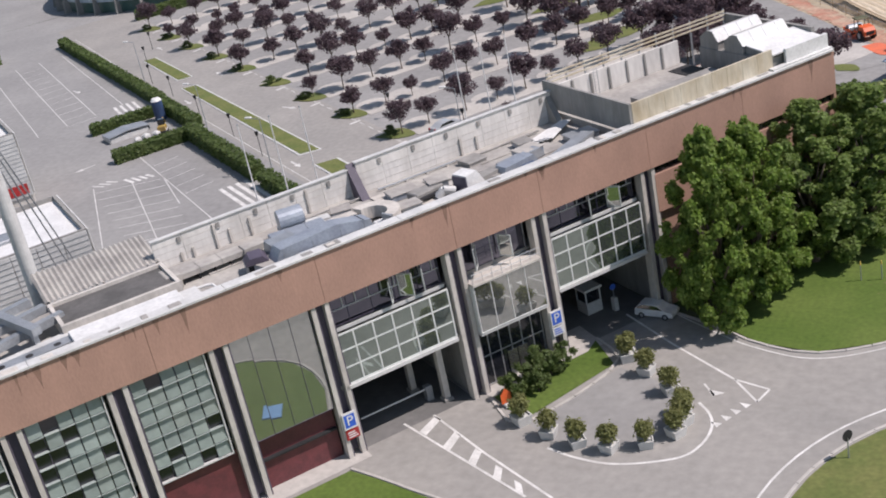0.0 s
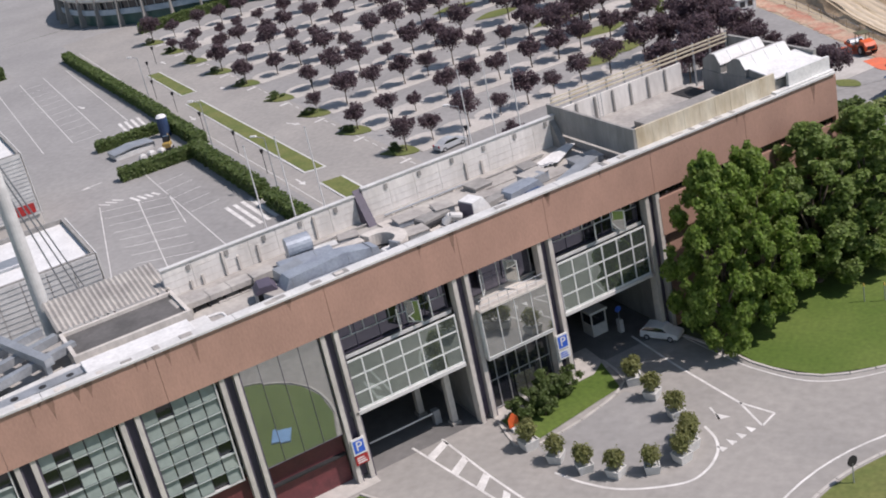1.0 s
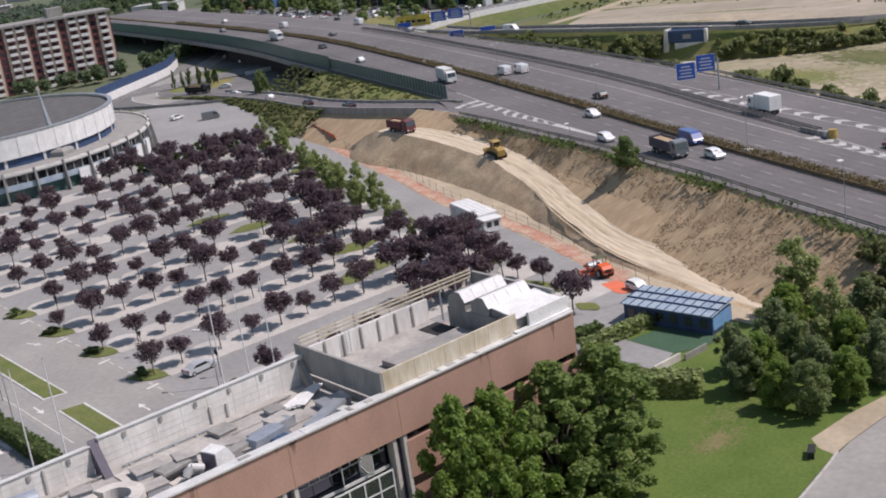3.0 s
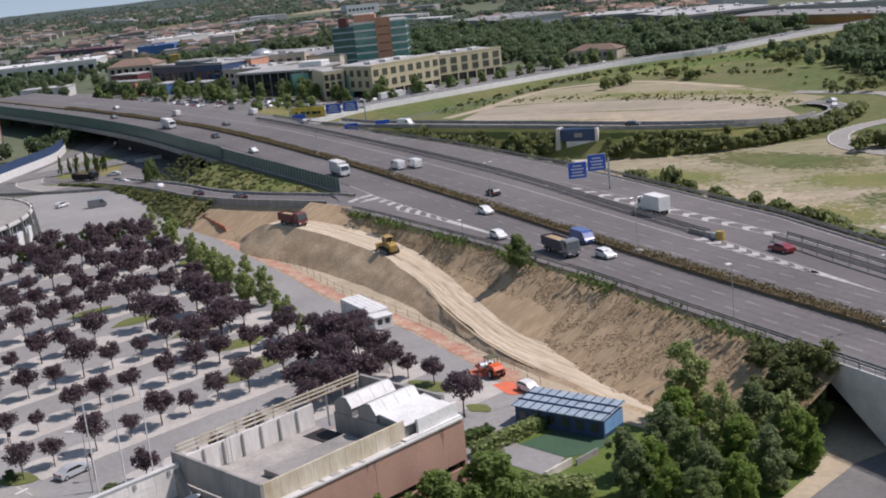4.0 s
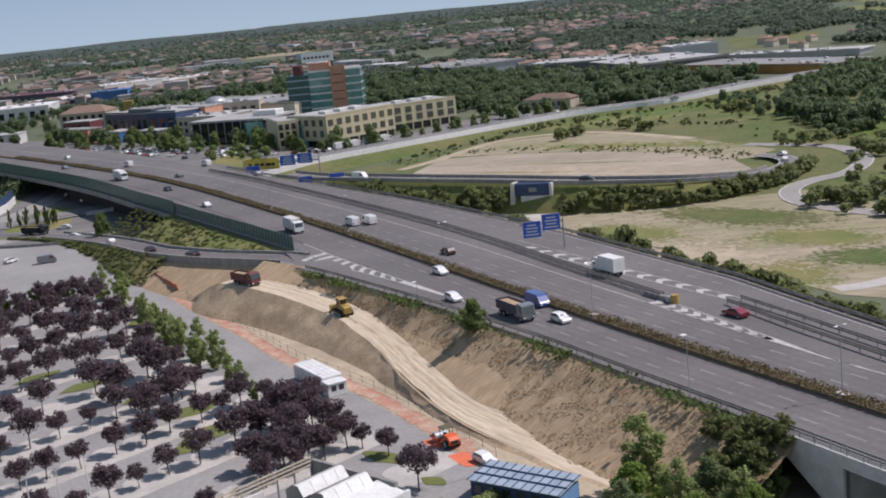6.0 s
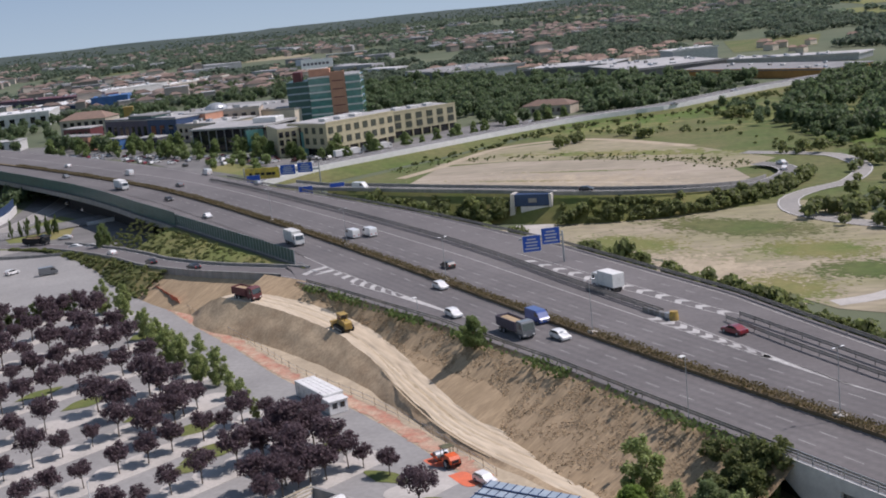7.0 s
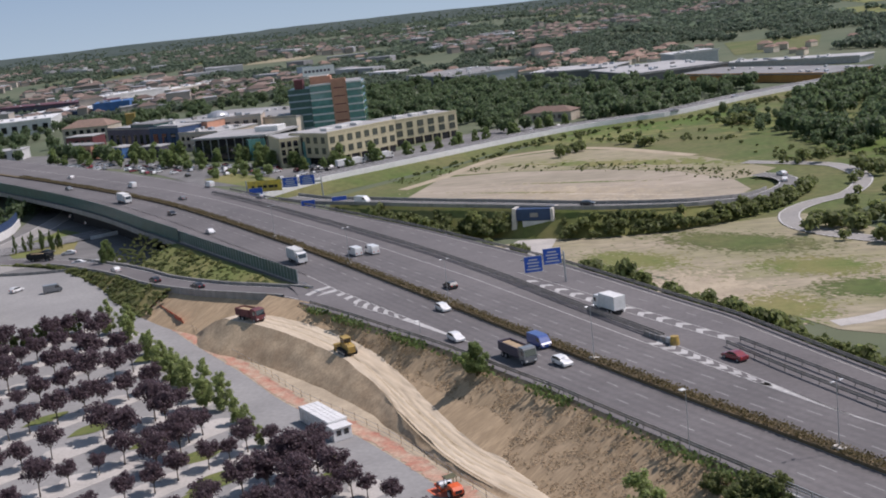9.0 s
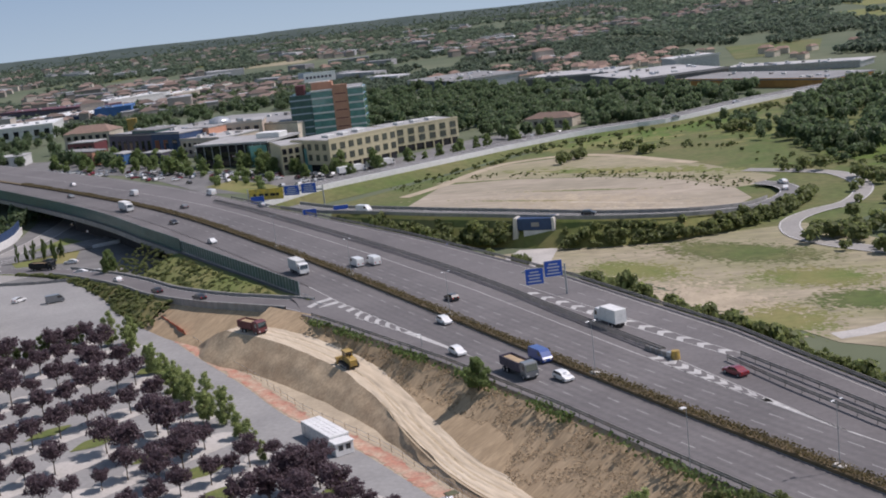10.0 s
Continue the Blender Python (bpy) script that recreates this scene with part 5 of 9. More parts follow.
for s, z0, second in ((-0.1, 1.7, M_RED_P), (19.4, 2.4, M_BLUE)):
    o = thing("parking_sign", "blue parking sign board fixed on a column", "sign", at(s + .5, -.2, 0))
    part("board", Geo().box(-.55, .55, -.06, .06, z0 + .9, z0 + 2.3), M_WHITE, o, "white board")
    part("blue_field", Geo().box(-.45, .45, -.075, -.062, z0 + 1.05, z0 + 2.15), M_BLUE, o)
    text_part("P", 1.15, M_WHITE, o, pose(0, -.09, z0 + 1.6, 90, 0, 0))
    part("lower_board", Geo().box(-.55, .55, -.06, .06, z0, z0 + .8), second if second is M_RED_P else M_WHITE, o)
    for k in range(3):
        part("text_bar", Geo().box(-.4, .4 - .1 * k, -.075, -.062, z0 + .15 + .2 * k, z0 + .25 + .2 * k), M_WHITE if second is M_RED_P else M_BLUE, o)

# ticket booth, barrier and posts in the gateways
o = thing("ticket_booth", "small white ticket booth in the gateway", "booth", at(26.6, 5.2, 0))
part("body", Geo().bevel_box(-.8, .8, -.8, .8, 0, 1.1, .01), M_WHITE_D, o)
for x, y in ((-.75, -.75), (.75, -.75), (.75, .75), (-.75, .75)):
    part("post", Geo().box(x - .05, x + .05, y - .05, y + .05, 1.1, 2.3), M_WHITE, o)
part("glazing", Geo().box(-.72, .72, -.72, .72, 1.12, 2.25), M_GLASS_D, o)
part("roof", Geo().bevel_box(-.95, .95, -.95, .95, 2.3, 2.5, .05), M_WHITE, o)
o = thing("ticket_machine", "slim white ticket machine with a round sign", "machine", at(28.1, 3.4, 0))
part("case", Geo().bevel_box(-.2, .2, -.25, .25, 0, 1.3, .05), M_WHITE_D, o)
part("pole", Geo().tube((0, 0, 1.3), (0, 0, 2.1), .04, n=6), M_STEEL, o)
part("disc", Geo().tube((0, -.03, 2.3), (0, .03, 2.3), .3, .3, 16), M_BLUE, o)
o = thing("barrier_gate", "white barrier with its grey cabinet in the gateway", "barrier", at(8.6, 3.0, 0))
part("cabinet", Geo().bevel_box(-.3, .3, -.3, .3, 0, 1.3, .05), M_STEEL, o)
part("arm", Geo().box(-6.2, -.3, -.05, .05, .95, 1.07), M_WHITE, o)
for s, d in ((8.2, 5.2), (9.6, 1.8)):
    o = thing("support_post", "pale square concrete post in the gateway", "column", at(s, d, 0))
    part("shaft", Geo().box(-.25, .25, -.3, .3, 0, 5.5), M_CONC, o)
    part("foot", Geo().bevel_box(-.4, .4, -.45, .45, 0, .3, .05), M_CONC_G, o)
o = thing("road_sign", "round dark sign on a short pole on the lawn", "sign", at(25.7, -26.2, 0.06))
part("pole", Geo().tube((0, 0, 0), (0, 0, 1.6), .05, n=8), M_STEEL, o)
part("disc", Geo().tube((0, -.04, 1.8), (0, .04, 1.8), .42, .42, 20), M_BLACK, o)
o = thing("floor_plate", "square blue plate lying on the lawn", "plate", at(-2.3, -11.2, 0.05, 25))
part("plate", Geo().bevel_box(-.85, .85, -1.1, 1.1, 0, .12, .04), M_BLUE_L, o)


# ---- vehicles ----
M_TYRE = M_BLACK
M_CARGLASS = glass("car_glass", (0.02, 0.025, 0.03), 0.05)
M_LAMP = material("lamp_lens", (0.75, 0.75, 0.72), (0.6, 0.6, 0.58), 0.2, 1, 5, 0.0)
M_TAIL = material("tail_lens", (0.45, 0.03, 0.03), (0.35, 0.03, 0.03), 0.25, 1, 5, 0.0)


def paint(name, c):
    m = material(name, c, tuple(v * .85 for v in c), 0.3, 1, 6, 0.0, fine_amt=0.05)
    m.node_tree.nodes["Principled BSDF"].inputs["Coat Weight"].default_value = 0.7
    return m


P_WHITE, P_SILVER, P_BLACK, P_RED, P_BLUE, P_GREY = (paint("car_paint_" + n, c) for n, c in (
    ("white", (.78, .78, .77)), ("silver", (.42, .44, .46)), ("black", (.02, .02, .024)), ("red", (.22, .02, .03)), ("blue", (.04, .09, .3)), ("grey", (.16, .17, .18))))
WHEEL = mesh_of("wheel", Geo().tube((0, -.11, 0), (0, .11, 0), .32, .32, 14), M_TYRE)
RIM = mesh_of("rim", Geo().tube((0, -.115, 0), (0, .115, 0), .19, .19, 10), M_ALU)


def body_shape(prof, w, tuck):
    """A car body: side outline pulled across, drawn in towards its top."""
    g = Geo()
    zmax = max(z for _, z in prof)
    n = len(prof)
    pts = []
    for y in (-1, 1):
        for x, z in prof:
            k = 1 - tuck * max(0, z - .75) / max(.01, zmax - .75)
            pts.append((x, y * w / 2 * k, z))
    f = [tuple(range(n)), tuple(reversed(range(n, 2 * n)))] + [(i, n + i, n + (i + 1) % n, (i + 1) % n) for i in range(n)]
    return g.add(pts, f)


def car(label, mat, m, style="hatch", group=""):
    ob = thing("car", label, "car", m, group)
    if style == "hatch":
        L_, prof = 4.1, [(2.05, .3), (2.08, .62), (1.9, .82), (1.1, .98), (.45, 1.42), (-.2, 1.5), (-1.5, 1.46), (-1.98, 1.0), (-2.05, .5), (-2.0, .3)]
        glassp = [(1.02, 1.0), (.42, 1.38), (-.2, 1.45), (-1.45, 1.41), (-1.85, 1.02)]
    elif style == "van":
        L_, prof = 5.2, [(2.6, .35), (2.62, .9), (2.35, 1.15), (1.7, 1.95), (1.2, 2.25), (-2.5, 2.25), (-2.6, 1.9), (-2.6, .35)]
        glassp = [(2.2, 1.25), (1.66, 1.9), (.7, 1.95), (.7, 1.25)]
    else:
        L_, prof = 4.6, [(2.3, .3), (2.32, .6), (2.1, .82), (1.2, .95), (.5, 1.38), (-.3, 1.44), (-1.0, 1.36), (-1.7, 1.0), (-2.25, .95), (-2.3, .5), (-2.25, .3)]
        glassp = [(1.1, .97), (.48, 1.34), (-.3, 1.39), (-.98, 1.31), (-1.55, 1.0)]
    w = 1.78 if style != "van" else 2.0
    part("body", body_shape(prof, w, .16 if style != "van" else .06), mat, ob)
    part("glazing", body_shape(glassp, w + .012, .155 if style != "van" else .05), M_CARGLASS, ob, "dark windows")
    xf = L_ / 2
    part("windscreen", Geo().add([(glassp[0][0] + .03, -.62, glassp[0][1]), (glassp[0][0] + .03, .62, glassp[0][1]), (glassp[1][0] + .05, .56, glassp[1][1] + .02), (glassp[1][0] + .05, -.56, glassp[1][1] + .02)], [(0, 1, 2, 3)]), M_CARGLASS, ob)
    for y in (-.62, .62):
        part("headlight", Geo().bevel_box(xf - .14, xf + .03, y - .2, y + .2, .58, .76, .03), M_LAMP, ob)
        part("tail_light", Geo().bevel_box(-xf - .02, -xf + .12, y - .15, y + .15, .7, .98, .03), M_TAIL, ob)
    for x in (-xf + .75, xf - .8):
        for y in (-w / 2 + .08, w / 2 - .08):
            q = part("wheel", WHEEL, None, ob)
            q.matrix_basis = pose(x, y, .32)
            part("rim", RIM, None, q)
    return ob


def lorry(label, cab_mat, box_mat, m, kind="box", length=9.0, group=""):
    ob = thing("lorry", label, "lorry", m, group)
    xf = length / 2
    part("cab", Geo().profile([(xf, .6), (xf, 1.6), (xf - .25, 2.8), (xf - .6, 3.0), (xf - 2.0, 3.0), (xf - 2.0, .6)], -1.2, 1.2), cab_mat, ob)
    part("windscreen", Geo().add([(xf + .02, -1.05, 1.65), (xf + .02, 1.05, 1.65), (xf - .2, 1.05, 2.7), (xf - .2, -1.05, 2.7)], [(0, 1, 2, 3)]), M_CARGLASS, ob)
    for y in (-1.21, 1.21):
        part("side_window", Geo().box(xf - 1.2, xf - .35, y - .01, y + .01, 1.7, 2.55), M_CARGLASS, ob)
    for y in (-.85, .85):
        part("headlight", Geo().box(xf - .02, xf + .04, y - .2, y + .2, .75, .95), M_LAMP, ob)
    part("chassis", Geo().box(-xf, xf - .4, -.5, .5, .6, .95), M_BLACK, ob)
    if kind == "box":
        part("cargo_box", Geo().bevel_box(-xf, xf - 2.2, -1.25, 1.25, .98, 3.6, .06), box_mat, ob)
    elif kind == "tipper":
        g = Geo()
        for a, b, c, d in ((-xf, xf - 2.3, -1.25, -1.13), (-xf, xf - 2.3, 1.13, 1.25), (-xf, -xf + .12, -1.13, 1.13), (xf - 2.42, xf - 2.3, -1.13, 1.13)):
            g.box(a, b, c, d, 1.2, 2.7)
        part("tipper_body", g.box(-xf, xf - 2.3, -1.13, 1.13, 1.0, 1.2), box_mat, ob)
        for x in np.arange(-xf + .5, xf - 2.5, 1.1):
            part("rib", Geo().box(x, x + .1, -1.3, -1.26, 1.1, 2.7), box_mat, ob)
            part("rib", Geo().box(x, x + .1, 1.26, 1.3, 1.1, 2.7), box_mat, ob)
        part("load", Geo().bevel_box(-xf + .2, xf - 2.5, -1.1, 1.1, 1.21, 2.5, .4), M_BANK, ob)
    for x in ((xf - 1.0, -xf + 2.4, -xf + 1.2) if length > 7 else (xf - 1.0, -xf + 1.2)):
        for y in (-1.05, 1.05):
            q = part("wheel", WHEEL, None, ob)
            q.matrix_basis = pose(x, y, .5) @ Matrix.Diagonal((1.5, 1.6, 1.5, 1))
            part("rim", RIM, None, q)
    return ob


FAR_PROF = [(2.05, .3), (2.08, .62), (1.9, .82), (1.1, .98), (.45, 1.42), (-.2, 1.5), (-1.5, 1.46), (-1.98, 1.0), (-2.05, .5), (-2.0, .3)]
FAR_BODY = {}
FAR_GLASS = mesh_of("glazing", body_shape([(1.06, 1.0), (.45, 1.39), (-.2, 1.46), (-1.47, 1.42), (-1.9, 1.02)], 1.792, .155), M_CARGLASS)


def far_car(label, mat, m, group):
    """A parked car a few hundred metres off: body, windows and four wheels."""
    ob = thing("car", label, "car", m, group)
    if mat.name not in FAR_BODY:
        FAR_BODY[mat.name] = mesh_of("body", body_shape(FAR_PROF, 1.78, .16), mat)
    part("body", FAR_BODY[mat.name], None, ob)
    part("glazing", FAR_GLASS, None, ob, "dark windows")
    for x, y in ((-1.3, -.81), (-1.3, .81), (1.25, -.81), (1.25, .81)):
        part("wheel", WHEEL, None, ob).matrix_basis = pose(x, y, .32)
    return ob


car("white estate car parked in the shade before the gateway", P_WHITE, at(29.9, -0.2, 0, -62) @ Matrix.Scale(.86, 4), "hatch")
car("silver-blue car parked in the car park", P_SILVER, at(43.8, 62.2, 0, 8), "sedan")
car("dark car parked behind the hall", P_GREY, at(46.0, 47.5, 0, 5), "hatch")


# ---- car park ----
for k, d in enumerate(ROWS_D):
    s0 = 40.5 if d > 60 else 46 if d > 40 else 78
    s1 = EDGE(d) + 3
    ob = thing("parking_strip", "strip of pale paved parking bays under the trees", "parking bay", LOC, "parking strips", "structure")
    edge = [(s0, d - 2.7), (s1, d - 2.7)]
    nb = int((s1 - s0) / 5.35)
    for b in range(nb, 0, -1):
        x0, x1 = s0 + (s1 - s0) * (b - 1) / nb, s0 + (s1 - s0) * b / nb
        edge += [(x1 - .05, d + 2.2), (x1 - (x1 - x0) * .12, d + 3.6), (x1 - (x1 - x0) * .3, d + 4.4), ((x0 + x1) / 2, d + 4.6), (x0 + (x1 - x0) * .3, d + 4.4), (x0 + (x1 - x0) * .12, d + 3.6), (x0 + .05, d + 2.2)]
    part("paving", Geo().prism(edge, -.02, .07), M_PAVER, ob)
    if d > 60 or k == 1:
        nose = curve2([(s0 - 4.2, d + 2.2), (s0 - .4, d + 2.5), (s0 + .0, d - 1.8), (s0 - 2.6, d - 1.2), (s0 - 4.2, d + 2.2)], 5)[:-1]
        part("grass_nose", Geo().prism(nose[::-1], 0, .12), M_TURF, ob, "grass end")
        tree("low_hedge", BUSH[k % 3], "low clipped evergreen bush on a grass end", at(s0 - 2.4, d + 1.0, .1, 40 * k) @ Matrix.Diagonal((1.0, .6, .33, 1)), "bed bushes", "shrub")
for s, d, w, l in ((85, 132.9, 5, 2.2), (86.5, 119, 5, 2.5), (88.6, 102.3, 5, 2.6), (83, 76.5, 6, 3), (119, 149.5, 4, 3), (88, 88, 5, 2.6), (92.9, 60.5, 3.5, 2.4), (89.2, 44.5, 1.8, 4.4), (86.5, 32.6, 1.4, 2.2), (77, 74, 4, 2)):
    land("grass_bed", curve2([(s - w, d), (s, d - l), (s + w, d), (s, d + l), (s - w, d)], 6)[:-1], M_TURF, "green grass bed among the parking bays", "lawn", .09, LOC)
# the drive with its grass medians
land("drive", [(22.5, 50), (30, 50), (38.5, 50), (39.5, 130), (41.5, 215), (24.5, 215), (22.8, 120)], M_ASPH_R, "worn grey asphalt drive beside the car park", "road", .004, LOC)
for pts in ([(28.6, 134.5), (31.0, 134.3), (31.2, 157.6), (29.0, 158)], [(26.6, 73), (29.2, 72.4), (29.5, 127), (27.2, 127.6)], [(26.0, 48), (28.8, 48), (29.1, 66.4), (26.3, 66.9)]):
    ob = thing("median_bed", "long narrow grass median edged with white kerb", "grass median", LOC, "grass medians", "structure")
    part("grass", Geo().prism(pts, 0, .11), M_TURF, ob)
    cx, cy = sum(p[0] for p in pts) / 4, sum(p[1] for p in pts) / 4
    out = [(cx + (x - cx) * 1.22, cy + (y - cy) * 1.012) for x, y in pts]
    part("kerb_rim", Geo().prism(out, 0, .085), M_WHITE_D, ob)


def arrow(s, d, turn):
    m = Matrix.Rotation(radians(turn), 2)
    return [[tuple(Vector((s, d)) + m @ Vector(p)) for p in q] for q in ([(-.12, -1.6), (.12, -1.6), (.12, .4), (-.12, .4)], [(-.5, .4), (.5, .4), (0, 1.7)])]


q = []
for d in range(58, 205, 3):
    q.append(bar((37.6 + (d - 58) * .02, d), (37.6 + (d - 58) * .02, d + 1.5), .12))
for s, d, a in ((33.5, 58, 0), (34.5, 96, 200), (35, 130, 0), (24.6, 70, 180), (25, 118, 180), (34.4, 165, 0)):
    q += arrow(s, d, a)
for d in ROWS_D[2:]:
    q.append(bar((36.4 + (d - 58) * .012, d - 3.6), (38.2 + (d - 58) * .012, d - 3.3), .5))
q += polyline([(23.2, 56), (23.5, 120), (25.2, 200)], .1)
# west lot: zebra crossings, stalls, edge lines
q += [bar((14.1 + 1.15 * i, 60.6 + .2 * i), (14.0 + 1.15 * i, 70.8), .55) for i in range(5)]
q += [bar((14.6 + 1.1 * i, 117.6), (15.4 + 1.1 * i, 130), .5) for i in range(4)]
q += polyline([(9.5, 58), (10.4, 97), (11, 97)], .12) + [bar((10.2, y), (14.5, y + .8), .1) for y in (74, 78, 82, 86, 90)]
q += polyline([(1.4, 89), (-4.5, 60)], .12) + polyline([(6.2, 86), (1.9, 58)], .12) + polyline([(10.2, 84.6), (8.4, 71)], .12)
q += [bar((1.0 - .23 * k * 1.0 - .0, 87 - 3.4 * k), (9.6 - .45 * k, 83.4 - 3.4 * k), .11) for k in range(9)]
q += [bar((6.4 + k * .95, 85.8 - .1 * k), (5.8 + k * .95, 88.6 - .4 * k), .45) for k in range(4)] + [bar((1.6 + k * 1.0, 90.4), (2.8 + k * 1.0, 88.6), .3) for k in range(3)]
for k in range(6):
    q.append(bar((-9 + 5.2 * k, 124 + 1.2 * k), (-6 + 5.0 * k, 186), .12))
for k in range(12):
    q.append(bar((-9 + .1 * k, 127 + 4.8 * k), (-3.8 + .1 * k, 127.5 + 4.8 * k), .1))
    q.append(bar((6.6 + .1 * k, 127 + 4.8 * k), (11.8 + .1 * k, 127.5 + 4.8 * k), .1))
for s, d, a in ((-2, 150, 20), (13.5, 150, 190), (-5, 112, 20), (3, 100, 100)):
    q += arrow(s, d, a)
marks("car_park_lines", q, "white arrows, crossings and bay lines in the car park")

# hedges
hr = random.Random(5)
hedge("hedge", 20.6, 22.4, 121, 196, 1.9, LOC, "long clipped green hedge beside the drive", M_HEDGE, hr, 12, .26, "clipped hedges")
hedge("hedge", 18.0, 19.9, 69, 98, 2.2, LOC, "long clipped green hedge beside the drive", M_HEDGE, hr, 14, .26, "clipped hedges")
hedge("hedge", 18.0, 19.8, 50, 66.5, 2.0, LOC, "clipped green hedge beside the drive", M_HEDGE, hr, 14, .26, "clipped hedges")
hedge("hedge", 7.0, 17.9, 96.4, 98.2, 1.9, LOC, "clipped green hedge round the depot corner", M_HEDGE, hr, 14, .26, "clipped hedges")
hedge("hedge", 8.2, 20.4, 115.6, 117.2, 1.7, LOC, "clipped green hedge round the depot corner", M_HEDGE, hr, 14, .26, "clipped hedges")
hedge("hedge", 20.0, 21.8, 100, 120, 2.1, LOC, "clipped green hedge behind the depot corner", M_HEDGE, hr, 12, .26, "clipped hedges")
hedge("hedge", 40, 66, 200, 202, 2.2, LOC, "clipped green hedge along the far edge of the car park", M_HEDGE, hr, 10, .3, "clipped hedges")
hedge("hedge", -6, 8, 196, 199, 2.5, LOC, "clipped green hedge at the end of the lot", M_HEDGE, hr, 10, .3, "clipped hedges")
# depot corner: tarpaulin stack, sacks, yellow mini digger, upright tank
o = thing("tarpaulin_stack", "low stack under a grey tarpaulin beside the hedge", "stack", at(12.2, 110, 0, 5))
part("pallet_load", Geo().bevel_box(-3.2, 3.2, -1.5, 1.5, 0, .8, .1), M_WHITE_D, o)
part("tarpaulin", Geo().profile([(-3.4, .3), (-3.4, 1.0), (0, 1.35), (3.4, 1.05), (3.4, .3), (3.3, .3), (3.3, .95), (0, 1.2), (-3.3, .9), (-3.3, .3)], -1.7, 1.7), M_STEEL, o)
for i in range(4):
    o = thing("sack", "white bulk sack on the ground", "sack", at(12.5 + 1.5 * i, 104.6 + .5 * (i % 2), 0, 20 * i), "bulk sacks")
    part("bag", Geo().bevel_box(-.5, .5, -.45, .45, 0, .8, .25), M_WHITE_D, o)
o = thing("mini_digger", "small yellow digger parked in the depot corner", "digger", at(16.8, 105.2, 0, 60))
part("tracks", Geo().bevel_box(-.9, .9, -.7, .7, 0, .45, .1), M_BLACK, o)
part("body", Geo().bevel_box(-.8, .6, -.6, .6, .5, 1.3, .15), M_YELLOW, o)
part("cab", Geo().bevel_box(-.3, .5, -.5, .5, 1.31, 2.2, .1), M_GLASS_D, o)
part("arm", Geo().bend([(.6, 0, 1.0), (1.5, 0, 2.0), (2.3, 0, 1.0)], .12, 6), M_YELLOW, o)
o = thing("upright_tank", "tall grey tank with a white top by the hedge", "tank", at(18.8, 113, 0))
part("shell", Geo().tube((0, 0, 0), (0, 0, 3.2), .9, .9, 14), M_BLUE_D, o)
part("cap", Geo().tube((0, 0, 3.2), (0, 0, 3.6), .92, .6, 14), M_WHITE, o)


def lamp_post(m, h=7.0, arm=1.4, group="street lamps", label="grey steel street lamp with a flat white head", heads=1):
    o = thing("street_lamp", label, "street lamp", m, group)
    part("pole", Geo().tube((0, 0, 0), (0, 0, h), .09, .05, 7), M_STEEL, o)
    for k in range(heads):
        y = 1 if k == 0 else -1
        part("arm", Geo().tube((0, 0, h), (0, y * arm, h + .25), .045, n=6), M_STEEL, o)
        part("head", Geo().bevel_box(-.18, .18, y * arm - .45, y * arm + .45, h + .2, h + .38, .06), M_WHITE, o)
    return o


for s, d in ((21.6, 97.5), (21.3, 70), (24.2, 141), (42.5, 55)):
    lamp_post(at(s, d, 0, 40), 7.5, 1.6)
for s, d in ((33.2, 166), (28.6, 154), (24.8, 138), (24.6, 125), (23.5, 107), (23.4, 91), (22.9, 78), (44.5, 58), (42, 75), (42, 104)):
    o = thing("bollard_lamp", "small dark globe lamp on a thin post", "street lamp", at(s, d, 0), "post lamps")
    part("post", Geo().tube((0, 0, 0), (0, 0, 3.0), .05, n=6), M_BLACK, o)
    part("head", Geo().tube((0, 0, 3.0), (0, 0, 3.6), .16, .3, 8), M_BLACK, o)
for s, zt in ((12.5, 13.5), (16.3, 13.3), (20.1, 13.2), (40.8, 13.5), (44.4, 13.5), (48.1, 13.5)):
    o = thing("flagpole", "tall bare white flagpole", "flagpole", at(s, 50, 0), "flagpoles")
    part("pole", Geo().tube((0, 0, 0), (0, 0, zt), .11, .06, 8), M_WHITE, o)
    part("truck", Geo().tube((0, 0, zt), (0, 0, zt + .12), .1, .1, 8), M_STEEL, o)
    part("foot", Geo().bevel_box(-.3, .3, -.3, .3, 0, .25, .05), M_CONC, o)

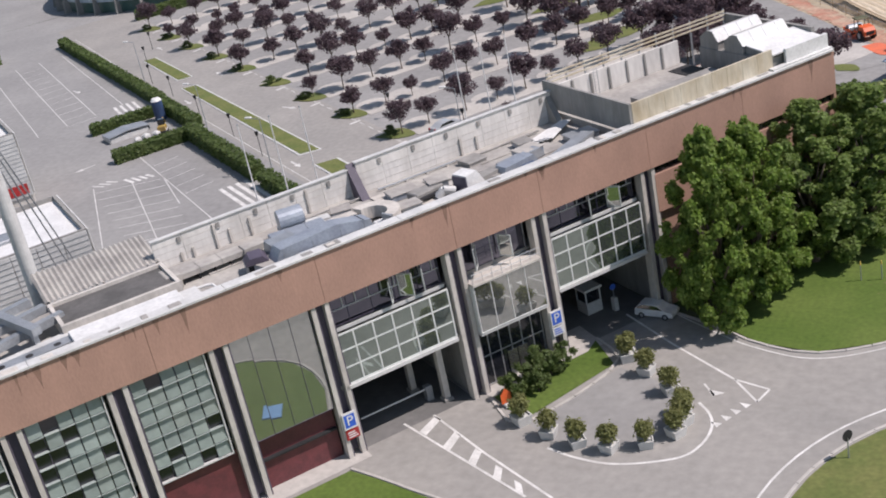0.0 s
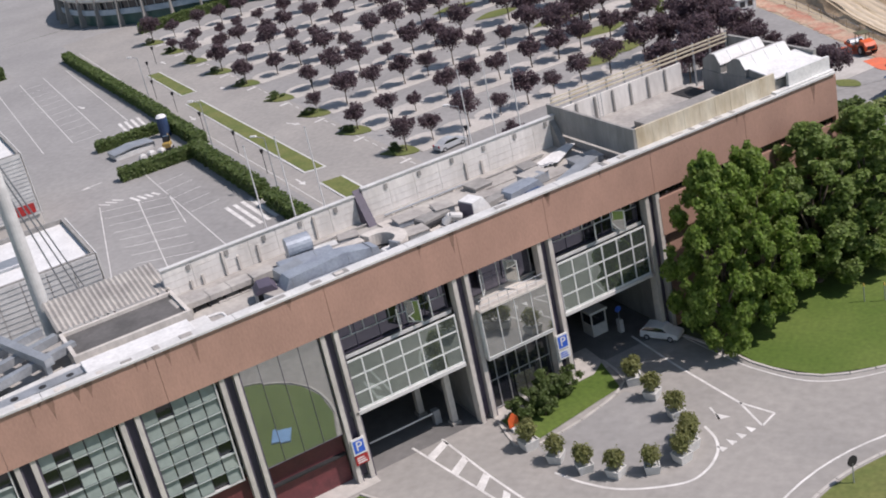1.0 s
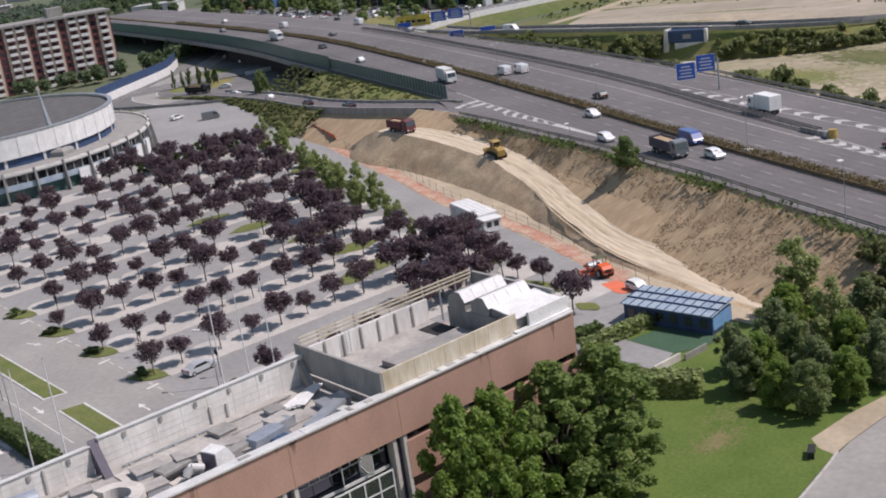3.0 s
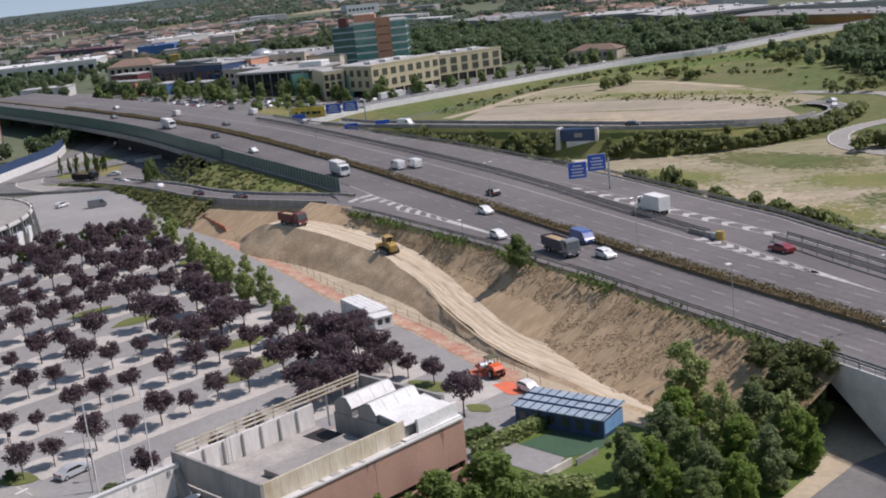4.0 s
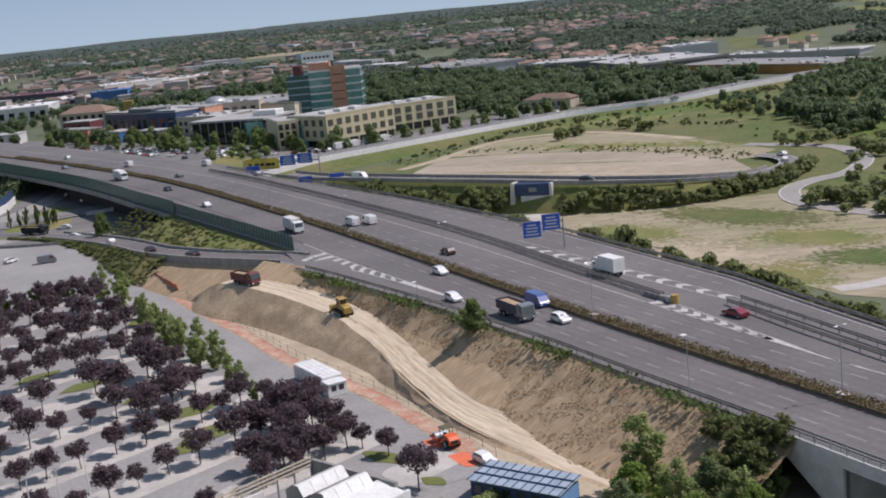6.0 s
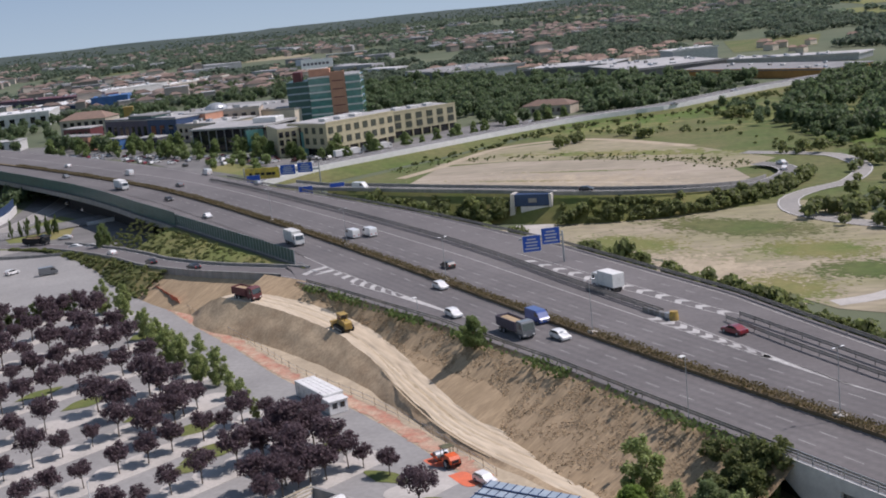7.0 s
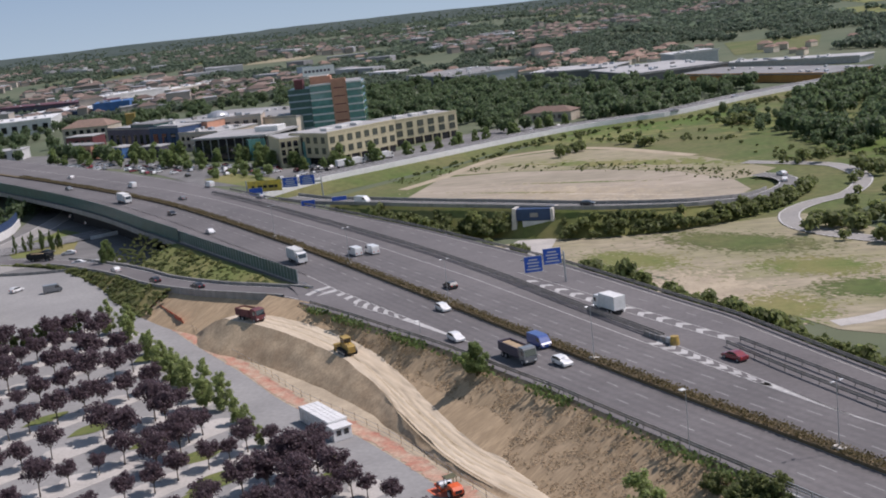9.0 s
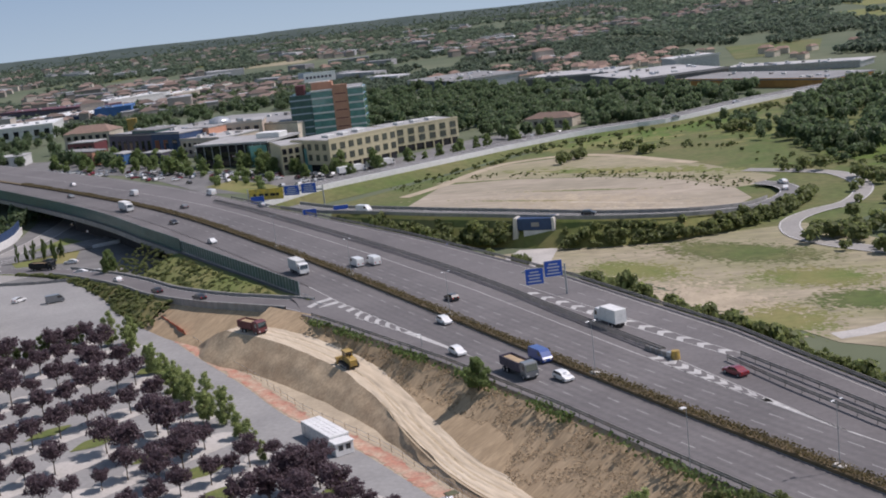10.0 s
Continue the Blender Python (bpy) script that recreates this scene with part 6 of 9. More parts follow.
# white service building with hanging ribbed cladding, and the leaning pylon
for nm, s0, s1, d0, d1, zt in (("service_building", -26, -8.5, 37.0, 51, 12.5), ("far_service_building", -34, -6.3, 89, 106, 11.0)):
    o = thing("service_building", "white flat-roofed service building with ribbed cladding and a dark red band", "building", LOC)
    part("wall", Geo().box(s0, s1, d0, d1, 0, zt - .9), M_CONC, o)
    part("roof", Geo().box(s0 + .3, s1 - .3, d0 + .3, d1 - .3, zt - .88, zt - .5), M_WHITE, o, "white roof")
    for a, b, c, d in ((s0, s1, d0, d0 + .3), (s0, s1, d1 - .3, d1), (s0, s0 + .3, d0 + .3, d1 - .3), (s1 - .3, s1, d0 + .3, d1 - .3)):
        part("parapet", Geo().box(a, b, c, d, zt - .89, zt), M_CONC_G, o)
    part("skylight", Geo().bevel_box(s0 + 9, s0 + 12, d0 + 5, d0 + 7.5, zt - .49, zt - .1, .1), M_STEEL, o)
    for i in range(7):
        x = s0 + (s1 - s0) * (i + .5) / 7
        part("cladding", Geo().box(x - (s1 - s0) / 14.4, x + (s1 - s0) / 14.4, d0 - .25, d0 - .1, 2.2, zt - .1), M_WHITE_D, o)
        for z in np.arange(2.6, zt - .2, .55):
            part("rib", Geo().box(x - (s1 - s0) / 14.6, x + (s1 - s0) / 14.6, d0 - .29, d0 - .26, z, z + .06), M_STEEL, o)
    for i in range(5):
        y = d0 + (d1 - d0) * (i + .5) / 5
        part("side_cladding", Geo().box(s1 + .1, s1 + .25, y - (d1 - d0) / 10.4, y + (d1 - d0) / 10.4, 2.2, zt - .1), M_WHITE_D, o)
    part("red_band", Geo().box(s1 - 3.4, s1 - .5, d0 - .34, d0 - .3, 2.6, 4.0), M_RED_P, o, "dark red band")
    part("red_band", Geo().box(s1 + .26, s1 + .3, d0 + .6, d0 + 7, 3.6, 7.2), M_RED_P, o, "dark red band")
o = thing("pylon", "large pale round steel pylon with stay cables", "mast", LOC)
part("tube", Geo().tube((-16.4, 17.2, 0), (-16.4, 17.2, 33), .6, .56, 18), M_WHITE_D, o)
for a, b in (((-16.4, 17.2, 30), (-9.6, 36.7, 3)), ((-16.4, 17.2, 31), (-8.8, 36.7, 3)), ((-16.4, 17.2, 29), (-11, 36.7, 2.5))):
    part("stay_cable", Geo().tube(a, b, .07, n=6), M_STEEL, o)


# ---- motorway furniture ----
def mw_marks(name, build, label, mat=None):
    g = Geo()
    build(g)
    return setting(name, g, mat or M_MLINE, label, "road marking", kind="stuff")


ZL = ZM + 0.02


def mw_lines(g):
    near = lambda a: steps(a, (-200, -13.0), (60, -13.0), (90, -15.2), (120, -19.6), (140, -22.8))
    MW.ribbon(g, -190, 640, -2.65, -2.47, ZL)
    MW.ribbon(g, -190, 640, -0.75, -0.57, ZL)
    MW.ribbon(g, -190, 140, lambda a: near(a) - .1, lambda a: near(a) + .1, ZL)
    MW.ribbon(g, 165, 640, -13.2, -13.0, ZL)
    MW.ribbon(g, 80, 640, lambda a: steps(a, (83, -11.1), (98, -11.7), (110, -12.3), (146, -13.5), (160, -13.1)) - .1, lambda a: steps(a, (83, -11.1), (98, -11.7), (110, -12.3), (146, -13.5), (160, -13.1)) + .1, ZL)
    MW.ribbon(g, 86, 140, lambda a: steps(a, (83, -11.2), (110, -13.7), (130, -16.4), (141, -20)) - .1, lambda a: steps(a, (83, -11.2), (110, -13.7), (130, -16.4), (141, -20)) + .1, ZL)
    # far side: edge, gore and slip road lines
    MW.ribbon(g, -190, 16, 9.1, 9.3, ZL)
    MW.ribbon(g, 15, 640, lambda a: steps(a, (15, 9), (60, 10.4), (130, 12.6), (640, 13)) - .1, lambda a: steps(a, (15, 9), (60, 10.4), (130, 12.6), (640, 13)) + .1, ZL)
    MW.ribbon(g, 15, 58, lambda a: steps(a, (15, 9.2), (57, 13.4)) - .1, lambda a: steps(a, (15, 9.2), (57, 13.4)) + .1, ZL)
    MW.ribbon(g, -190, 640, lambda a: far_edge(a) - 1.9, lambda a: far_edge(a) - 1.75, ZL)
    MW.ribbon(g, 50, 125, lambda a: steps(a, (50, 20.6), (125, 17.6)) - .08, lambda a: steps(a, (50, 20.6), (125, 17.6)) + .08, ZL)
    MW.ribbon(g, -190, 50, lambda a: steps(a, (-190, 15), (10, 18), (50, 22.4)) - .08, lambda a: steps(a, (-190, 15), (10, 18), (50, 22.4)) + .08, ZL)
    MW.ribbon(g, 50, 125, lambda a: steps(a, (50, 22.6), (125, 22)) - .08, lambda a: steps(a, (50, 22.6), (125, 22)) + .08, ZL)


def mw_dashes(g):
    for a in np.arange(-150, 420, 7.5):
        for off in (-6.05, -9.55, 2.85, 6.35):
            if off == -9.55 and a > 86:
                continue
            MW.ribbon(g, a, a + 3.0, off - .09, off + .09, ZL, 3)
    for a in np.arange(60, 330, 7.5):
        MW.ribbon(g, a, a + 3.0, 26.4, 26.58, ZL, 3)


def mw_chevrons(g):
    for i in range(9):                                      # near merge
        a = 109.5 + 4.4 * i
        lo, hi = steps(a, (83, -11.2), (110, -13.7), (130, -16.4), (141, -20)), steps(a + 2, (83, -11.1), (98, -11.7), (110, -12.3), (146, -13.5), (160, -13.1))
        g.strip([MW.at(a, lo, ZL), MW.at(a + 2.6, (lo + hi) / 2, ZL), MW.at(a + 3.4, hi, ZL)], [MW.at(a + 1.9, lo - .4, ZL), MW.at(a + 4.5, (lo + hi) / 2, ZL), MW.at(a + 5.3, hi, ZL)])
    g.add([MW.at(82, -11.1, ZL), MW.at(109, -13.5, ZL), MW.at(109, -12.3, ZL)], [(0, 1, 2)])
    g.add([MW.at(9, 8.9, ZL), MW.at(31, 10.7, ZL), MW.at(31, 9.5, ZL)], [(0, 1, 2)])
    for i in range(9):                                    # far diverge
        a = 30 + 3.6 * i
        lo = steps(a, (15, 9), (60, 10.4), (130, 12.6))
        hi = steps(a, (15, 9.2), (57, 13.0), (94, 14.2), (130, 15.6))
        g.strip([MW.at(a, lo, ZL), MW.at(a - 1.4, (lo + hi) / 2, ZL), MW.at(a, hi, ZL)], [MW.at(a + 1.8, lo, ZL), MW.at(a + .4, (lo + hi) / 2, ZL), MW.at(a + 1.8, hi, ZL)])
    for i in range(12):
        a = 52 + 5.6 * i
        lo, hi = steps(a, (50, 20.6), (125, 17.8)), steps(a, (50, 22.6), (125, 22))
        hi = min(hi, lo + 2.6)
        g.strip([MW.at(a, lo, ZL), MW.at(a + 1.4, (lo + hi) / 2, ZL), MW.at(a, hi, ZL)], [MW.at(a + 1.9, lo, ZL), MW.at(a + 3.3, (lo + hi) / 2, ZL), MW.at(a + 1.9, hi, ZL)])


def mw_tracks(g):
    for off in (-4.35, -7.8, -11.3, 1.1, 4.6, 8.0):
        for d in (-.85, .85):
            MW.ribbon(g, -190, 640, off + d - .38, off + d + .38, ZM + .008)


mw_marks("wheel_tracks", mw_tracks, "darker wheel tracks worn into the motorway lanes", M_TRACK)
mw_marks("edge_lines", mw_lines, "solid white edge lines of the motorway")
mw_marks("lane_dashes", mw_dashes, "broken white lane lines of the motorway", M_DASH)
mw_marks("chevrons", mw_chevrons, "white chevrons painted at the slip roads")


def guardrail(a0, a1, off, label="galvanised steel guardrail on posts", double=True, step=4.0):
    ob = thing("guardrail", label, "guardrail", None, "guardrails")
    f = off if callable(off) else (lambda a: off)
    for z in ((.5, .85) if double else (.6,)):
        g = Geo()
        MW.wall(g, a0, a1, f, .09, ZM + z, ZM + z + .26, 5)
        part("rail", g, M_RAIL, ob)
    me = mesh_of("post", Geo().box(-.05, .05, -.06, .06, 0, 1.15), M_RAIL)
    n = int((a1 - a0) / step)
    for i in range(n + 1):
        a = a0 + (a1 - a0) * i / n
        part("post", me, None, ob).matrix_basis = MW.stand(a, f(a), ZM - .02)
    return ob


guardrail(-120, 136, lambda a: near_edge(a) + .35)
guardrail(-120, 330, lambda a: far_edge(a) - .4, step=5)
guardrail(-90, 49, lambda a: steps(a, (-90, 9.6), (10, 13.4), (31, 15.8), (50, 18.6)), "double steel guardrail beside the slip road")
guardrail(-90, 49, lambda a: steps(a, (-90, 13), (10, 16.6), (33, 19.6), (50, 21.4)), "double steel guardrail beside the slip road")
guardrail(60, 330, lambda a: steps(a, (60, 13.2), (94, 14.8), (120, 16.5), (150, 17.6), (330, 17.4)))
guardrail(60, 330, lambda a: steps(a, (60, 14.0), (94, 15.6), (120, 17.3), (150, 18.4), (330, 18.2)))
o = thing("crash_cushion", "yellow crash cushion at the end of a guardrail", "crash barrier", MW.stand(56.0, 13.2, ZM))
part("nose", Geo().tube((0, 0, 0), (0, 0, 1.5), .8, .7, 14), M_YELLOW, o)
part("fin", Geo().box(.75, 1.9, -.5, .5, .02, 1.0), M_STEEL, o)
part("cushion_block", Geo().bevel_box(1.95, 8.2, -.45, .45, 0, .85, .08), M_RAIL, o, "long grey-brown cushion body")
for x in (3.2, 4.8, 6.4):
    part("band", Geo().box(x, x + .15, -.47, .47, .05, .87), M_STEEL, o)
# planted central reservation: low wall of brown soil boards with clipped shrubs
g = Geo()
MW.wall(g, -190, 640, -1.6, 1.9, ZM, ZM + .55, 5)
setting("central_reservation", g, material("planter_soil", (0.17, 0.125, 0.075), (0.12, 0.095, 0.055), 0.95, 0.5, 4, 0.4), "raised planted strip between the carriageways", "central reservation")
g = Geo()
hr = random.Random(9)
for i in range(30000):
    a = -60 + 560 * (i / 30000) ** 1.2
    thick = .75 + .6 * noise.noise(Vector((a * .05, 3, 1))) + .3 * noise.noise(Vector((a * .4, 3, 1)))
    if hr.random() > .45 + thick:
        continue
    q = MW.at(a, -1.6 + hr.uniform(-1.0, 1.0), ZM + .4 + hr.random() * (.3 + .75 * max(.1, thick)))
    s = hr.uniform(.09, .2)
    v = Vector((hr.gauss(0, 1), hr.gauss(0, 1), hr.gauss(0, .6) + .9)).to_track_quat("Z", "Y")
    g.add([q - v @ Vector((s, 0, 0)), q - v @ Vector((0, s, 0)), q + v @ Vector((s, 0, 0)), q + v @ Vector((0, s, 0))], [(0, 1, 2, 3)])
setting("reservation_shrubs", g, M_OLIVE, "low dry shrubs along the central reservation", "shrubs", kind="stuff")
for a in (58, 112, 166, 220, 4):
    o = thing("motorway_lamp", "tall thin grey motorway lamp on a concrete foot", "street lamp", MW.stand(a, -1.6, ZM), "motorway lamps")
    part("foot", Geo().bevel_box(-.9, .9, -.5, .5, .5, .95, .08), M_CONC, o)
    part("pole", Geo().tube((0, 0, .9), (0, 0, 9.5), .07, .04, 7), M_STEEL, o)
    for y in (-1, 1):
        part("head", Geo().bevel_box(-.12, .12, y * .7 - .3, y * .7 + .3, 9.45, 9.58, .04), M_STEEL, o)
for a, h in ((16.7, 9.0), (97, 2.6)):
    o = thing("motorway_lamp", "thin grey lamp pole behind the guardrail", "street lamp", MW.stand(a, -15.0, ZM - .3), "motorway lamps")
    part("pole", Geo().tube((0, 0, 0), (0, 0, h), .07, .04, 7), M_STEEL, o)
    part("head", Geo().bevel_box(-.3, .3, .1, .9, h - .02, h + .14, .04), M_WHITE, o)


def sign_panel(ob, w, h, z, x, mat=M_BLUE, bars=4, y=0.0):
    p = part("panel", Geo().box(x - w / 2, x + w / 2, y - .06, y + .06, z, z + h), mat, ob)
    part("border", Geo().box(x - w / 2 - .08, x + w / 2 + .08, y - .04, y + .04, z - .08, z + h + .08), M_WHITE, p)
    for k in range(bars):
        bw = w * (.78, .6, .7, .5)[k % 4]
        part("text_bar", Geo().box(x - bw / 2, x + bw / 2, y - .09, y - .065, z + h * (.14 + .2 * k), z + h * (.22 + .2 * k)), M_WHITE, p)
    return p


o = thing("road_sign_gantry", "cantilever gantry with two blue direction signs", "road sign", pose(-15.6, 252.5, ZM, 0, 0, 14))
part("mast", Geo().tube((0, 0, -1), (0, 0, 6.6), .22, .18, 10), M_STEEL, o)
part("boom", Geo().box(-9.2, .2, -.12, .12, 5.6, 5.9), M_STEEL, o)
sign_panel(o, 3.7, 3.3, 3.0, -6.6, y=-.25)
sign_panel(o, 3.7, 3.3, 4.2, -2.5, y=-.25)
for x, y, z, w, h, t in ((-136.7, 424, 4.6, 4.8, 4.6, 10), (-106, 382.5, 4.4, 4.4, 5.2, 10), (-96.5, 386.5, 4.8, 4.8, 4.6, 10), (-54, 332, 2.5, 1.6, 2.2, 10)):
    o = thing("road_sign", "blue direction sign on two grey posts", "road sign", pose(x, y, 0, 0, 0, t), "far road signs")
    for dx in (-w * .3, w * .3):
        part("post", Geo().tube((dx, .1, 0), (dx, .1, z + h), .1, n=6), M_STEEL, o)
    sign_panel(o, w, h, z, 0, M_BLUE, 3)

# glass noise barrier and grass wedge beside the merging ramp
nb = thing("noise_barrier", "dark green glass noise barrier with close steel posts", "noise barrier")
off_nb = lambda a: steps(a, (158, -17.8), (205, -20.6), (250, -22.4), (280, -23.8), (640, -23.8))
g = Geo()
MW.wall(g, 158, 640, off_nb, .06, ZM + .4, ZM + 3.4, 5)
MW.wall(g, 244, 640, lambda a: off_nb(a) - .35, .08, ZM - 1.75, ZM + 4.0, 5)
part("glass_screen", g, M_TEALW, nb)
g = Geo()
MW.wall(g, 158, 640, off_nb, .3, ZM - .1, ZM + .45, 5)
part("base_beam", g, M_CONC_G, nb)
me = mesh_of("post", Geo().box(-.08, .08, -.12, .12, 0, 3.4), M_STEEL)
for i in range(150):
    a = 158 + 2.0 * i
    part("post", me, None, nb).matrix_basis = MW.stand(a, off_nb(a), ZM)
for i in range(6):
    o = part("end_rail", Geo().box(-1.2, 1.2, -.04, .04, .5, .62), M_STEEL, nb)
    o.matrix_basis = MW.stand(156 - 2.6 * i, -17.4 - .2 * i, ZM + (.4 if i % 2 else 0))
RAMP = [(128, -19.4, 8.0), (146, -19.8, 7.95), (162, -25.4, 7.3), (182, -32.4, 6.2), (211, -37.4, 4.4), (236, -38.6, 3.0), (262, -41.5, 1.6), (292, -48, .4), (320, -62, .05)]
RL = Line([tuple(MW.at(a, f, z)) for a, f, z in RAMP])
g = Geo()
RL.ribbon(g, 0, RL.len, -3.9, 3.9, .03, 4)
setting("slip_road", g, M_MWAY, "dark asphalt slip road climbing to the motorway", "road")
g = Geo()
for off in (-3.4, 3.4):
    RL.ribbon(g, 16, RL.len, off - .08, off + .08, .05, 4)
setting("slip_road_lines", g, M_LINE, "white edge lines of the slip road", "road marking", kind="stuff")
for off, nm in ((-4.1, "outer"), (4.1, "inner")):
    g = Geo()
    n = 40
    for i in range(n):
        a0, a1 = 22 + (RL.len - 50) * i / n, 22 + (RL.len - 50) * (i + 1) / n
        p, q = RL.at(a0, off), RL.at(a1, off)
        w = Vector((RL.dirn(a0).y, -RL.dirn(a0).x, 0)) * .22
        lo0, lo1 = p.z - (1.3 if off < 0 and a0 < 70 else .4), q.z - (1.3 if off < 0 and a0 < 70 else .4)
        g.add([p - w, p + w, q + w, q - w], [(0, 1, 2, 3)])
        top = [Vector((v.x, v.y, v.z + .75)) for v in (p - w, p + w, q + w, q - w)]
        bot = [Vector((p.x - w.x, p.y - w.y, lo0)), Vector((p.x + w.x, p.y + w.y, lo0)), Vector((q.x + w.x, q.y + w.y, lo1)), Vector((q.x - w.x, q.y - w.y, lo1))]
        g.add(top + bot, [(0, 1, 2, 3), (0, 3, 7, 4), (1, 5, 6, 2)])
    setting("retaining_wall", g, M_CONC_G, "dark grey concrete wall along the slip road", "retaining wall")
for b0, b1, mat, nm, lb, drop in ((70, RL.len - 4, M_ROUGH, "slip_road_verge", "rough green slope below the slip road", .02), (20, 70, M_BANK, "slip_road_bank", "bare earth slope below the slip road wall", -1.0)):
    g = Geo()
    n = 50
    for i in range(n + 1):
        a = b0 + (b1 - b0) * i / n
        for k in range(7):
            z = RL.mid(a).z
            q = RL.at(a, -4.3 - (.4 + 1.5 * z) * k / 6)
            q.z = (z + drop) * (1 - k / 6) + math.sin(math.pi * k / 6) * (.35 * noise.noise(q * .3) + .15 * noise.noise(q * .9)) + .04
            g.v.append(tuple(q))
    g.f += [(i * 7 + k, i * 7 + k + 7, i * 7 + k + 8, i * 7 + k + 1) for i in range(n) for k in range(6)]
    setting(nm, g, mat, lb, "earth bank", smooth=True)
g = Geo()
n = 40
for i in range(n + 1):
    a = 152 + (246 - 152) * i / n
    top = MW.at(a, off_nb(a) - .3, ZM - .05)
    # foot of the wedge on the slip road's inner edge
    best = min((RL.at(b, 4.3) for b in np.arange(10, RL.len, 2.0)), key=lambda q: (q.to_2d() - MW.at(a, -30).to_2d()).length + 3 * abs((q.to_2d() - top.to_2d()).dot(MW.dirn(a))))
    for k in range(5):
        q = top.lerp(best, k / 4)
        q.z += .4 * math.sin(math.pi * k / 4) * (1 + noise.noise(q * .3))
        g.v.append(tuple(q))
g.f += [(i * 5 + k, i * 5 + k + 5, i * 5 + k + 6, i * 5 + k + 1) for i in range(n) for k in range(4)]
setting("grass_wedge", g, M_ROUGH, "overgrown grassy wedge between slip road and motorway", "earth bank", smooth=True)
land("verge", [(-108, 268), (-100, 278), (-118, 306), (-140, 332), (-160, 350), (-164, 343), (-146, 314), (-128, 286)], M_ROUGH, "rough green verge below the slip road", "verge", .05)
# viaduct to the left
v = thing("viaduct", "concrete motorway viaduct with dark underside on wide piers", "bridge")
g = Geo()
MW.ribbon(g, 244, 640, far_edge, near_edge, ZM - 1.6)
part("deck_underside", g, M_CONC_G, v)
for f, nm in ((near_edge, 1), (far_edge, -1)):
    g = Geo()
    MW.wall(g, 244, 640, lambda a: f(a) + .2 * nm, .4, ZM - 1.7, ZM - .02, 5)
    part("fascia_beam", g, M_CONC_G, v)
# Added near-black walls: shade under the deck, far one stops light coming through.
g = Geo()
MW.wall(g, 284, 382, -19.0, .6, 0, ZM - 1.62, 8)
MW.wall(g, 382, 470, -8.0, .6, 0, ZM - 1.62, 8)
MW.wall(g, 246, 560, lambda a: far_edge(a) - 1.5, .6, 0, ZM - 1.62, 8)
part("cross_wall", g, M_DARK, v, "added near-black wall standing in for shade under the deck")
for a in (246, 300, 345, 395, 450, 520):
    p = part("pier", Geo().box(-1.0, 1.0, -20, 16, 0, ZM - 1.62), M_CONC_G, v)
    p.matrix_basis = MW.stand(a, 3, 0)
# bridge over the road at the other end
b = thing("road_bridge", "pale concrete motorway bridge with steel railing", "bridge")
g = Geo()
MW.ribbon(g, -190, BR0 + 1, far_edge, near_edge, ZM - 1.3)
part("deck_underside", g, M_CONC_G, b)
g = Geo()
MW.wall(g, -190, BR0 + 4, lambda a: near_edge(a) - .25, .5, ZM - 1.35, ZM + .25, 5)
part("fascia_beam", g, M_WHITE_D, b, "pale concrete fascia")
for z in (.65, 1.0, 1.4):
    g = Geo()
    MW.wall(g, -100, BR0 + 3, lambda a: near_edge(a) - .3, .08, ZM + z, ZM + z + .09, 5)
    part("railing_bar", g, M_STEEL, b)
me = mesh_of("railing_post", Geo().box(-.05, .05, -.05, .05, 0, 1.3), M_STEEL)
for i in range(42):
    part("railing_post", me, None, b).matrix_basis = MW.stand(BR0 + 2 - 2.4 * i, near_edge(0) - .3, ZM + .25)
part("abutment", Geo().box(-.4, .4, -22, 13, 0, ZM - 1.32), M_WHITE_D, b, "pale abutment wall").matrix_basis = MW.stand(BR0 - 6, 0, 0)
part("abutment", Geo().box(-.4, .4, -22, 13, 0, ZM - 1.32), M_CONC_G, b).matrix_basis = MW.stand(BR0 - 30, 0, 0)
pw = Geo()
w0, w1 = [MW.at(a, near_edge(a) - .42) for a in (BR0 + 2.5, BR0 - 7)]
v0, v1 = [MW.at(a, near_edge(a) + .02) for a in (BR0 + 2.5, BR0 - 7)]
tri = [Vector((q.x, q.y, z)) for q, z in ((w0, ZM - 2.2), (w0, ZM - 1.36), (w1, ZM - 1.36), (w1, 0), (v0, ZM - 2.2), (v0, ZM - 1.36), (v1, ZM - 1.36), (v1, 0))]
pw.add(tri, [(0, 1, 2, 3), (7, 6, 5, 4), (0, 3, 7, 4), (2, 6, 7, 3), (1, 5, 6, 2), (0, 4, 5, 1)])
part("wing_wall", pw, M_WHITE_D, b, "pale grey wing wall")
land("underpass_road", [tuple(MW.at(a, f).to_2d()) for a, f in ((BR0 - 7, 60), (BR0 - 29, 60), (BR0 - 29, -34), (BR0 - 7, -34))], M_ASPH, "dark asphalt road passing under the bridge", "road", .015)

# ---- traffic, as it stands at one moment ----
NEARW, FARW = 180, 0
for a, off, st, mat, lab in ((60.6, -6.2, "hatch", P_WHITE, "small white car driving on the motorway"), (87.1, -12.4, "hatch", P_WHITE, "white car in the merging lane"),
                             (108.6, -4.6, "hatch", P_WHITE, "white car driving on the motorway"), (72.6, -3.4, "van", P_BLUE, "blue and white delivery van on the motorway"),
                             (249, -11.4, "sedan", P_WHITE, "white saloon car on the motorway"), (299, -8.5, "sedan", P_BLACK, "dark car on the motorway"), (420, -7, "sedan", P_GREY, "grey car on the motorway"), (365, -5, "hatch", P_WHITE, "white car on the motorway")):
    car(lab, mat, MW.stand(a, off, ZM + .01, NEARW), st, "traffic")
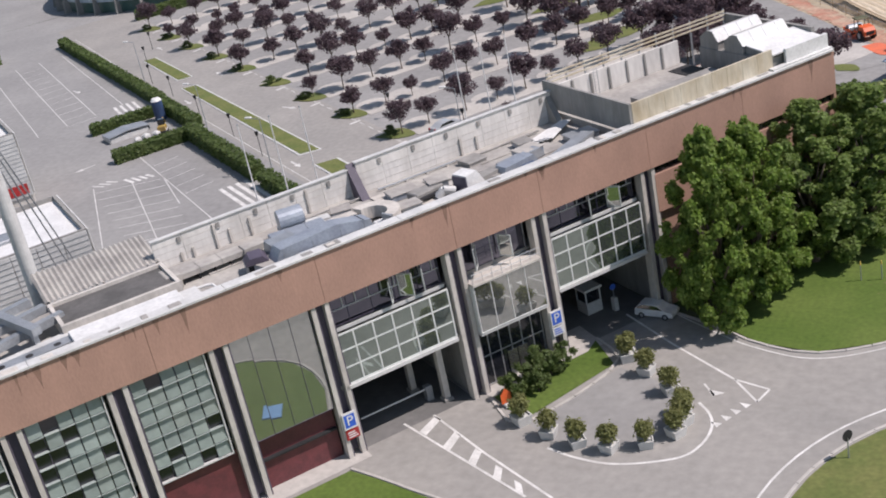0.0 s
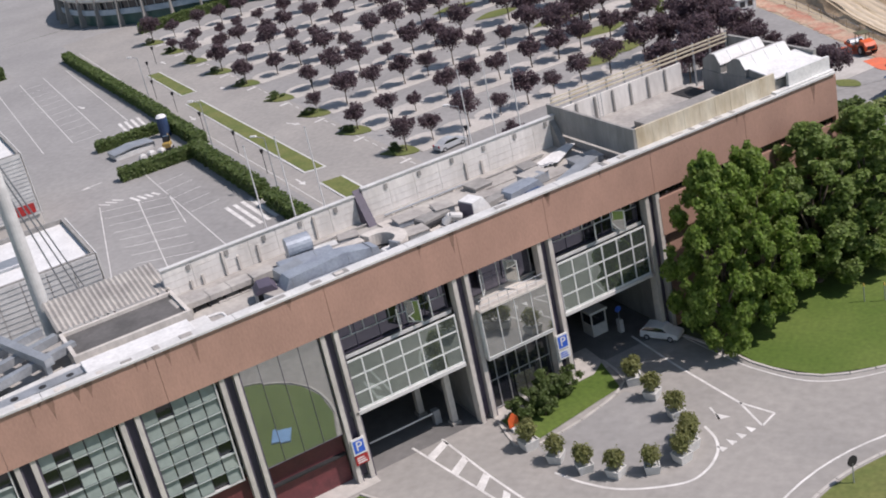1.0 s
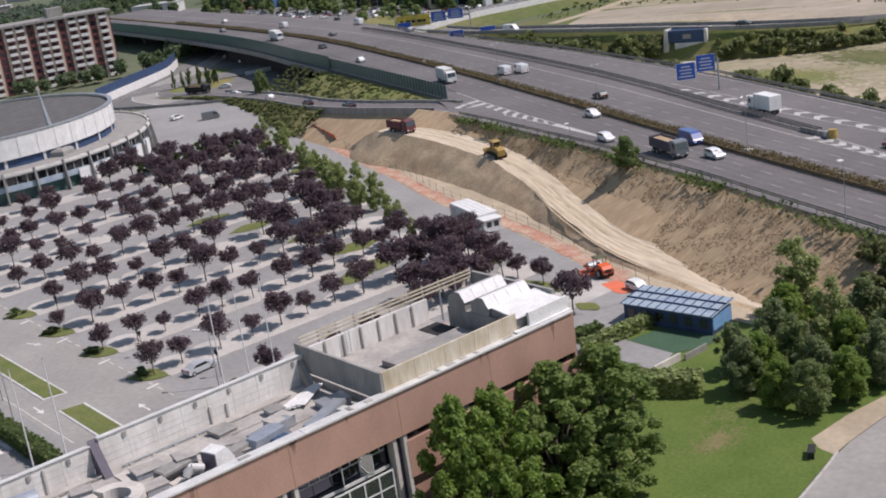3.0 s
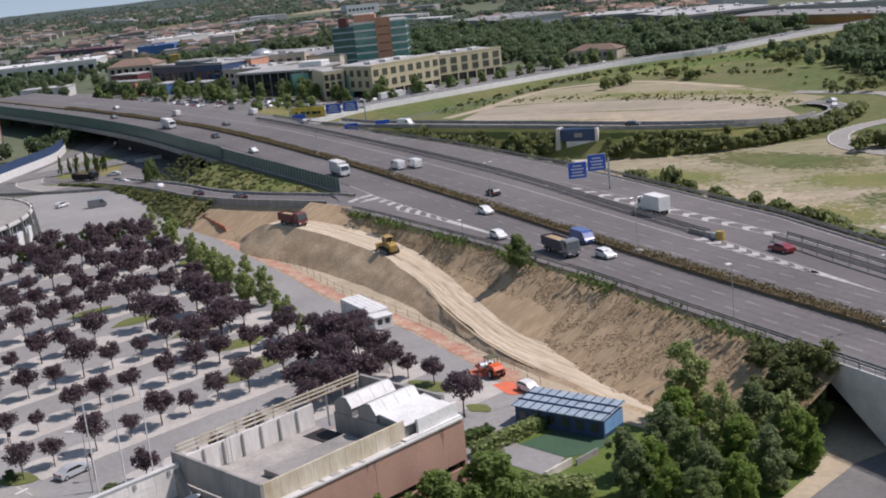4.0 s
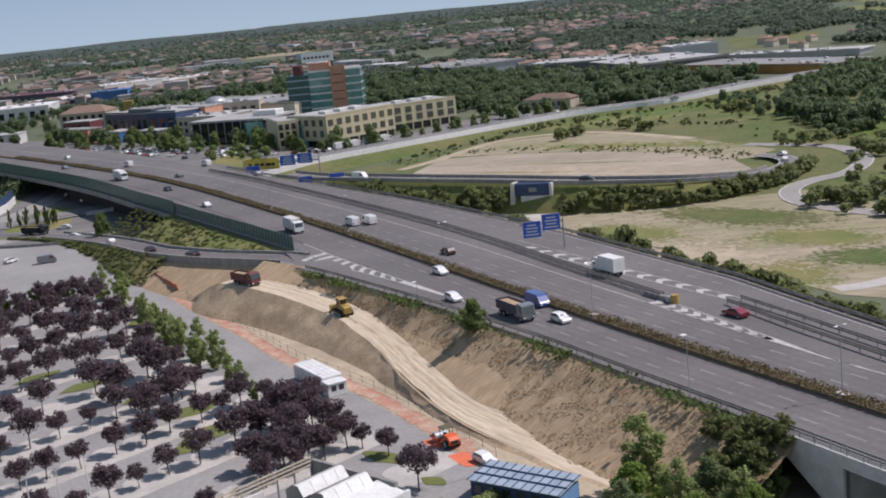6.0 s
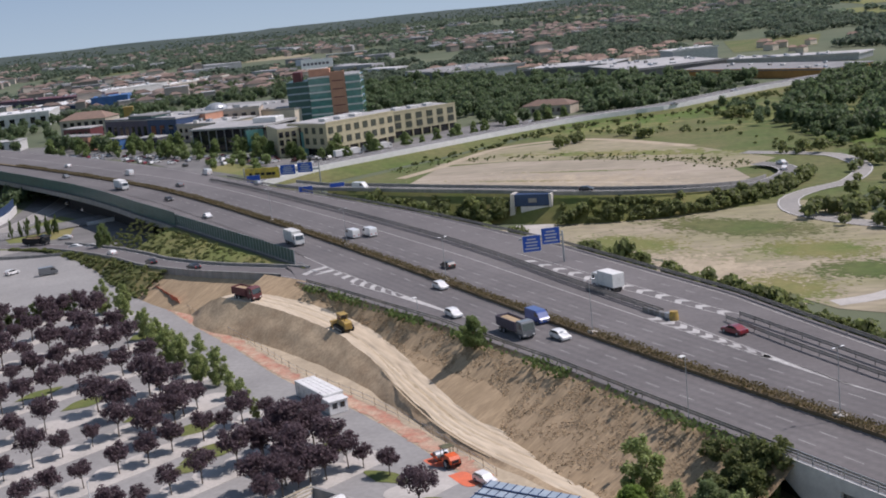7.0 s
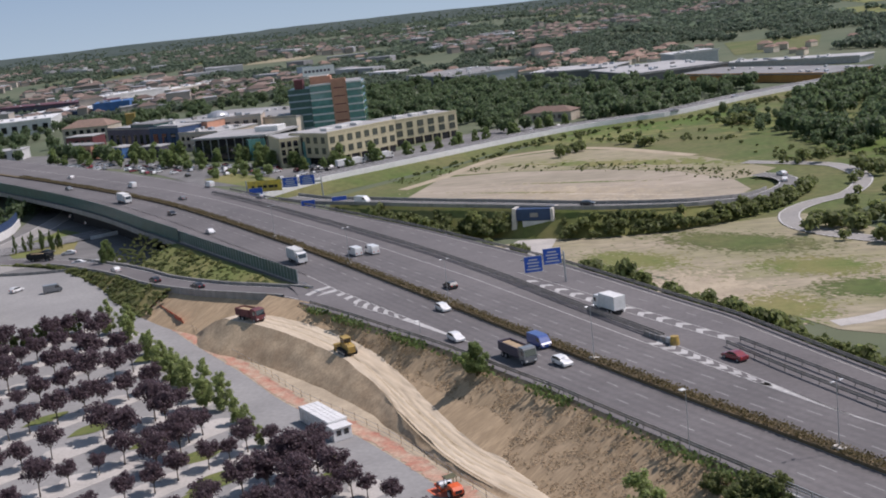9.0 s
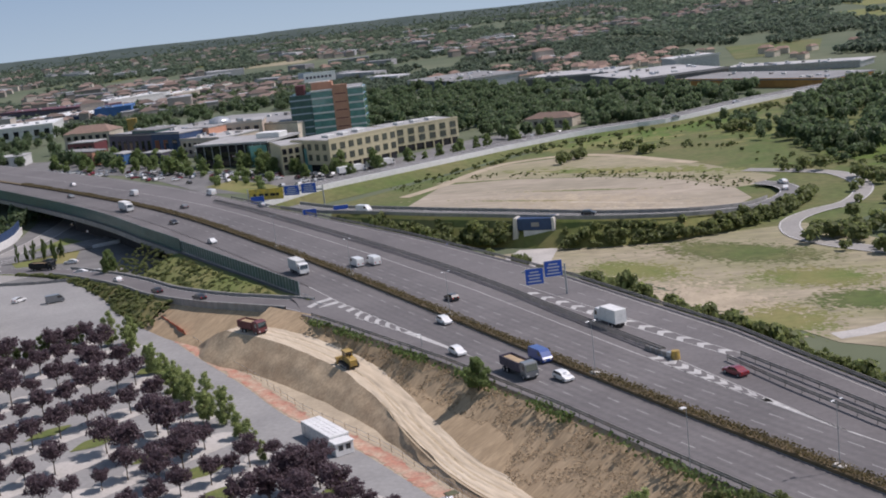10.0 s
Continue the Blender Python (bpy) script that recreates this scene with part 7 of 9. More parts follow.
for a, off, st, mat, lab in ((124.6, 5.0, "hatch", P_BLACK, "black car driving away on the motorway"), (177, 4.4, "van", P_WHITE, "white van driving away on the motorway"), (175, 8.2, "van", P_WHITE, "white van driving away on the motorway"),
                             (42.6, 14.8, "sedan", P_RED, "dark red car on the slip road"), (330, 6, "sedan", P_GREY, "grey car on the motorway"), (390, 9, "van", P_WHITE, "white van on the motorway"), (460, 8, "hatch", P_WHITE, "white car on the motorway"), (300, 24, "sedan", P_SILVER, "silver car on the slip road"), (350, 25, "van", P_WHITE, "white van on the slip road")):
    car(lab, mat, MW.stand(a, off, ZM + .01, FARW), st, "traffic")
lorry("grey tipper lorry with a high load body on the motorway", P_GREY, M_VIOLET, MW.stand(68.5, -10.0, ZM + .01, 180), "tipper", 9.0, "traffic")
lorry("white box lorry on the slip road", P_WHITE, M_WHITE, MW.stand(82.3, 17.6, ZM + .01, 0), "box", 7.4, "traffic")
lorry("white box lorry on the motorway", P_WHITE, M_WHITE_D, MW.stand(182.5, -9.2, ZM + .01, 180), "box", 8.4, "traffic")
lorry("white coach-like lorry on the motorway", P_WHITE, M_WHITE, MW.stand(350, -9, ZM + .01, 180), "box", 9.0, "traffic")
for a, lab in ((60, "dark car on the slip road"), (86, "dark car on the slip road"), (122, "white car on the slip road")):
    car(lab, P_BLACK if "dark" in lab else P_WHITE, RL.stand(a, -1.2, .04, 0), "sedan", "traffic")

# ---- building site ----
o = thing("site_cabins", "row of joined white site cabins with flat ribbed roofs", "site cabin", pose(-59.5, 196.8, 0, 0, 0, -50.6))
for k in range(4):
    x = 1.45 + 2.9 * k
    part("cabin", Geo().bevel_box(x - 1.43, x + 1.43, 0, 3.5, .14, 2.62, .03), M_WHITE, o)
    part("roof", Geo().bevel_box(x - 1.42, x + 1.42, -.12, 3.62, 2.63, 2.8, .07), M_WHITE, o)
    part("base_frame", Geo().box(x - 1.4, x + 1.4, .05, 3.45, 0, .13), M_BLACK, o)
    part("corner_post", Geo().box(x - 1.46, x - 1.36, -.04, -.004, .14, 2.62), M_STEEL, o)
    for y in (.9, 1.75, 2.6):
        part("roof_rib", Geo().box(x - 1.35, x + 1.35, y - .03, y + .03, 2.8, 2.84), M_WHITE_D, o)
    for dx in (-.7, 0, .7):
        part("wall_rib", Geo().box(x + dx - .025, x + dx + .025, -.03, -.002, .2, 2.55), M_WHITE_D, o)
for x in (3.1, 6.6):
    part("shutter", Geo().bevel_box(x - .38, x + .38, -.09, -.032, 1.15, 2.0, .02), M_WHITE, o, "white window shutter")
for x in (1.4, 9.9):
    part("door", Geo().box(x - .42, x + .42, -.06, -.032, .16, 2.15), M_ALU, o)
part("end_rib", Geo().box(11.61, 11.64, .2, 3.3, 2.3, 2.45), M_STEEL, o)
o = thing("gate_cabin", "small white gate cabin with windows, against the site cabins", "site cabin", pose(-59.5, 196.8, 0, 0, 0, -50.6) @ pose(11.75, -.35, 0))
part("cabin", Geo().bevel_box(0, 2.5, 0, 3.3, .1, 2.25, .03), M_WHITE, o)
part("roof", Geo().bevel_box(-.05, 2.75, -.15, 3.45, 2.26, 2.42, .05), M_WHITE, o)
part("base_frame", Geo().box(.05, 2.45, .05, 3.25, 0, .1), M_BLACK, o)
for y in (.55, 1.9):
    w = part("window", Geo().box(2.505, 2.53, y, y + .85, 1.0, 1.9), M_GLASS_D, o)
    part("window_frame", Geo().box(2.5, 2.52, y - .07, y + .92, .93, 1.97), M_WHITE_D, w)
w = part("window", Geo().box(.8, 1.7, -.03, -.005, 1.0, 1.85), M_GLASS_D, o)
part("door", Geo().box(1.78, 2.4, -.04, -.004, .12, 2.05), M_WHITE_D, o)


def roller(label, m):
    """A soil roller: steel drum in its frame, open cab on roll bars, engine hood over two wheels."""
    ob = thing("soil_roller", label, "road roller", m)
    part("drum", Geo().tube((1.9, -1.05, .78), (1.9, 1.05, .78), .78, .78, 22), M_STEEL, ob)
    for y in (-1.2, 1.2):
        part("drum_frame", Geo().box(.2, 2.8, y - .09, y + .09, .65, 1.0), M_ORANGE, ob)
    part("front_beam", Geo().box(2.72, 2.95, -1.28, 1.28, .6, 1.05), M_ORANGE, ob)
    part("pivot", Geo().box(-.4, .95, -.45, .45, .55, 1.1), M_BLACK, ob)
    part("hood", Geo().profile([(-3.1, .8), (-3.15, 1.5), (-2.7, 1.95), (-1.2, 2.05), (-1.1, .8)], -.85, .85), M_ORANGE, ob)
    part("deck", Geo().box(-1.1, .2, -.95, .95, .85, 1.15), M_ORANGE, ob)
    part("grille", Geo().box(-3.2, -3.16, -.6, .6, .95, 1.45), M_BLACK, ob)
    for x in (-1.05, .1):
        for y in (-.8, .8):
            part("roll_bar", Geo().tube((x, y, 1.1), (x, y, 2.85), .06, n=6), M_OLIVED, ob)
    part("canopy", Geo().bevel_box(-1.25, .35, -.98, .98, 2.85, 3.0, .05), M_OLIVED, ob, "olive canopy")
    part("seat", Geo().bevel_box(-.9, -.3, -.3, .3, 1.15, 1.75, .1), M_BLACK, ob)
    part("console", Geo().bevel_box(-.1, .12, -.25, .25, 1.15, 1.9, .05), M_BLACK, ob)
    for y in (-.95, .95):
        q = part("wheel", WHEEL, None, ob)
        q.matrix_basis = pose(-2.0, y, .72) @ Matrix.Diagonal((2.25, 2.2, 2.25, 1))
        part("rim", RIM, None, q)
    return ob


M_OLIVED = material("olive_steel", (0.12, 0.12, 0.06), (0.09, 0.085, 0.05), 0.6, 1, 5, 0.1)
roller("orange soil roller with an olive canopy on the site", pose(-28.3, 163.0, 0.08, 0, 0, 125) @ Matrix.Scale(.92, 4))
g = Geo()
bl = random.Random(3)
land("red_dirt_patch", curve2([(-32, 164.5), (-30, 162), (-28, 162), (-28.5, 163.8), (-30.5, 165.4), (-32, 164.5)], 6)[:-1], M_NET, "bright orange netting lying on the ground", "netting", .07)
d = thing("bulldozer", "dirty yellow tracked loader with a raised cab on the haul road", "bulldozer", pose(-56.2, 221.0, 4.7, 0, -4, 128))
for y in (-1.05, 1.05):
    q = part("track", Geo().profile([(-2.0, .35), (-1.7, .02), (1.5, .02), (1.9, .4), (1.8, .85), (1.4, 1.05), (-1.6, 1.05), (-2.0, .75)], y - .28, y + .28), M_BLACK, d)
    for x in (-1.5, -.75, 0, .75, 1.4):
        part("roller", Geo().tube((x, y - .3, .42), (x, y + .3, .42), .26, n=10), M_STEEL, q)
    for x in np.arange(-1.6, 1.5, .45):
        part("track_pad", Geo().box(x, x + .3, y - .3, y + .3, 1.05, 1.1), M_BLACK, q)
part("engine", Geo().profile([(-2.4, .7), (-2.5, 1.9), (-1.9, 2.15), (-.5, 2.15), (-.5, .7)], -.75, .75), M_YELLOW, d)
part("frame", Geo().profile([(-.5, .7), (-.5, 1.7), (1.4, 1.45), (1.8, .8)], -.7, .7), M_YELLOW, d)
q = part("cab", Geo().profile([(-.6, 1.7), (-.55, 2.1), (1.0, 2.1), (1.15, 1.6)], -.75, .75), M_YELLOW, d)
for x in (-.5, .9):
    for y in (-.7, .7):
        part("cab_post", Geo().box(x - .06, x + .06, y - .06, y + .06, 2.1, 3.1), M_YELLOW, q)
part("cab_glass", Geo().box(-.45, .85, -.66, .66, 2.11, 3.05), M_GLASS_D, q)
part("cab_roof", Geo().bevel_box(-.75, 1.15, -.85, .85, 3.1, 3.25, .06), M_YELLOW, q)
part("exhaust", Geo().tube((-1.5, .3, 2.1), (-1.5, .3, 2.9), .07, n=8), M_BLACK, d)
part("bucket", Geo().profile([(2.6, .1), (2.35, .7), (2.5, 1.35), (3.3, 1.3), (2.75, .9), (2.8, .3), (3.6, .1)], -1.4, 1.4), M_YELLOW, d)
for y in (-.85, .85):
    part("arm", Geo().profile([(.7, 1.5), (1.0, 1.85), (2.0, 1.5), (2.6, .8), (2.4, .6), (1.7, 1.2)], y - .1, y + .1), M_YELLOW, d)
    part("ram", Geo().tube((.6, y * .8, 1.2), (2.0, y * .8, 1.3), .07, n=8), M_STEEL, d)
lorry("maroon tipper lorry standing on top of the haul road", M_MAROON, M_MAROON, pose(-83.5, 247.4, 5.62, 0, 0, -38), "tipper", 7.8)
car("white car parked on the building site", P_WHITE, pose(-22.0, 155.6, 0.06, 0, 0, -48) @ Matrix.Scale(.92, 4), "hatch")
land("orange_ground_net", curve2([(-27.5, 158.5), (-24.5, 154.5), (-22.8, 155.5), (-25.2, 159.6), (-27.5, 158.5)], 5)[:-1], M_NET, "orange netting on the ground beside a car", "netting", .08)
# strip of red earth along the site, and its fence
RS = Line([(-131, 300, 0), (-124.7, 290, 0), (-102, 258, 0), (-79.6, 229.5, 0), (-64.4, 208.8, 0), (-47.5, 190.5, 0), (-36, 176, 0), (-26, 162, 0), (-20, 153, 0)])
g = Geo()
RS.ribbon(g, 4, RS.len, lambda a: -1.5 - .9 * noise.noise(Vector((a * .2, 0, 0))) - .9 * noise.noise(Vector((a * 1.1, 3, 0))), lambda a: 1.3 + .8 * noise.noise(Vector((a * .23, 5, 0))) + .9 * noise.noise(Vector((a * 1.2, 8, 0))), .07, .5)
setting("red_earth_strip", g, M_RED, "strip of reddish crushed earth beside the site fence", "ground")
g = Geo()
RS.ribbon(g, 2, RS.len, lambda a: 1.6, lambda a: 11.5, .035, 3)
setting("service_road", g, M_ASPH_L, "pale grey service road along the car park's edge", "road")
o = thing("site_fence", "low wire fence with orange netting along the site", "fence")
me = mesh_of("post", Geo().tube((0, 0, 0), (0, 0, 1.5), .04, n=6), M_BRUSH)
for i in range(44):
    a = 10 + (RS.len - 14) * i / 43
    part("post", me, None, o).matrix_basis = RS.stand(a, -1.9, .05)
for z in (.4, 1.2):
    g = Geo()
    RS.wall(g, 10, RS.len - 4, -1.9, .03, .05 + z, .1 + z, 4)
    part("wire", g, M_STEEL, o)
o = thing("safety_net", "sagging orange safety net on posts", "safety net", None)
n = 16
p0, p1 = Vector((-128, 294, 0)), Vector((-107, 266, 0))
g = Geo()
top, bot = [], []
for i in range(n + 1):
    q = p0.lerp(p1, i / n)
    top.append((q.x, q.y, 2.7 - .3 * abs(math.sin(i * 1.6)))), bot.append((q.x + .7 + .5 * math.sin(i * 2.1), q.y - .5, .1))
g.strip(top, bot)
g.strip([(x + .05, y + .05, z) for x, y, z in bot], [(x + .05, y + .05, z) for x, y, z in top])
part("net", g, M_NET, o)
for i in range(0, n + 1, 4):
    q = p0.lerp(p1, i / n)
    part("post", Geo().tube((q.x, q.y, 0), (q.x, q.y, 2.3), .05, n=6), M_BRUSH, o)
# scrub along the top of the bank, and tufts of dry grass over it
g = Geo()
for i in range(34000):
    a = BR0 + 142 * bl.random()
    t = bl.random() ** 1.15
    q = MW.at(a, near_edge(a) * (1 - t) + foot(a) * t - .2, ZM * (1 - t) ** 1.15 - .05)
    dense = noise.noise(q * .3) + .5 * noise.noise(q * 1.1) > -.1
    if not dense:
        continue
    s = bl.uniform(.06, .2)
    v = Vector((bl.gauss(0, .7), bl.gauss(0, .7), 1)).to_track_quat("Z", "Y")
    h = bl.uniform(.05, .16)
    e = v @ Vector((s, 0, 0))
    g.add([q - e, q + e, q + e * .3 + v @ Vector((0, 0, h)), q - e * .4 + v @ Vector((0, 0, h * .8))], [(0, 1, 2, 3)])
setting("dry_tufts", g, M_BRUSH, "dry grass tufts scattered over the earth bank", "dry grass", kind="stuff")
g = Geo()
for i in range(2600):
    a = BR0 + 138 * bl.random()
    if noise.noise(Vector((a * .09, 7, 0))) < .0 and bl.random() < .85:
        continue
    q = MW.at(a, near_edge(a) - bl.uniform(.1, 2.2), ZM - bl.uniform(0, .9))
    s = bl.uniform(.15, .4)
    v = Vector((bl.gauss(0, 1), bl.gauss(0, 1), bl.gauss(0, .6) + .6)).to_track_quat("Z", "Y")
    q.z += bl.random() * .8
    g.add([q - v @ Vector((s, 0, 0)), q - v @ Vector((0, s, 0)), q + v @ Vector((s, 0, 0)), q + v @ Vector((0, s, 0))], [(0, 1, 2, 3)])
setting("bank_shrubs", g, M_HEDGE, "green weeds along the top of the bank", "shrubs", kind="stuff")
tree("bank_tree", DARKG[0], "single round dark tree at the top of the bank", MW.stand(69.5, -17.6, ZM - 1.2) @ Matrix.Diagonal((.6, .6, .6, 1)))

# ---- sports ground by the lawn ----
land("hard_court", [(75, 11.2), (80, 12.5), (80.2, 20.2), (75.2, 20.4)], M_ASPH_L, "grey hard court beside the green one", "court", .08, LOC)
land("green_court", [(80.05, 12.5), (82.9, 10.7), (87.0, 10.5), (86.6, 18.6), (80.25, 19.9)], M_COURT, "dark green sports court", "court", .085, LOC)
o = thing("court_wall", "low pale wall along the courts", "wall", LOC)
part("wall", Geo().box(74.4, 79.0, 10.5, 10.8, 0, .9), M_CONC, o)
part("panel", Geo().box(79.05, 83, 9.9, 10.1, 0, .8), M_CONC_G, o)
o = thing("blue_pavilion", "low navy pavilion with a pale blue ribbed roof", "pavilion", at(88.2, 18.6, 0, -83))
part("wall", Geo().box(-6.4, 6.4, -2.3, 2.3, 0, 2.5), M_BLUE_D, o)
part("roof", Geo().add([(-6.7, -2.7, 2.5), (6.7, -2.7, 2.5), (6.7, 2.7, 3.1), (-6.7, 2.7, 3.1), (-6.7, -2.7, 2.6), (6.7, -2.7, 2.6), (6.7, 2.7, 3.2), (-6.7, 2.7, 3.2)],
                      [(3, 2, 1, 0), (4, 5, 6, 7), (0, 1, 5, 4), (1, 2, 6, 5), (2, 3, 7, 6), (3, 0, 4, 7)]), M_BLUE_R, o, "pale blue glazed roof")
for k in range(11):
    x = -6.5 + 1.3 * k
    part("roof_rib", Geo().box(x - .05, x + .05, -2.72, 2.72, -.05, .06), M_BLUE_D, o).matrix_basis = pose(0, 0, 2.92, 6.3, 0, 0)
for y in (-.9, .9):
    part("roof_bar", Geo().box(-6.7, 6.7, y - .08, y + .08, 0, .14), M_BLUE_D, o).matrix_basis = pose(0, 0, 2.93 + y * .11, 0, 0, 0)
for k in range(6):
    part("window", Geo().box(-5.8 + 2.1 * k, -4.8 + 2.1 * k, -2.36, -2.31, .8, 1.9), M_GLASS_D, o)
part("gable_panel", Geo().box(6.41, 6.48, -2.1, 2.1, .6, 2.4), M_BLUE_L, o, "bright blue end")
hr = random.Random(15)
hedge("hedge", -7, 7, -.7, .7, 1.7, at(81.5, 21.2, 0, -6), "pale green hedge beside the courts", M_LEAF_L, hr, 12, .28, "court hedges")
hedge("hedge", -3, 3, -.8, .8, 1.5, at(77.5, 25.3, 0, -20), "dark green hedge by the path", M_HEDGE, hr, 12, .28, "court hedges")
hedge("hedge", -6.4, 5, -1.4, 1.4, 2.4, at(70.5, 7.2, 0, -58), "thick pale green hedge below the courts", M_LEAF_L, hr, 12, .3, "court hedges")
for s, d, i, k in ((77.5, -1.5, 0, .95), (84, 1.0, 1, 1.0), (80, -7.0, 1, .85), (90, 3.5, 0, 1.05), (87, -6.5, 0, .95), (95, -3.5, 1, 1.0), (101, -7, 0, .9), (74.5, -6.5, 0, .8), (75.5, -1.0, 1, .85), (74.6, -9.6, 1, .8), (79, -11.2, 0, .9), (85, -11.6, 1, .95), (91.5, -11, 0, 1.0), (82.5, -3.2, 0, .9), (79.5, 3.2, 1, .8)):
    tree("broadleaf_tree", (MIDG if s in (77.5, 84, 90, 95, 75.5, 79, 91.5, 79.5, 80, 87, 85, 74.5) else DARKG)[i], "dark green broadleaf tree at the end of the lawn", at(s, d, 0, 50 * s) @ Matrix.Scale(.74 * k, 4), "lawn trees")
for s, d, i, k in ((97, 6.8, 1, 1.25), (89, -3.0, 2, 1.0), (92.5, -9, 0, 1.1)):
    tree("slender_tree", LIME[i], "pale green slender tree below the bank", at(s, d, 0, 30) @ Matrix.Diagonal((1.2 * k, 1.2 * k, 1.1 * k, 1)), "lawn trees")
BUSH_O = [tree_meshes("bush", random.Random(75 + i), 3.0 + .5 * i, 0.2, 1.9, M_SCRUB, 1500, 0.17, 5, 0.6, 0.08) for i in range(3)]
for i in range(46):
    a, f = BR0 + 1 + hr.uniform(0, 12) * hr.uniform(.4, 1), near_edge(0) - hr.uniform(1, 13)
    t = (near_edge(a) - f) / (near_edge(a) - foot(a))
    q = MW.at(a, f, ZM * max(0, 1 - t) ** 1.15 - .3)
    tree("bank_bush", BUSH_O[i % 3], "dense olive green bush on the bank by the bridge", pose(q.x, q.y, q.z, 0, 0, 50 * i) @ Matrix.Scale(hr.uniform(.8, 1.2), 4), "bank bushes", "shrub")
o = thing("bench", "dark wooden picnic bench on the lawn's edge", "bench", at(67.5, -14.6, .03, 30))
part("seat", Geo().box(-.9, .9, -.35, .35, .7, .78), M_DARK, o)
for x in (-.7, .7):
    part("leg", Geo().box(x - .05, x + .05, -.3, .3, 0, .7), M_DARK, o)
for s, d in ((45.2, -8.9), (46.4, -10.1)):
    o = thing("marker_post", "thin post with a yellow top on the lawn", "post", at(s, d, .03), "lawn posts")
    part("shaft", Geo().tube((0, 0, 0), (0, 0, 1.5), .05, n=6), M_STEEL, o)
    part("cap", Geo().tube((0, 0, 1.5), (0, 0, 1.8), .09, .05, 8), M_YLINE, o)

lamp_post(at(38.1, -25.5, 0, 35), 4.5, .7, label="double-headed dark lamp by the lawn road", heads=2)


# ---- beyond the motorway ----
def road(name, pts, w, mat, label, z=.05, line=True, cat="road"):
    ln = Line(pts)
    g = Geo()
    ln.ribbon(g, 0, ln.len, -w / 2, w / 2, z, 5)
    setting(name, g, mat, label, cat)
    if line:
        g = Geo()
        for off in (-w / 2 + .35, w / 2 - .35):
            ln.ribbon(g, 0, ln.len, off - .12, off + .12, z + .03, 6)
        setting(name + "_lines", g, M_LINE, "white edge lines of the " + cat, "road marking", kind="stuff")
    return ln


# slip road on a bush-covered bank, looping round the sandy oval
LOOP = [(-118, 402, 8.02), (-103, 388, 8), (-87.5, 379.5, 8), (-72, 370.5, 8), (-58.2, 362.5, 8), (-42.7, 355.4, 7.8), (-28.9, 349.2, 7.5), (-10.9, 342.5, 7), (10.9, 344.3, 5.5), (25.4, 352.2, 4), (34, 360.2, 3), (42, 374.8, 2), (46.7, 389, 1.5),
        (45.3, 404, 1), (39, 413, .8), (28, 428, .8), (4, 452, .9), (-24, 470, 1), (-52, 484, 1), (-80, 486, 1), (-94, 468, 1)]
OVAL = Line(LOOP)
LP = road("loop_slip_road", LOOP[:15], 6.6, M_ASPH, "dark asphalt slip road looping on a low bank", .08)
g = Geo()
LP.ribbon(g, 28, 215, lambda a: 3.3, lambda a: 3.4 + .75 * LP.mid(a).z + .5, .05, 5, zr=-5.0)
nb_ = len(g.v) // 2
g.v = g.v[:nb_] + [(x, y, 0.0) for x, y, z in g.v[nb_:]]
setting("slip_road_bank", g, M_ROUGH, "overgrown bank of the slip road", "earth bank")
g = Geo()
for off in (-3.9, 3.9):
    LP.wall(g, 0, 190, off, .25, -.1, 1.0, 5)
tagged(setting("slip_road_rails", g, M_CONC_G, "grey guardrails along the looping slip road", "guardrail", kind="stuff"))
o = thing("culvert", "tall concrete underpass portal with a blue lintel and pale board", "underpass", pose(-29.0, 344.4, 0, 0, 0, -14))
part("wing", Geo().profile([(-7.0, 0), (-6.2, 8.2), (-5.2, 8.2), (-5.2, 0)], -2.5, 3), M_CONC, o)
part("wing", Geo().profile([(5.2, 0), (5.2, 8.0), (5.9, 8.0), (6.4, 0)], -2.5, 3), M_CONC, o)
part("lintel", Geo().box(-5.2, 5.2, -2.2, 3, 4.6, 7.9), M_BLUE_D, o, "dark blue lintel")
# Near-black panel stands in for the unlit passage.
part("opening", Geo().box(-5.2, 5.2, 2.2, 3, 0, 4.6), M_DARK, o)
part("pale_board", Geo().box(-3.4, 5.0, -2.32, -2.22, 1.5, 4.5), M_WHITE_D, o, "pale board")
part("small_sign", Geo().box(-1.0, 1.4, -2.3, -2.21, 5.6, 6.8), M_CONC_G, o)
land("track", [(-34, 338), (-23, 337), (-24, 322), (-33, 306), (-42, 312)], M_PAVER, "pale gravel track out of the underpass", "road", .04)
R2P = [(-330, 300, 0), (-250, 360, 0), (-190, 408, .5), (-152, 442, 3), (-132, 468, 4.6), (-112, 493, 4.4), (-89, 521, 4), (-65, 556, 3), (-33, 589, 2.6), (-5, 604, 2.6), (16, 613, 2.8), (62, 662, 3), (150, 745, 2), (330, 920, 0), (700, 1250, 0)]
R2 = Line(R2P)
g = Geo()
R2.ribbon(g, 0, R2.len, -8, 8, .1, 6)
setting("second_highway", g, M_ASPH, "grey asphalt highway running into the distance", "road")
g = Geo()
for off in (-7.4, -3.9, -.7, .7, 3.9, 7.4):
    R2.ribbon(g, 0, R2.len, off - .12, off + .12, .14, 8)
setting("second_highway_lines", g, M_LINE, "white lines of the far highway", "road marking", kind="stuff")
g = Geo()
R2.wall(g, 170, 760, 8.4, .5, -1.5, .8, 6)
setting("highway_wall", g, M_WHITE, "pale concrete wall along the far highway", "retaining wall")
g = Geo()
R2.ribbon(g, 170, R2.len - 300, 8.6, 19, -1.3, 6, zr=-4.6)
setting("highway_bank", g, M_MEADOW, "grassy bank of the far highway", "earth bank")
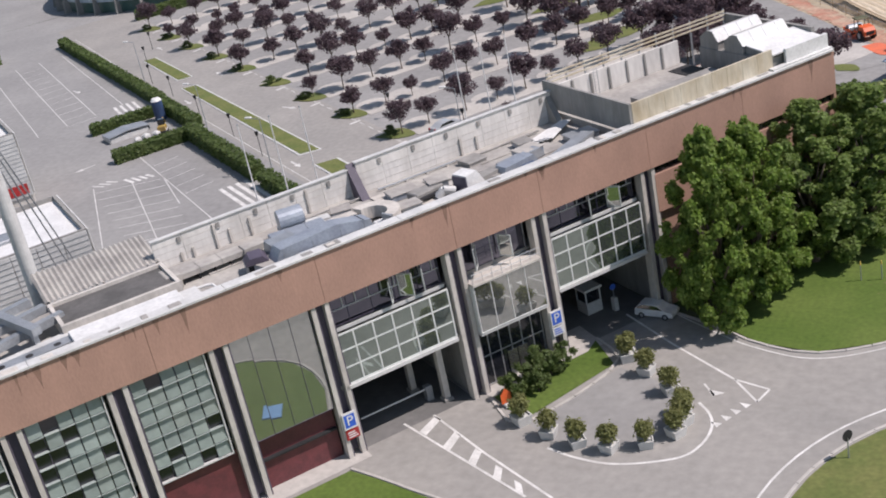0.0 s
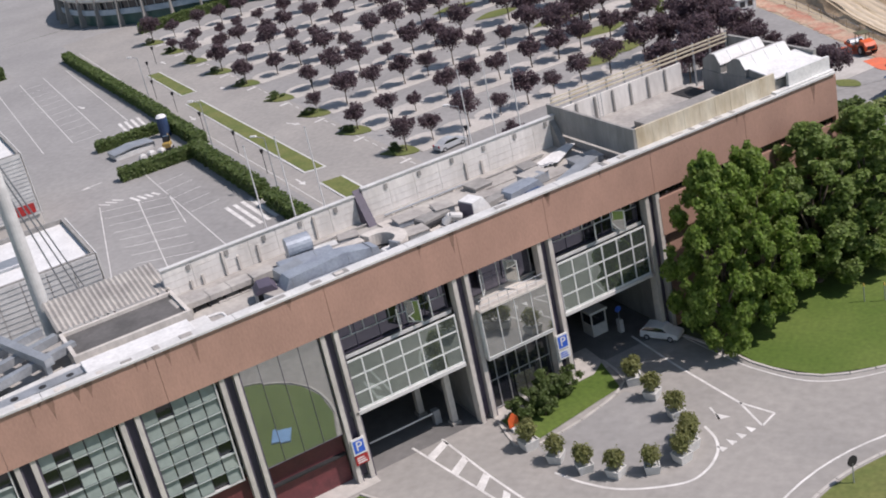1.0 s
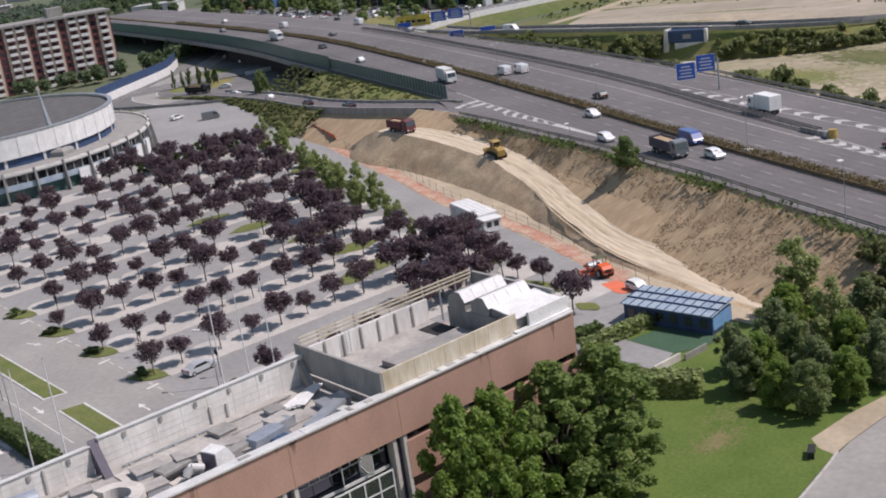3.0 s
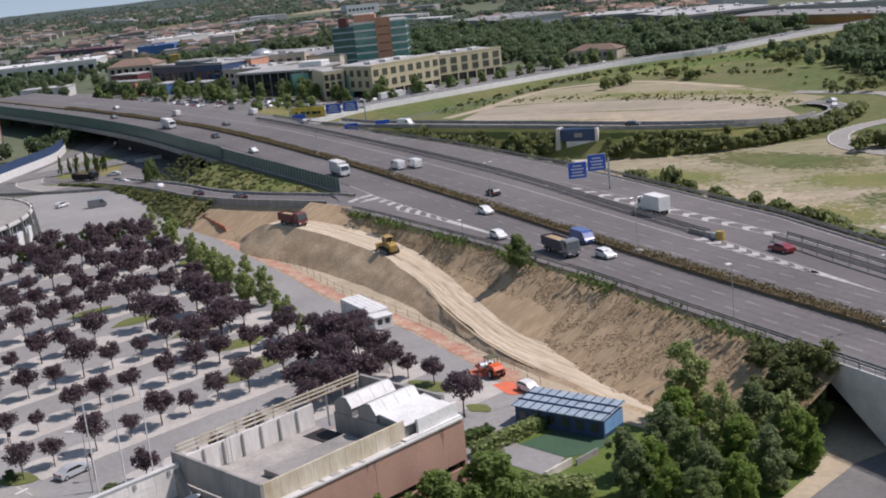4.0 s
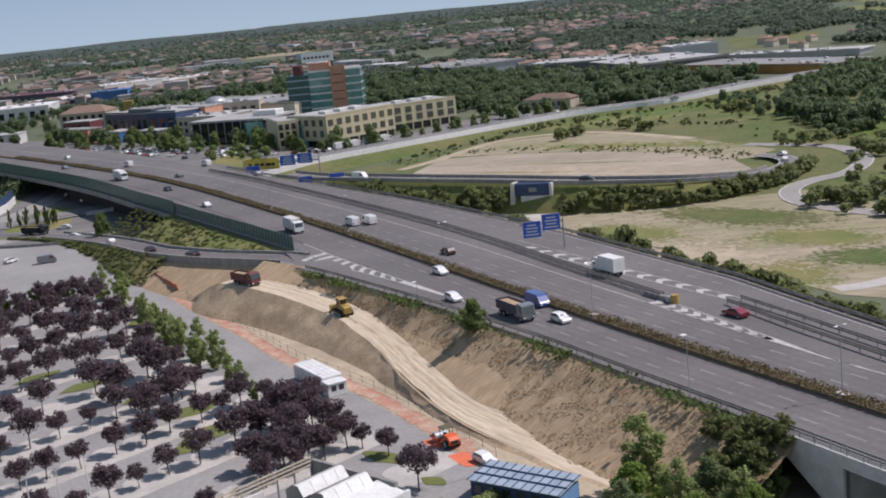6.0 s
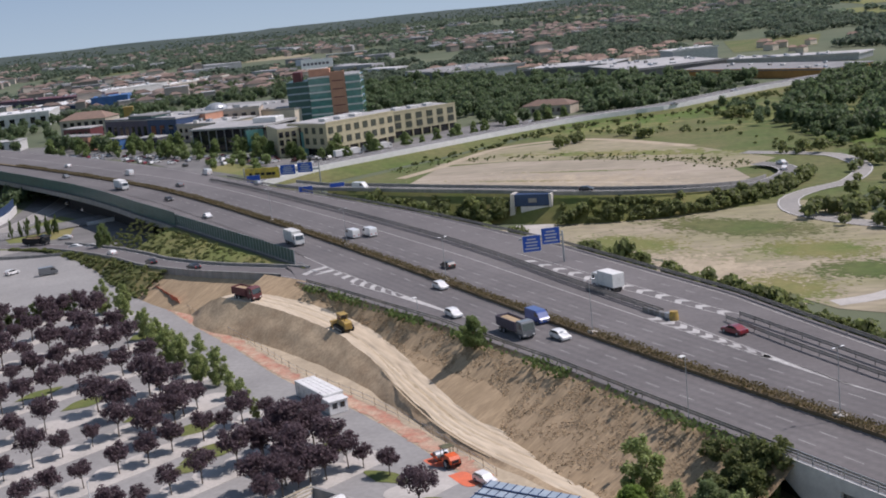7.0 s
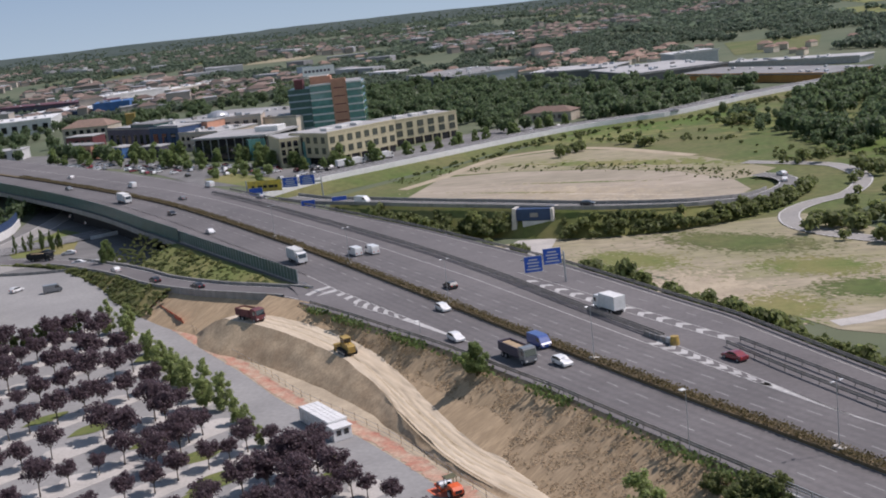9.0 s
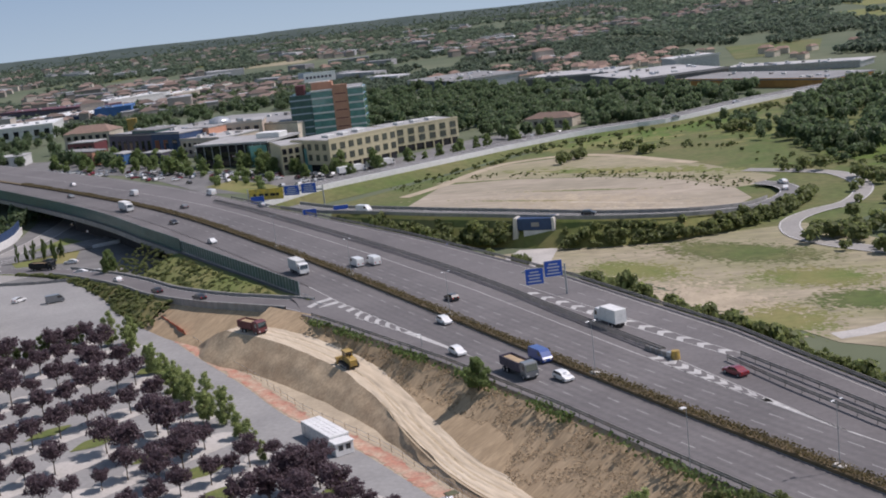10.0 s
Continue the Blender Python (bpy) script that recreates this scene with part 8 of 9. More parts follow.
SC = road("winding_road", [(38, 446, .1), (59.5, 430, .1), (67, 418.8, .1), (69.4, 393.8, .1), (61.3, 370, .1), (50, 360.5, .1), (42, 349.1, .1), (40.3, 334, .1), (44.2, 321.8, .1), (53.3, 309.8, .1), (64, 300, .1), (92, 282, .1), (140, 262, .1)], 6.0, M_ASPH_R, "pale winding side road with dark low walls", .06)
side = road("field_road", [(36, 236, 0), (46, 240, 0), (62, 254, 0), (90, 272, 0)], 4.5, M_PAVER, "pale gravel field road", .05, False)
for ln, a, off, mat, st, lab in ((SC, 60, 1.4, P_WHITE, "hatch", "white car on the winding road"), (LP, 208, -1.5, P_WHITE, "sedan", "white car on the looping slip road"), (LP, 222, 1.5, P_WHITE, "sedan", "white car in the slip road bend"), (LP, 40, 1.5, P_WHITE, "van", "white van on the slip road"), (LP, 120, -1.5, P_BLACK, "hatch", "dark car on the looping slip road"),
                                (R2, 520, 4, P_SILVER, "sedan", "silver car on the far highway"), (R2, 590, 8, P_WHITE, "van", "white van on the far highway"), (R2, 640, 4, P_WHITE, "hatch", "white car on the far highway"), (R2, 470, 8, P_GREY, "sedan", "grey car on the far highway"), (R2, 700, 8, P_BLACK, "sedan", "dark car on the far highway")):
    car(lab, mat, ln.stand(a, off, .12, 0), st, "far traffic")

def mottle(name, centre, size, n, mat, label, z, seed, turn=0.0, lo=.4, hi=1.9):
    """A patch of ground made of many small ragged tufts, dense in the middle and thin at its edge."""
    r = random.Random(seed)
    g = Geo()
    m = pose(centre[0], centre[1], 0, 0, 0, turn)
    for i in range(n):
        u, w = r.gauss(0, .42), r.gauss(0, .42)
        k = r.uniform(lo, hi) * (1.2 - .5 * min(1, math.hypot(u, w)))
        a = r.uniform(0, 6.28)
        c = Vector((u * size[0], w * size[1], z + .00001 * i))
        g.add([m @ (c + Vector((k * r.uniform(.6, 1.3) * 1.5 * math.cos(a + j * 1.047), k * r.uniform(.6, 1.2) * math.sin(a + j * 1.047), 0))) for j in range(6)], [tuple(range(6))])
    return setting(name, g, mat, label, "grass", kind="stuff")


for k, (ds, dd, w, l, n) in enumerate(((0, 0, 4.5, 2.2, 420), (6, 3, 6, 3, 260), (-14, -7, 7, 3, 260), (-6, 5, 5, 2.5, 220))):
    q = at(65 + ds, -5.5 + dd).translation
    mottle("worn_lawn_patch", (q.x, q.y), (w, l), n, M_WORN if k == 0 else M_TURF, "thin brownish patch worn into the lawn" if k == 0 else "paler dry grass in the lawn", .036 + .002 * k, 60 + k, 50, .05, .22)
mottle("grass_patch", (24, 315), (26, 11), 3200, M_MEADOW, "bright green grass patch on the waste ground", .04, 1, -35, .15, .75)
mottle("grass_patch", (46, 262), (12, 9), 1300, M_MEADOW, "bright green grass patch on the waste ground", .045, 2, -20, .15, .7)
mottle("dry_grass_patch", (40, 283), (18, 10), 1700, M_ROUGH, "olive dry grass patch on the waste ground", .03, 3, -30, .15, .7)
mottle("dry_grass_patch", (-2, 303), (18, 9), 1400, M_ROUGH, "olive dry grass patch on the waste ground", .032, 4, -40, .15, .7)
mottle("dry_grass_patch", (28, 250), (14, 12), 1400, M_ROUGH, "olive dry grass patch on the waste ground", .034, 5, -50, .15, .7)
mottle("dry_grass_patch", (-5, 470), (60, 9), 420, M_ROUGH, "olive grass along the sandy oval", .045, 6, -28)
mottle("bare_soil_patch", (-20, 410), (50, 22), 1700, M_DIRT, "paler bare soil inside the oval", .04, 7, -30, .2, .9)
for k, (x, y, l) in enumerate(((-30, 398, 34), (-12, 404, 40), (-40, 420, 30), (0, 388, 28), (-20, 432, 34))):
    mottle("pale_streak", (x, y), (l, 1.3), 260, M_PALES if k % 2 else M_ROUGH, "pale worn streak across the sandy oval" if k % 2 else "thin line of dry weeds across the sandy oval", .05 + .004 * k, 30 + k, -31 + 3 * k, .15, .6)
mottle("bare_soil_patch", (12, 270), (26, 16), 1400, M_DIRT, "paler bare soil on the waste ground", .03, 8, -50, .2, .9)
mottle("bare_soil_patch", (60, 560), (40, 60), 260, M_ROUGH, "drier olive grass in the meadow", .03, 9, 20, .8, 3.5)
mottle("bare_soil_patch", (-10, 560), (50, 30), 260, M_ROUGH, "drier olive grass in the meadow", .03, 10, 20, .8, 3.0)
mottle("dark_grass_patch", (90, 470), (30, 50), 260, M_GRASS, "darker lush grass in the meadow", .035, 11, 10, .8, 3.2)
mottle("dark_grass_patch", (20, 590), (60, 26), 260, M_GRASS, "darker lush grass in the meadow", .035, 12, 30, .8, 3.2)
road("dirt_track", [(-88, 450, 0), (-75.9, 473, 0), (-66, 500, 0), (-54, 519, 0), (-29, 525.6, 0), (-7.4, 511.3, 0), (21.4, 474.3, 0)], 5.0, M_DIRT, "pale dirt track through the meadow", .06, False, "dirt track")
g_ = thing("road_sign_gantry", "wide gantry with a long yellow sign and blue signs", "road sign", pose(-127, 427.5, 0, 0, 0, -4), "far gantries")
for x in (-14.5, 14.5):
    part("mast", Geo().tube((x, 0, 0), (x, 0, 11.5), .3, .22, 8), M_STEEL, g_)
part("boom", Geo().box(-14.5, 14.5, .1, .5, 9.2, 9.8), M_STEEL, g_)
p_ = part("yellow_panel", Geo().box(-14.0, -.8, -.15, 0, 7.2, 11.2), M_YLINE, g_, "yellow panel")
for k, w in enumerate((1.0, 1.8, 1.4, 2.0, 1.2)):
    part("text_bar", Geo().box(-12.4 + 2.2 * k, -12.4 + 2.2 * k + w, -.2, -.16, 8.5, 9.5), M_BLACK, p_)
sign_panel(g_, 5.6, 3.4, 8.2, 2.6, y=-.1)
sign_panel(g_, 5.6, 3.4, 8.6, 9.2, y=-.1)


# ---- woods and scrub ----
def crown_arrays(seed, n, size, r, h):
    g = leaf_cloud(Geo(), random.Random(seed), [((0, 0, h * .55), (r, r, h * .42)), ((r * .45, r * .2, h * .5), (r * .6, r * .6, h * .33)), ((-r * .4, -r * .3, h * .62), (r * .55, r * .55, h * .3))], n, size)
    return np.array(g.v, dtype=np.float32)


def forest(name, spots, variants, mat, label, category="wood"):
    """spots: (x, y, z, scale, scale_z). Many crowns as one mesh of leaf clumps."""
    rr = np.random.RandomState(len(spots))
    out = []
    for i, (x, y, z, k, kz) in enumerate(spots):
        v = variants[i % len(variants)]
        a = rr.uniform(0, 6.28)
        c, s = math.cos(a), math.sin(a)
        w = np.empty_like(v)
        w[:, 0] = (v[:, 0] * c - v[:, 1] * s) * k + x
        w[:, 1] = (v[:, 0] * s + v[:, 1] * c) * k + y
        w[:, 2] = v[:, 2] * kz + z
        out.append(w)
    co = np.concatenate(out)
    nq = len(co) // 4
    me = bpy.data.meshes.new(name)
    me.vertices.add(len(co))
    me.vertices.foreach_set("co", co.ravel())
    me.loops.add(len(co))
    me.loops.foreach_set("vertex_index", np.arange(len(co), dtype=np.int32))
    me.polygons.add(nq)
    me.polygons.foreach_set("loop_start", np.arange(0, len(co), 4, dtype=np.int32))
    me.update(calc_edges=True)
    me.materials.append(mat)
    return tagged(part(name, me, None, None, label, kind="stuff"), category=category)


def inside(x, y, poly):
    c = False
    for (x0, y0), (x1, y1) in zip(poly, poly[1:] + poly[:1]):
        if (y0 > y) != (y1 > y) and x < (x1 - x0) * (y - y0) / (y1 - y0) + x0:
            c = not c
    return c


def scatter(poly, n, rr, lo=.8, hi=1.3, tall=1.0):
    xs, ys = [p[0] for p in poly], [p[1] for p in poly]
    out = []
    while len(out) < n:
        x, y = rr.uniform(min(xs), max(xs)), rr.uniform(min(ys), max(ys))
        if inside(x, y, poly):
            k = rr.uniform(lo, hi)
            out.append((x, y, -.3, k, k * rr.uniform(.85, 1.2) * tall))
    return out


fr = random.Random(31)
TREE_N = [crown_arrays(100 + i, 260, .75, 3.6, 8.5) for i in range(4)]
TREE_F = [crown_arrays(110 + i, 56, 1.7, 4.6, 9.5) for i in range(4)]
TREE_D = [crown_arrays(115 + i, 13, 3.4, 5.0, 9.5) for i in range(4)]
SCRUB = [crown_arrays(120 + i, 90, .5, 1.5, 2.6) for i in range(4)]
spots = []
for t in range(520):                                          # bank of the looping slip road
    a = fr.uniform(30, 205)
    zl = LP.mid(a).z
    u = fr.random() ** .7
    q = LP.at(a, 4.4 + (.75 * zl + 1.0) * u)
    if -36.5 < q.x < -21.5:
        continue
    k = fr.uniform(.5, 1.4) * steps(noise.noise(Vector((a * .13, 6, 0))) + .5 * noise.noise(Vector((a * .5, 2, 0))), (-.4, .4), (.4, 1.3))
    spots.append((q.x, q.y, zl * (1 - u) * .8 - .8 * (1 - u), k, k * fr.uniform(.8, 1.4)))
for t in range(330):                                           # along the far edge of the motorway
    a = fr.uniform(99, 123) if t < 60 else fr.uniform(-25, 89) if t < 310 else fr.uniform(148, 154) if t < 318 else fr.uniform(165, 260)
    e = fr.uniform(3.0, 9.5)
    q = MW.at(a, far_edge(a) + e)
    k = fr.uniform(.6, 1.35) * steps(noise.noise(Vector((a * .12, 1, 0))), (-.4, .4), (.3, 1.2))
    spots.append((q.x, q.y, 7.6 - .57 * e, k, k * fr.uniform(1.0, 1.7)))
for t in range(520):                                          # round the sandy oval
    a = fr.uniform(225, OVAL.len)
    if noise.noise(Vector((a * .11, 3, 0))) < -.12:
        continue
    q = OVAL.at(a, fr.gauss(0, 4.2))
    k = fr.uniform(.1, .4)
    spots.append((q.x, q.y, 0, k, k * .8))
for x, y, n, sp in ((0, 518, 10, 6), (-27, 512, 8, 7), (48, 556, 14, 7), (57, 440, 8, 8), (72, 400, 8, 8), (60, 330, 6, 6), (84, 480, 10, 9), (50, 318, 14, 7), (62, 300, 14, 8)):
    for i in range(n):
        k = fr.uniform(.8, 2.0)
        spots.append((x + fr.gauss(0, sp * .5), y + fr.gauss(0, sp), 0, k, k * 1.1))
for x, y, z, k, kz in scatter([(60, 350), (115, 420), (150, 520), (140, 640), (70, 668), (36, 575), (75, 470)], 110, fr, .35, 1.2) + scatter([(-60, 530), (-10, 530), (40, 490), (60, 560), (30, 610), (-20, 590)], 40, fr, .3, .8):
    spots.append((x, y, -.1, k, kz))
for x0, y0, x1, y1, n, sp in ((-20, 545, 40, 512, 36, 2.5), (20, 600, 66, 545, 40, 4), (50, 470, 88, 430, 40, 5), (74, 352, 110, 400, 50, 6), (46, 440, 74, 446, 24, 3)):
    for i in range(n):
        t = fr.random()
        k = fr.uniform(.25, .8) * fr.uniform(.6, 1.3)
        spots.append((x0 + (x1 - x0) * t + fr.gauss(0, sp), y0 + (y1 - y0) * t + fr.gauss(0, sp), -.1, k, k))
for i in range(230):
    q = R2.at(fr.uniform(300, 640), fr.uniform(12, 26))
    k = fr.uniform(.35, 1.0)
    spots.append((q.x, q.y, -.2, k, k))
for t in range(520):                                          # weeds on the wedge beside the merging slip road
    a = fr.uniform(168, 275)
    f0 = steps(a, (165, -20.5), (205, -23.5), (250, -25), (280, -26))
    f1 = steps(a, (165, -22), (182, -28), (211, -33), (236, -34.2), (262, -37), (280, -40))
    u = fr.random()
    q = MW.at(a, f0 + (f1 - f0) * u)
    k = fr.uniform(.18, .5)
    zz = steps(a, (160, 7.6), (211, 4.6), (262, 1.6), (290, .3))
    spots.append((q.x, q.y, (ZM - .4) * (1 - u) + zz * u - .3, k, k * .9))
for t in range(330):                                          # weeds on the verge below the slip road
    a = fr.uniform(66, RL.len - 12)
    zz = RL.mid(a).z
    u = fr.random()
    q = RL.at(a, -4.8 - (.4 + 1.5 * zz) * u)
    k = fr.uniform(.2, .6)
    spots.append((q.x, q.y, zz * (1 - u) - .25, k, k * .9))
forest("scrub_bushes", spots, SCRUB, M_SCRUB, "green scrub and bushes along the slip roads", "bushes")
spots = []
for poly, n in (([(-175, 745), (-100, 700), (-62, 625), (-8, 610), (12, 650), (60, 700), (70, 740), (20, 775), (-50, 880), (-150, 990), (-215, 1000)], 520),
                ([(58, 505), (90, 445), (150, 420), (230, 560), (200, 700), (100, 690), (72, 600)], 620),
                ([(-104, 650), (-62, 606), (-12, 616), (12, 648), (-50, 700), (-100, 700)], 90), ([(-300, 940), (-250, 960), (-300, 1150), (-420, 1230), (-500, 1100), (-385, 925)], 200),
                ([(-500, 800), (-440, 780), (-420, 840), (-520, 900)], 45), ([(-470, 640), (-360, 690), (-345, 735), (-420, 800), (-540, 760)], 70), ([(-345, 690), (-300, 640), (-290, 650), (-335, 705)], 14), ([(-470, 900), (-400, 840), (-300, 880), (-330, 930), (-420, 960)], 60)):
    spots += [q for q in scatter(poly, n, fr, .8, 1.25) if not (-64 < q[0] < -26 and 618 < q[1] < 660)]
for i in range(54):                                            # trees between farmhouse and highway
    q = R2.at(fr.uniform(455, 560), -fr.uniform(11, 34))
    k = fr.uniform(.4, .8)
    spots.append((q.x, q.y, -.2, k, k * 1.05))
for i in range(90):                                            # foot of the wood, ragged towards the meadow
    t = fr.random()
    k = fr.uniform(.3, .75)
    spots.append((58 + 34 * t + fr.gauss(0, 6) - 10, 600 - 150 * t + fr.gauss(0, 8), -.2, k, k))
forest("wood", spots, TREE_N, M_HAZED_WOODS, "dense dark green wood beyond the highway")
# trees of the plain, in clumps and rows, out to the horizon
spots, far_spots = [], []
for i in range(62000):
    r = 790 * (4530 / 790) ** (fr.random() ** .85)
    az = radians(fr.uniform(-38, 14))
    x, y = r * math.sin(az), r * math.cos(az)
    rows = noise.noise(Vector((x * .0045, y * .0019, 4))) + .5 * noise.noise(Vector((x * .02, y * .008, 9))) + .12 * (r > 2000)
    if rows < ((-.08 if az > radians(-14) else .0) if r < 3400 else -.3) or fr.random() < .3:
        continue
    if r < 1050 and (-.62 < x / y < -.12 or inside(x, y, [(-200, 900), (-60, 860), (140, 690), (200, 900), (60, 1050), (-180, 1080)])):
        continue
    k = fr.uniform(.45, .95)
    if r < 1500:
        spots.append((x, y, -.5, k, k * .95))
    else:
        k *= 1 + (r - 1500) / 5000 if r < 3300 else .9
        far_spots.append((x, y, -.5 + max(0, r - 4250) * .07, k * 1.15, k * .95))
forest("distant_trees", spots, TREE_F, M_HAZED_FARW, "distant trees scattered over the plain", "trees")
forest("horizon_trees", far_spots, TREE_D, M_HAZED_FARW, "far rows of trees out to the horizon", "trees")
# a low wooded ridge on the horizon
g = Geo()
n = 150
for i in range(n + 1):
    az = radians(-42 + 58 * i / n)
    hgt = (30 + 5 * noise.noise(Vector((i * .09, 2, 0))) + 2.2 * noise.noise(Vector((i * .6, 5, 0)))) * steps(i / n, (0, .95), (.5, 1), (.8, .8), (1, .6))
    for r, z in ((4250, -1), (4600, hgt), (4900, hgt * .8)):
        g.v.append((r * math.sin(az), r * math.cos(az), z))
g.f += [(i * 3 + k, i * 3 + k + 1, i * 3 + k + 4, i * 3 + k + 3) for i in range(n) for k in range(2)]
setting("wooded_ridge", g, M_RIDGE, "low blue-green wooded ridge on the horizon", "hills", smooth=True)
land("far_field", [(80, 1000), (145, 1010), (170, 1160), (85, 1180)], M_MEADOW, "pale green field between far trees", "field", .1)
for i in range(26):
    x, y = fr.uniform(-1100, 500), fr.uniform(1250, 3200)
    w, l = fr.uniform(30, 90), fr.uniform(40, 140)
    land("far_field", [(x - w, y - l), (x + w, y - l * .8), (x + w * .9, y + l), (x - w * 1.1, y + l * .9)], fr.choice((M_MEADOW, M_ROUGH, M_FIELD)), "distant field on the plain", "field", .1 + .01 * i)


# ---- buildings beyond the motorway ----
def window_grid(parent, x0, x1, z0, z1, cols, rows, y, w, h, mat=M_GLASS_D, name="window", me=None, axis="x", frame_=None):
    me = me or mesh_of(name, Geo().box(-w / 2, w / 2, -.12, .05, -h / 2, h / 2) if axis == "x" else Geo().box(-.12, .05, -w / 2, w / 2, -h / 2, h / 2), mat)
    for i in range(cols):
        for j in range(rows):
            u, z = x0 + (x1 - x0) * (i + .5) / cols, z0 + (z1 - z0) * (j + .5) / rows
            part(name, me, None, parent).matrix_basis = pose(u, y, z) if axis == "x" else pose(y, u, z)


# beige office block in two lengths, with pale frames round its windows
for (x, y, t, L_, dep, h, cols) in ((-138, 541, 52, 41, 30, 14.6, 8), (-117, 590, 38, 36, 26, 12.6, 6)):
    o = thing("office_block", "beige office block with two rows of square dark windows", "building", pose(x, y, 0, 0, 0, t), "office blocks")
    part("ground_floor", Geo().box(.6, L_ - .6, .8, dep, 0, 3.4), M_GLASS_D, o)
    part("body", Geo().box(0, L_, 0, dep, 3.4, h), M_BEIGE, o)
    part("roof", Geo().box(.5, L_ - .5, .5, dep - .5, h + .005, h + .3), M_SHED, o)
    part("parapet", Geo().box(-.1, L_ + .1, -.1, .4, h + .006, h + .8), M_BEIGE, o)
    for i in range(7):
        part("pillar", Geo().box(L_ * i / 7 + .3, L_ * i / 7 + .9, -.05, .7, 0, 3.39), M_BEIGE, o)
    window_grid(o, 0, L_, 4.2, h - .6, cols, 2, -.05, L_ / cols * .55, 2.9, M_WINF)
    window_grid(o, 1, dep - 1, 4.2, h - .6, 5, 2, -.05, 2.6, 2.9, M_WINF, axis="y")
    for i in range(3):
        part("roof_unit", Geo().bevel_box(6 + 9 * i, 10 + 9 * i, 8, 13, h + .31, h + 1.6, .2), M_WHITE_D, o)
o = thing("office_block", "beige office end with a teal glass stair", "building", pose(-163, 548, 0, 0, 0, 28), "office blocks")
part("body", Geo().box(0, 24, 0, 26, 0, 13.4), M_BEIGE, o)
part("roof", Geo().box(.4, 23.6, .4, 25.6, 13.41, 13.7), M_SHED, o)
window_grid(o, 0, 9, 1.5, 12.6, 3, 3, -.05, 1.9, 2.6)
part("dark_front", Geo().box(10, 23.5, -.6, -.02, .2, 12.8), M_GLASS_D, o, "dark glass front")
part("stair_prism", Geo().prism([(10.6, -.65), (15, -5.5), (22, -.65)], 0, 11), M_TEAL, o, "teal glass prism")
o = thing("showroom", "dark glass showroom with a flat grey roof and teal prism", "building", pose(-226, 606, 0, 0, 0, -16))
part("body", Geo().box(0, 44, 0, 30, 0, 11.2), M_GLASS_D, o)
part("roof", Geo().box(-1, 45, -1.2, 31, 11.22, 12.2), M_SHED, o)
for i in range(9):
    part("mullion", Geo().box(5.0 * i, 5.0 * i + .35, -.2, -.02, 0, 11.2), M_STEEL, o)
part("stair_prism", Geo().prism([(32, -.3), (37.5, -6), (43.6, -.3)], 0, 10.4), M_TEAL, o, "teal glass prism")
part("white_roof_box", Geo().bevel_box(30, 44, 12, 20, 12.25, 15, .3), M_WHITE, o)
# the tower
M_BRIGHT = material("white_sign", (0.86, 0.86, 0.85), (0.80, 0.80, 0.79), 0.5, 0.6, 4, 0.0)
o = thing("office_tower", "six-storey tower of teal glass and salmon cladding, white roof sign", "building", pose(-202.5, 709, 0, 0, 0, 8) @ Matrix.Diagonal((1, 1, 1.13, 1)))
part("dark_wing", Geo().box(0, 13, 0, 24, 0, 22.5), M_TEALW, o, "dark green glass wing")
for k in range(6):
    part("wing_band", Geo().box(-.15, 12.9, -.25, -.02, 1.6 + 3.6 * k, 2.3 + 3.6 * k), M_BLUE_R, o)
    part("wing_band", Geo().box(-.25, -.02, .2, 23.8, 1.6 + 3.6 * k, 2.3 + 3.6 * k), M_BLUE_R, o)
part("brown_shaft", Geo().box(4, 9, 2, 12, 22.51, 27.5), M_MAROON, o, "brown shaft")
part("core", Geo().box(13.02, 42, 1, 30, 0, 24.2), M_SHED, o)
for k in range(6):
    z = 1.2 + 3.85 * k
    part("glass_band", Geo().box(13.2, 26, -.2, .98, z, z + 2.9), M_TEAL, o, "teal glass band")
    part("floor_edge", Geo().box(13.1, 26.1, -.5, .99, z + 2.95, z + 3.8), M_WHITE, o)
    part("glass_band", Geo().box(35.2, 44, -1.2, .98, z, z + 2.9), M_TEAL, o, "teal glass band")
    part("floor_edge", Geo().box(35.1, 44.3, -1.4, .99, z + 2.95, z + 3.8), M_WHITE, o)
    part("side_band", Geo().box(42.02, 44, 1.0, 28, z, z + 2.9), M_TEAL, o, "teal glass band")
part("salmon_panel", Geo().box(26.1, 35.1, -.9, .99, 0, 26.2), M_TERRA2, o, "salmon cladding")
for k in range(5):
    part("slot_window", Geo().box(27.2, 34, -.98, -.91, 4 + 4.3 * k, 4.5 + 4.3 * k), M_MAROON, o)
part("salmon_panel", Geo().box(13.5, 26, 3, 10, 24.25, 28), M_TERRA2, o, "salmon roof storey")
part("white_roof", Geo().box(12, 24, 4, 20, 28.02, 28.5), M_WHITE_D, o)
sg = part("sign_board", Geo().box(10, 29, 2.0, 2.3, 28.8, 33.6), M_BRIGHT, o, "white sign board")
for k in range(7):
    part("letter_bar", Geo().box(11.2 + 2.3 * k, 12.7 + 2.3 * k, 1.9, 1.98, 30.5, 31.7), M_VIOLET, sg)
part("sign_board", Geo().box(6, 15, 8.0, 8.3, 30.6, 33.8), M_BLUE_R, o, "pale blue sign board")
for x in (12, 18, 24):
    part("sign_post", Geo().box(x, x + .3, 2.32, 2.7, 28.5, 32.8), M_STEEL, o)


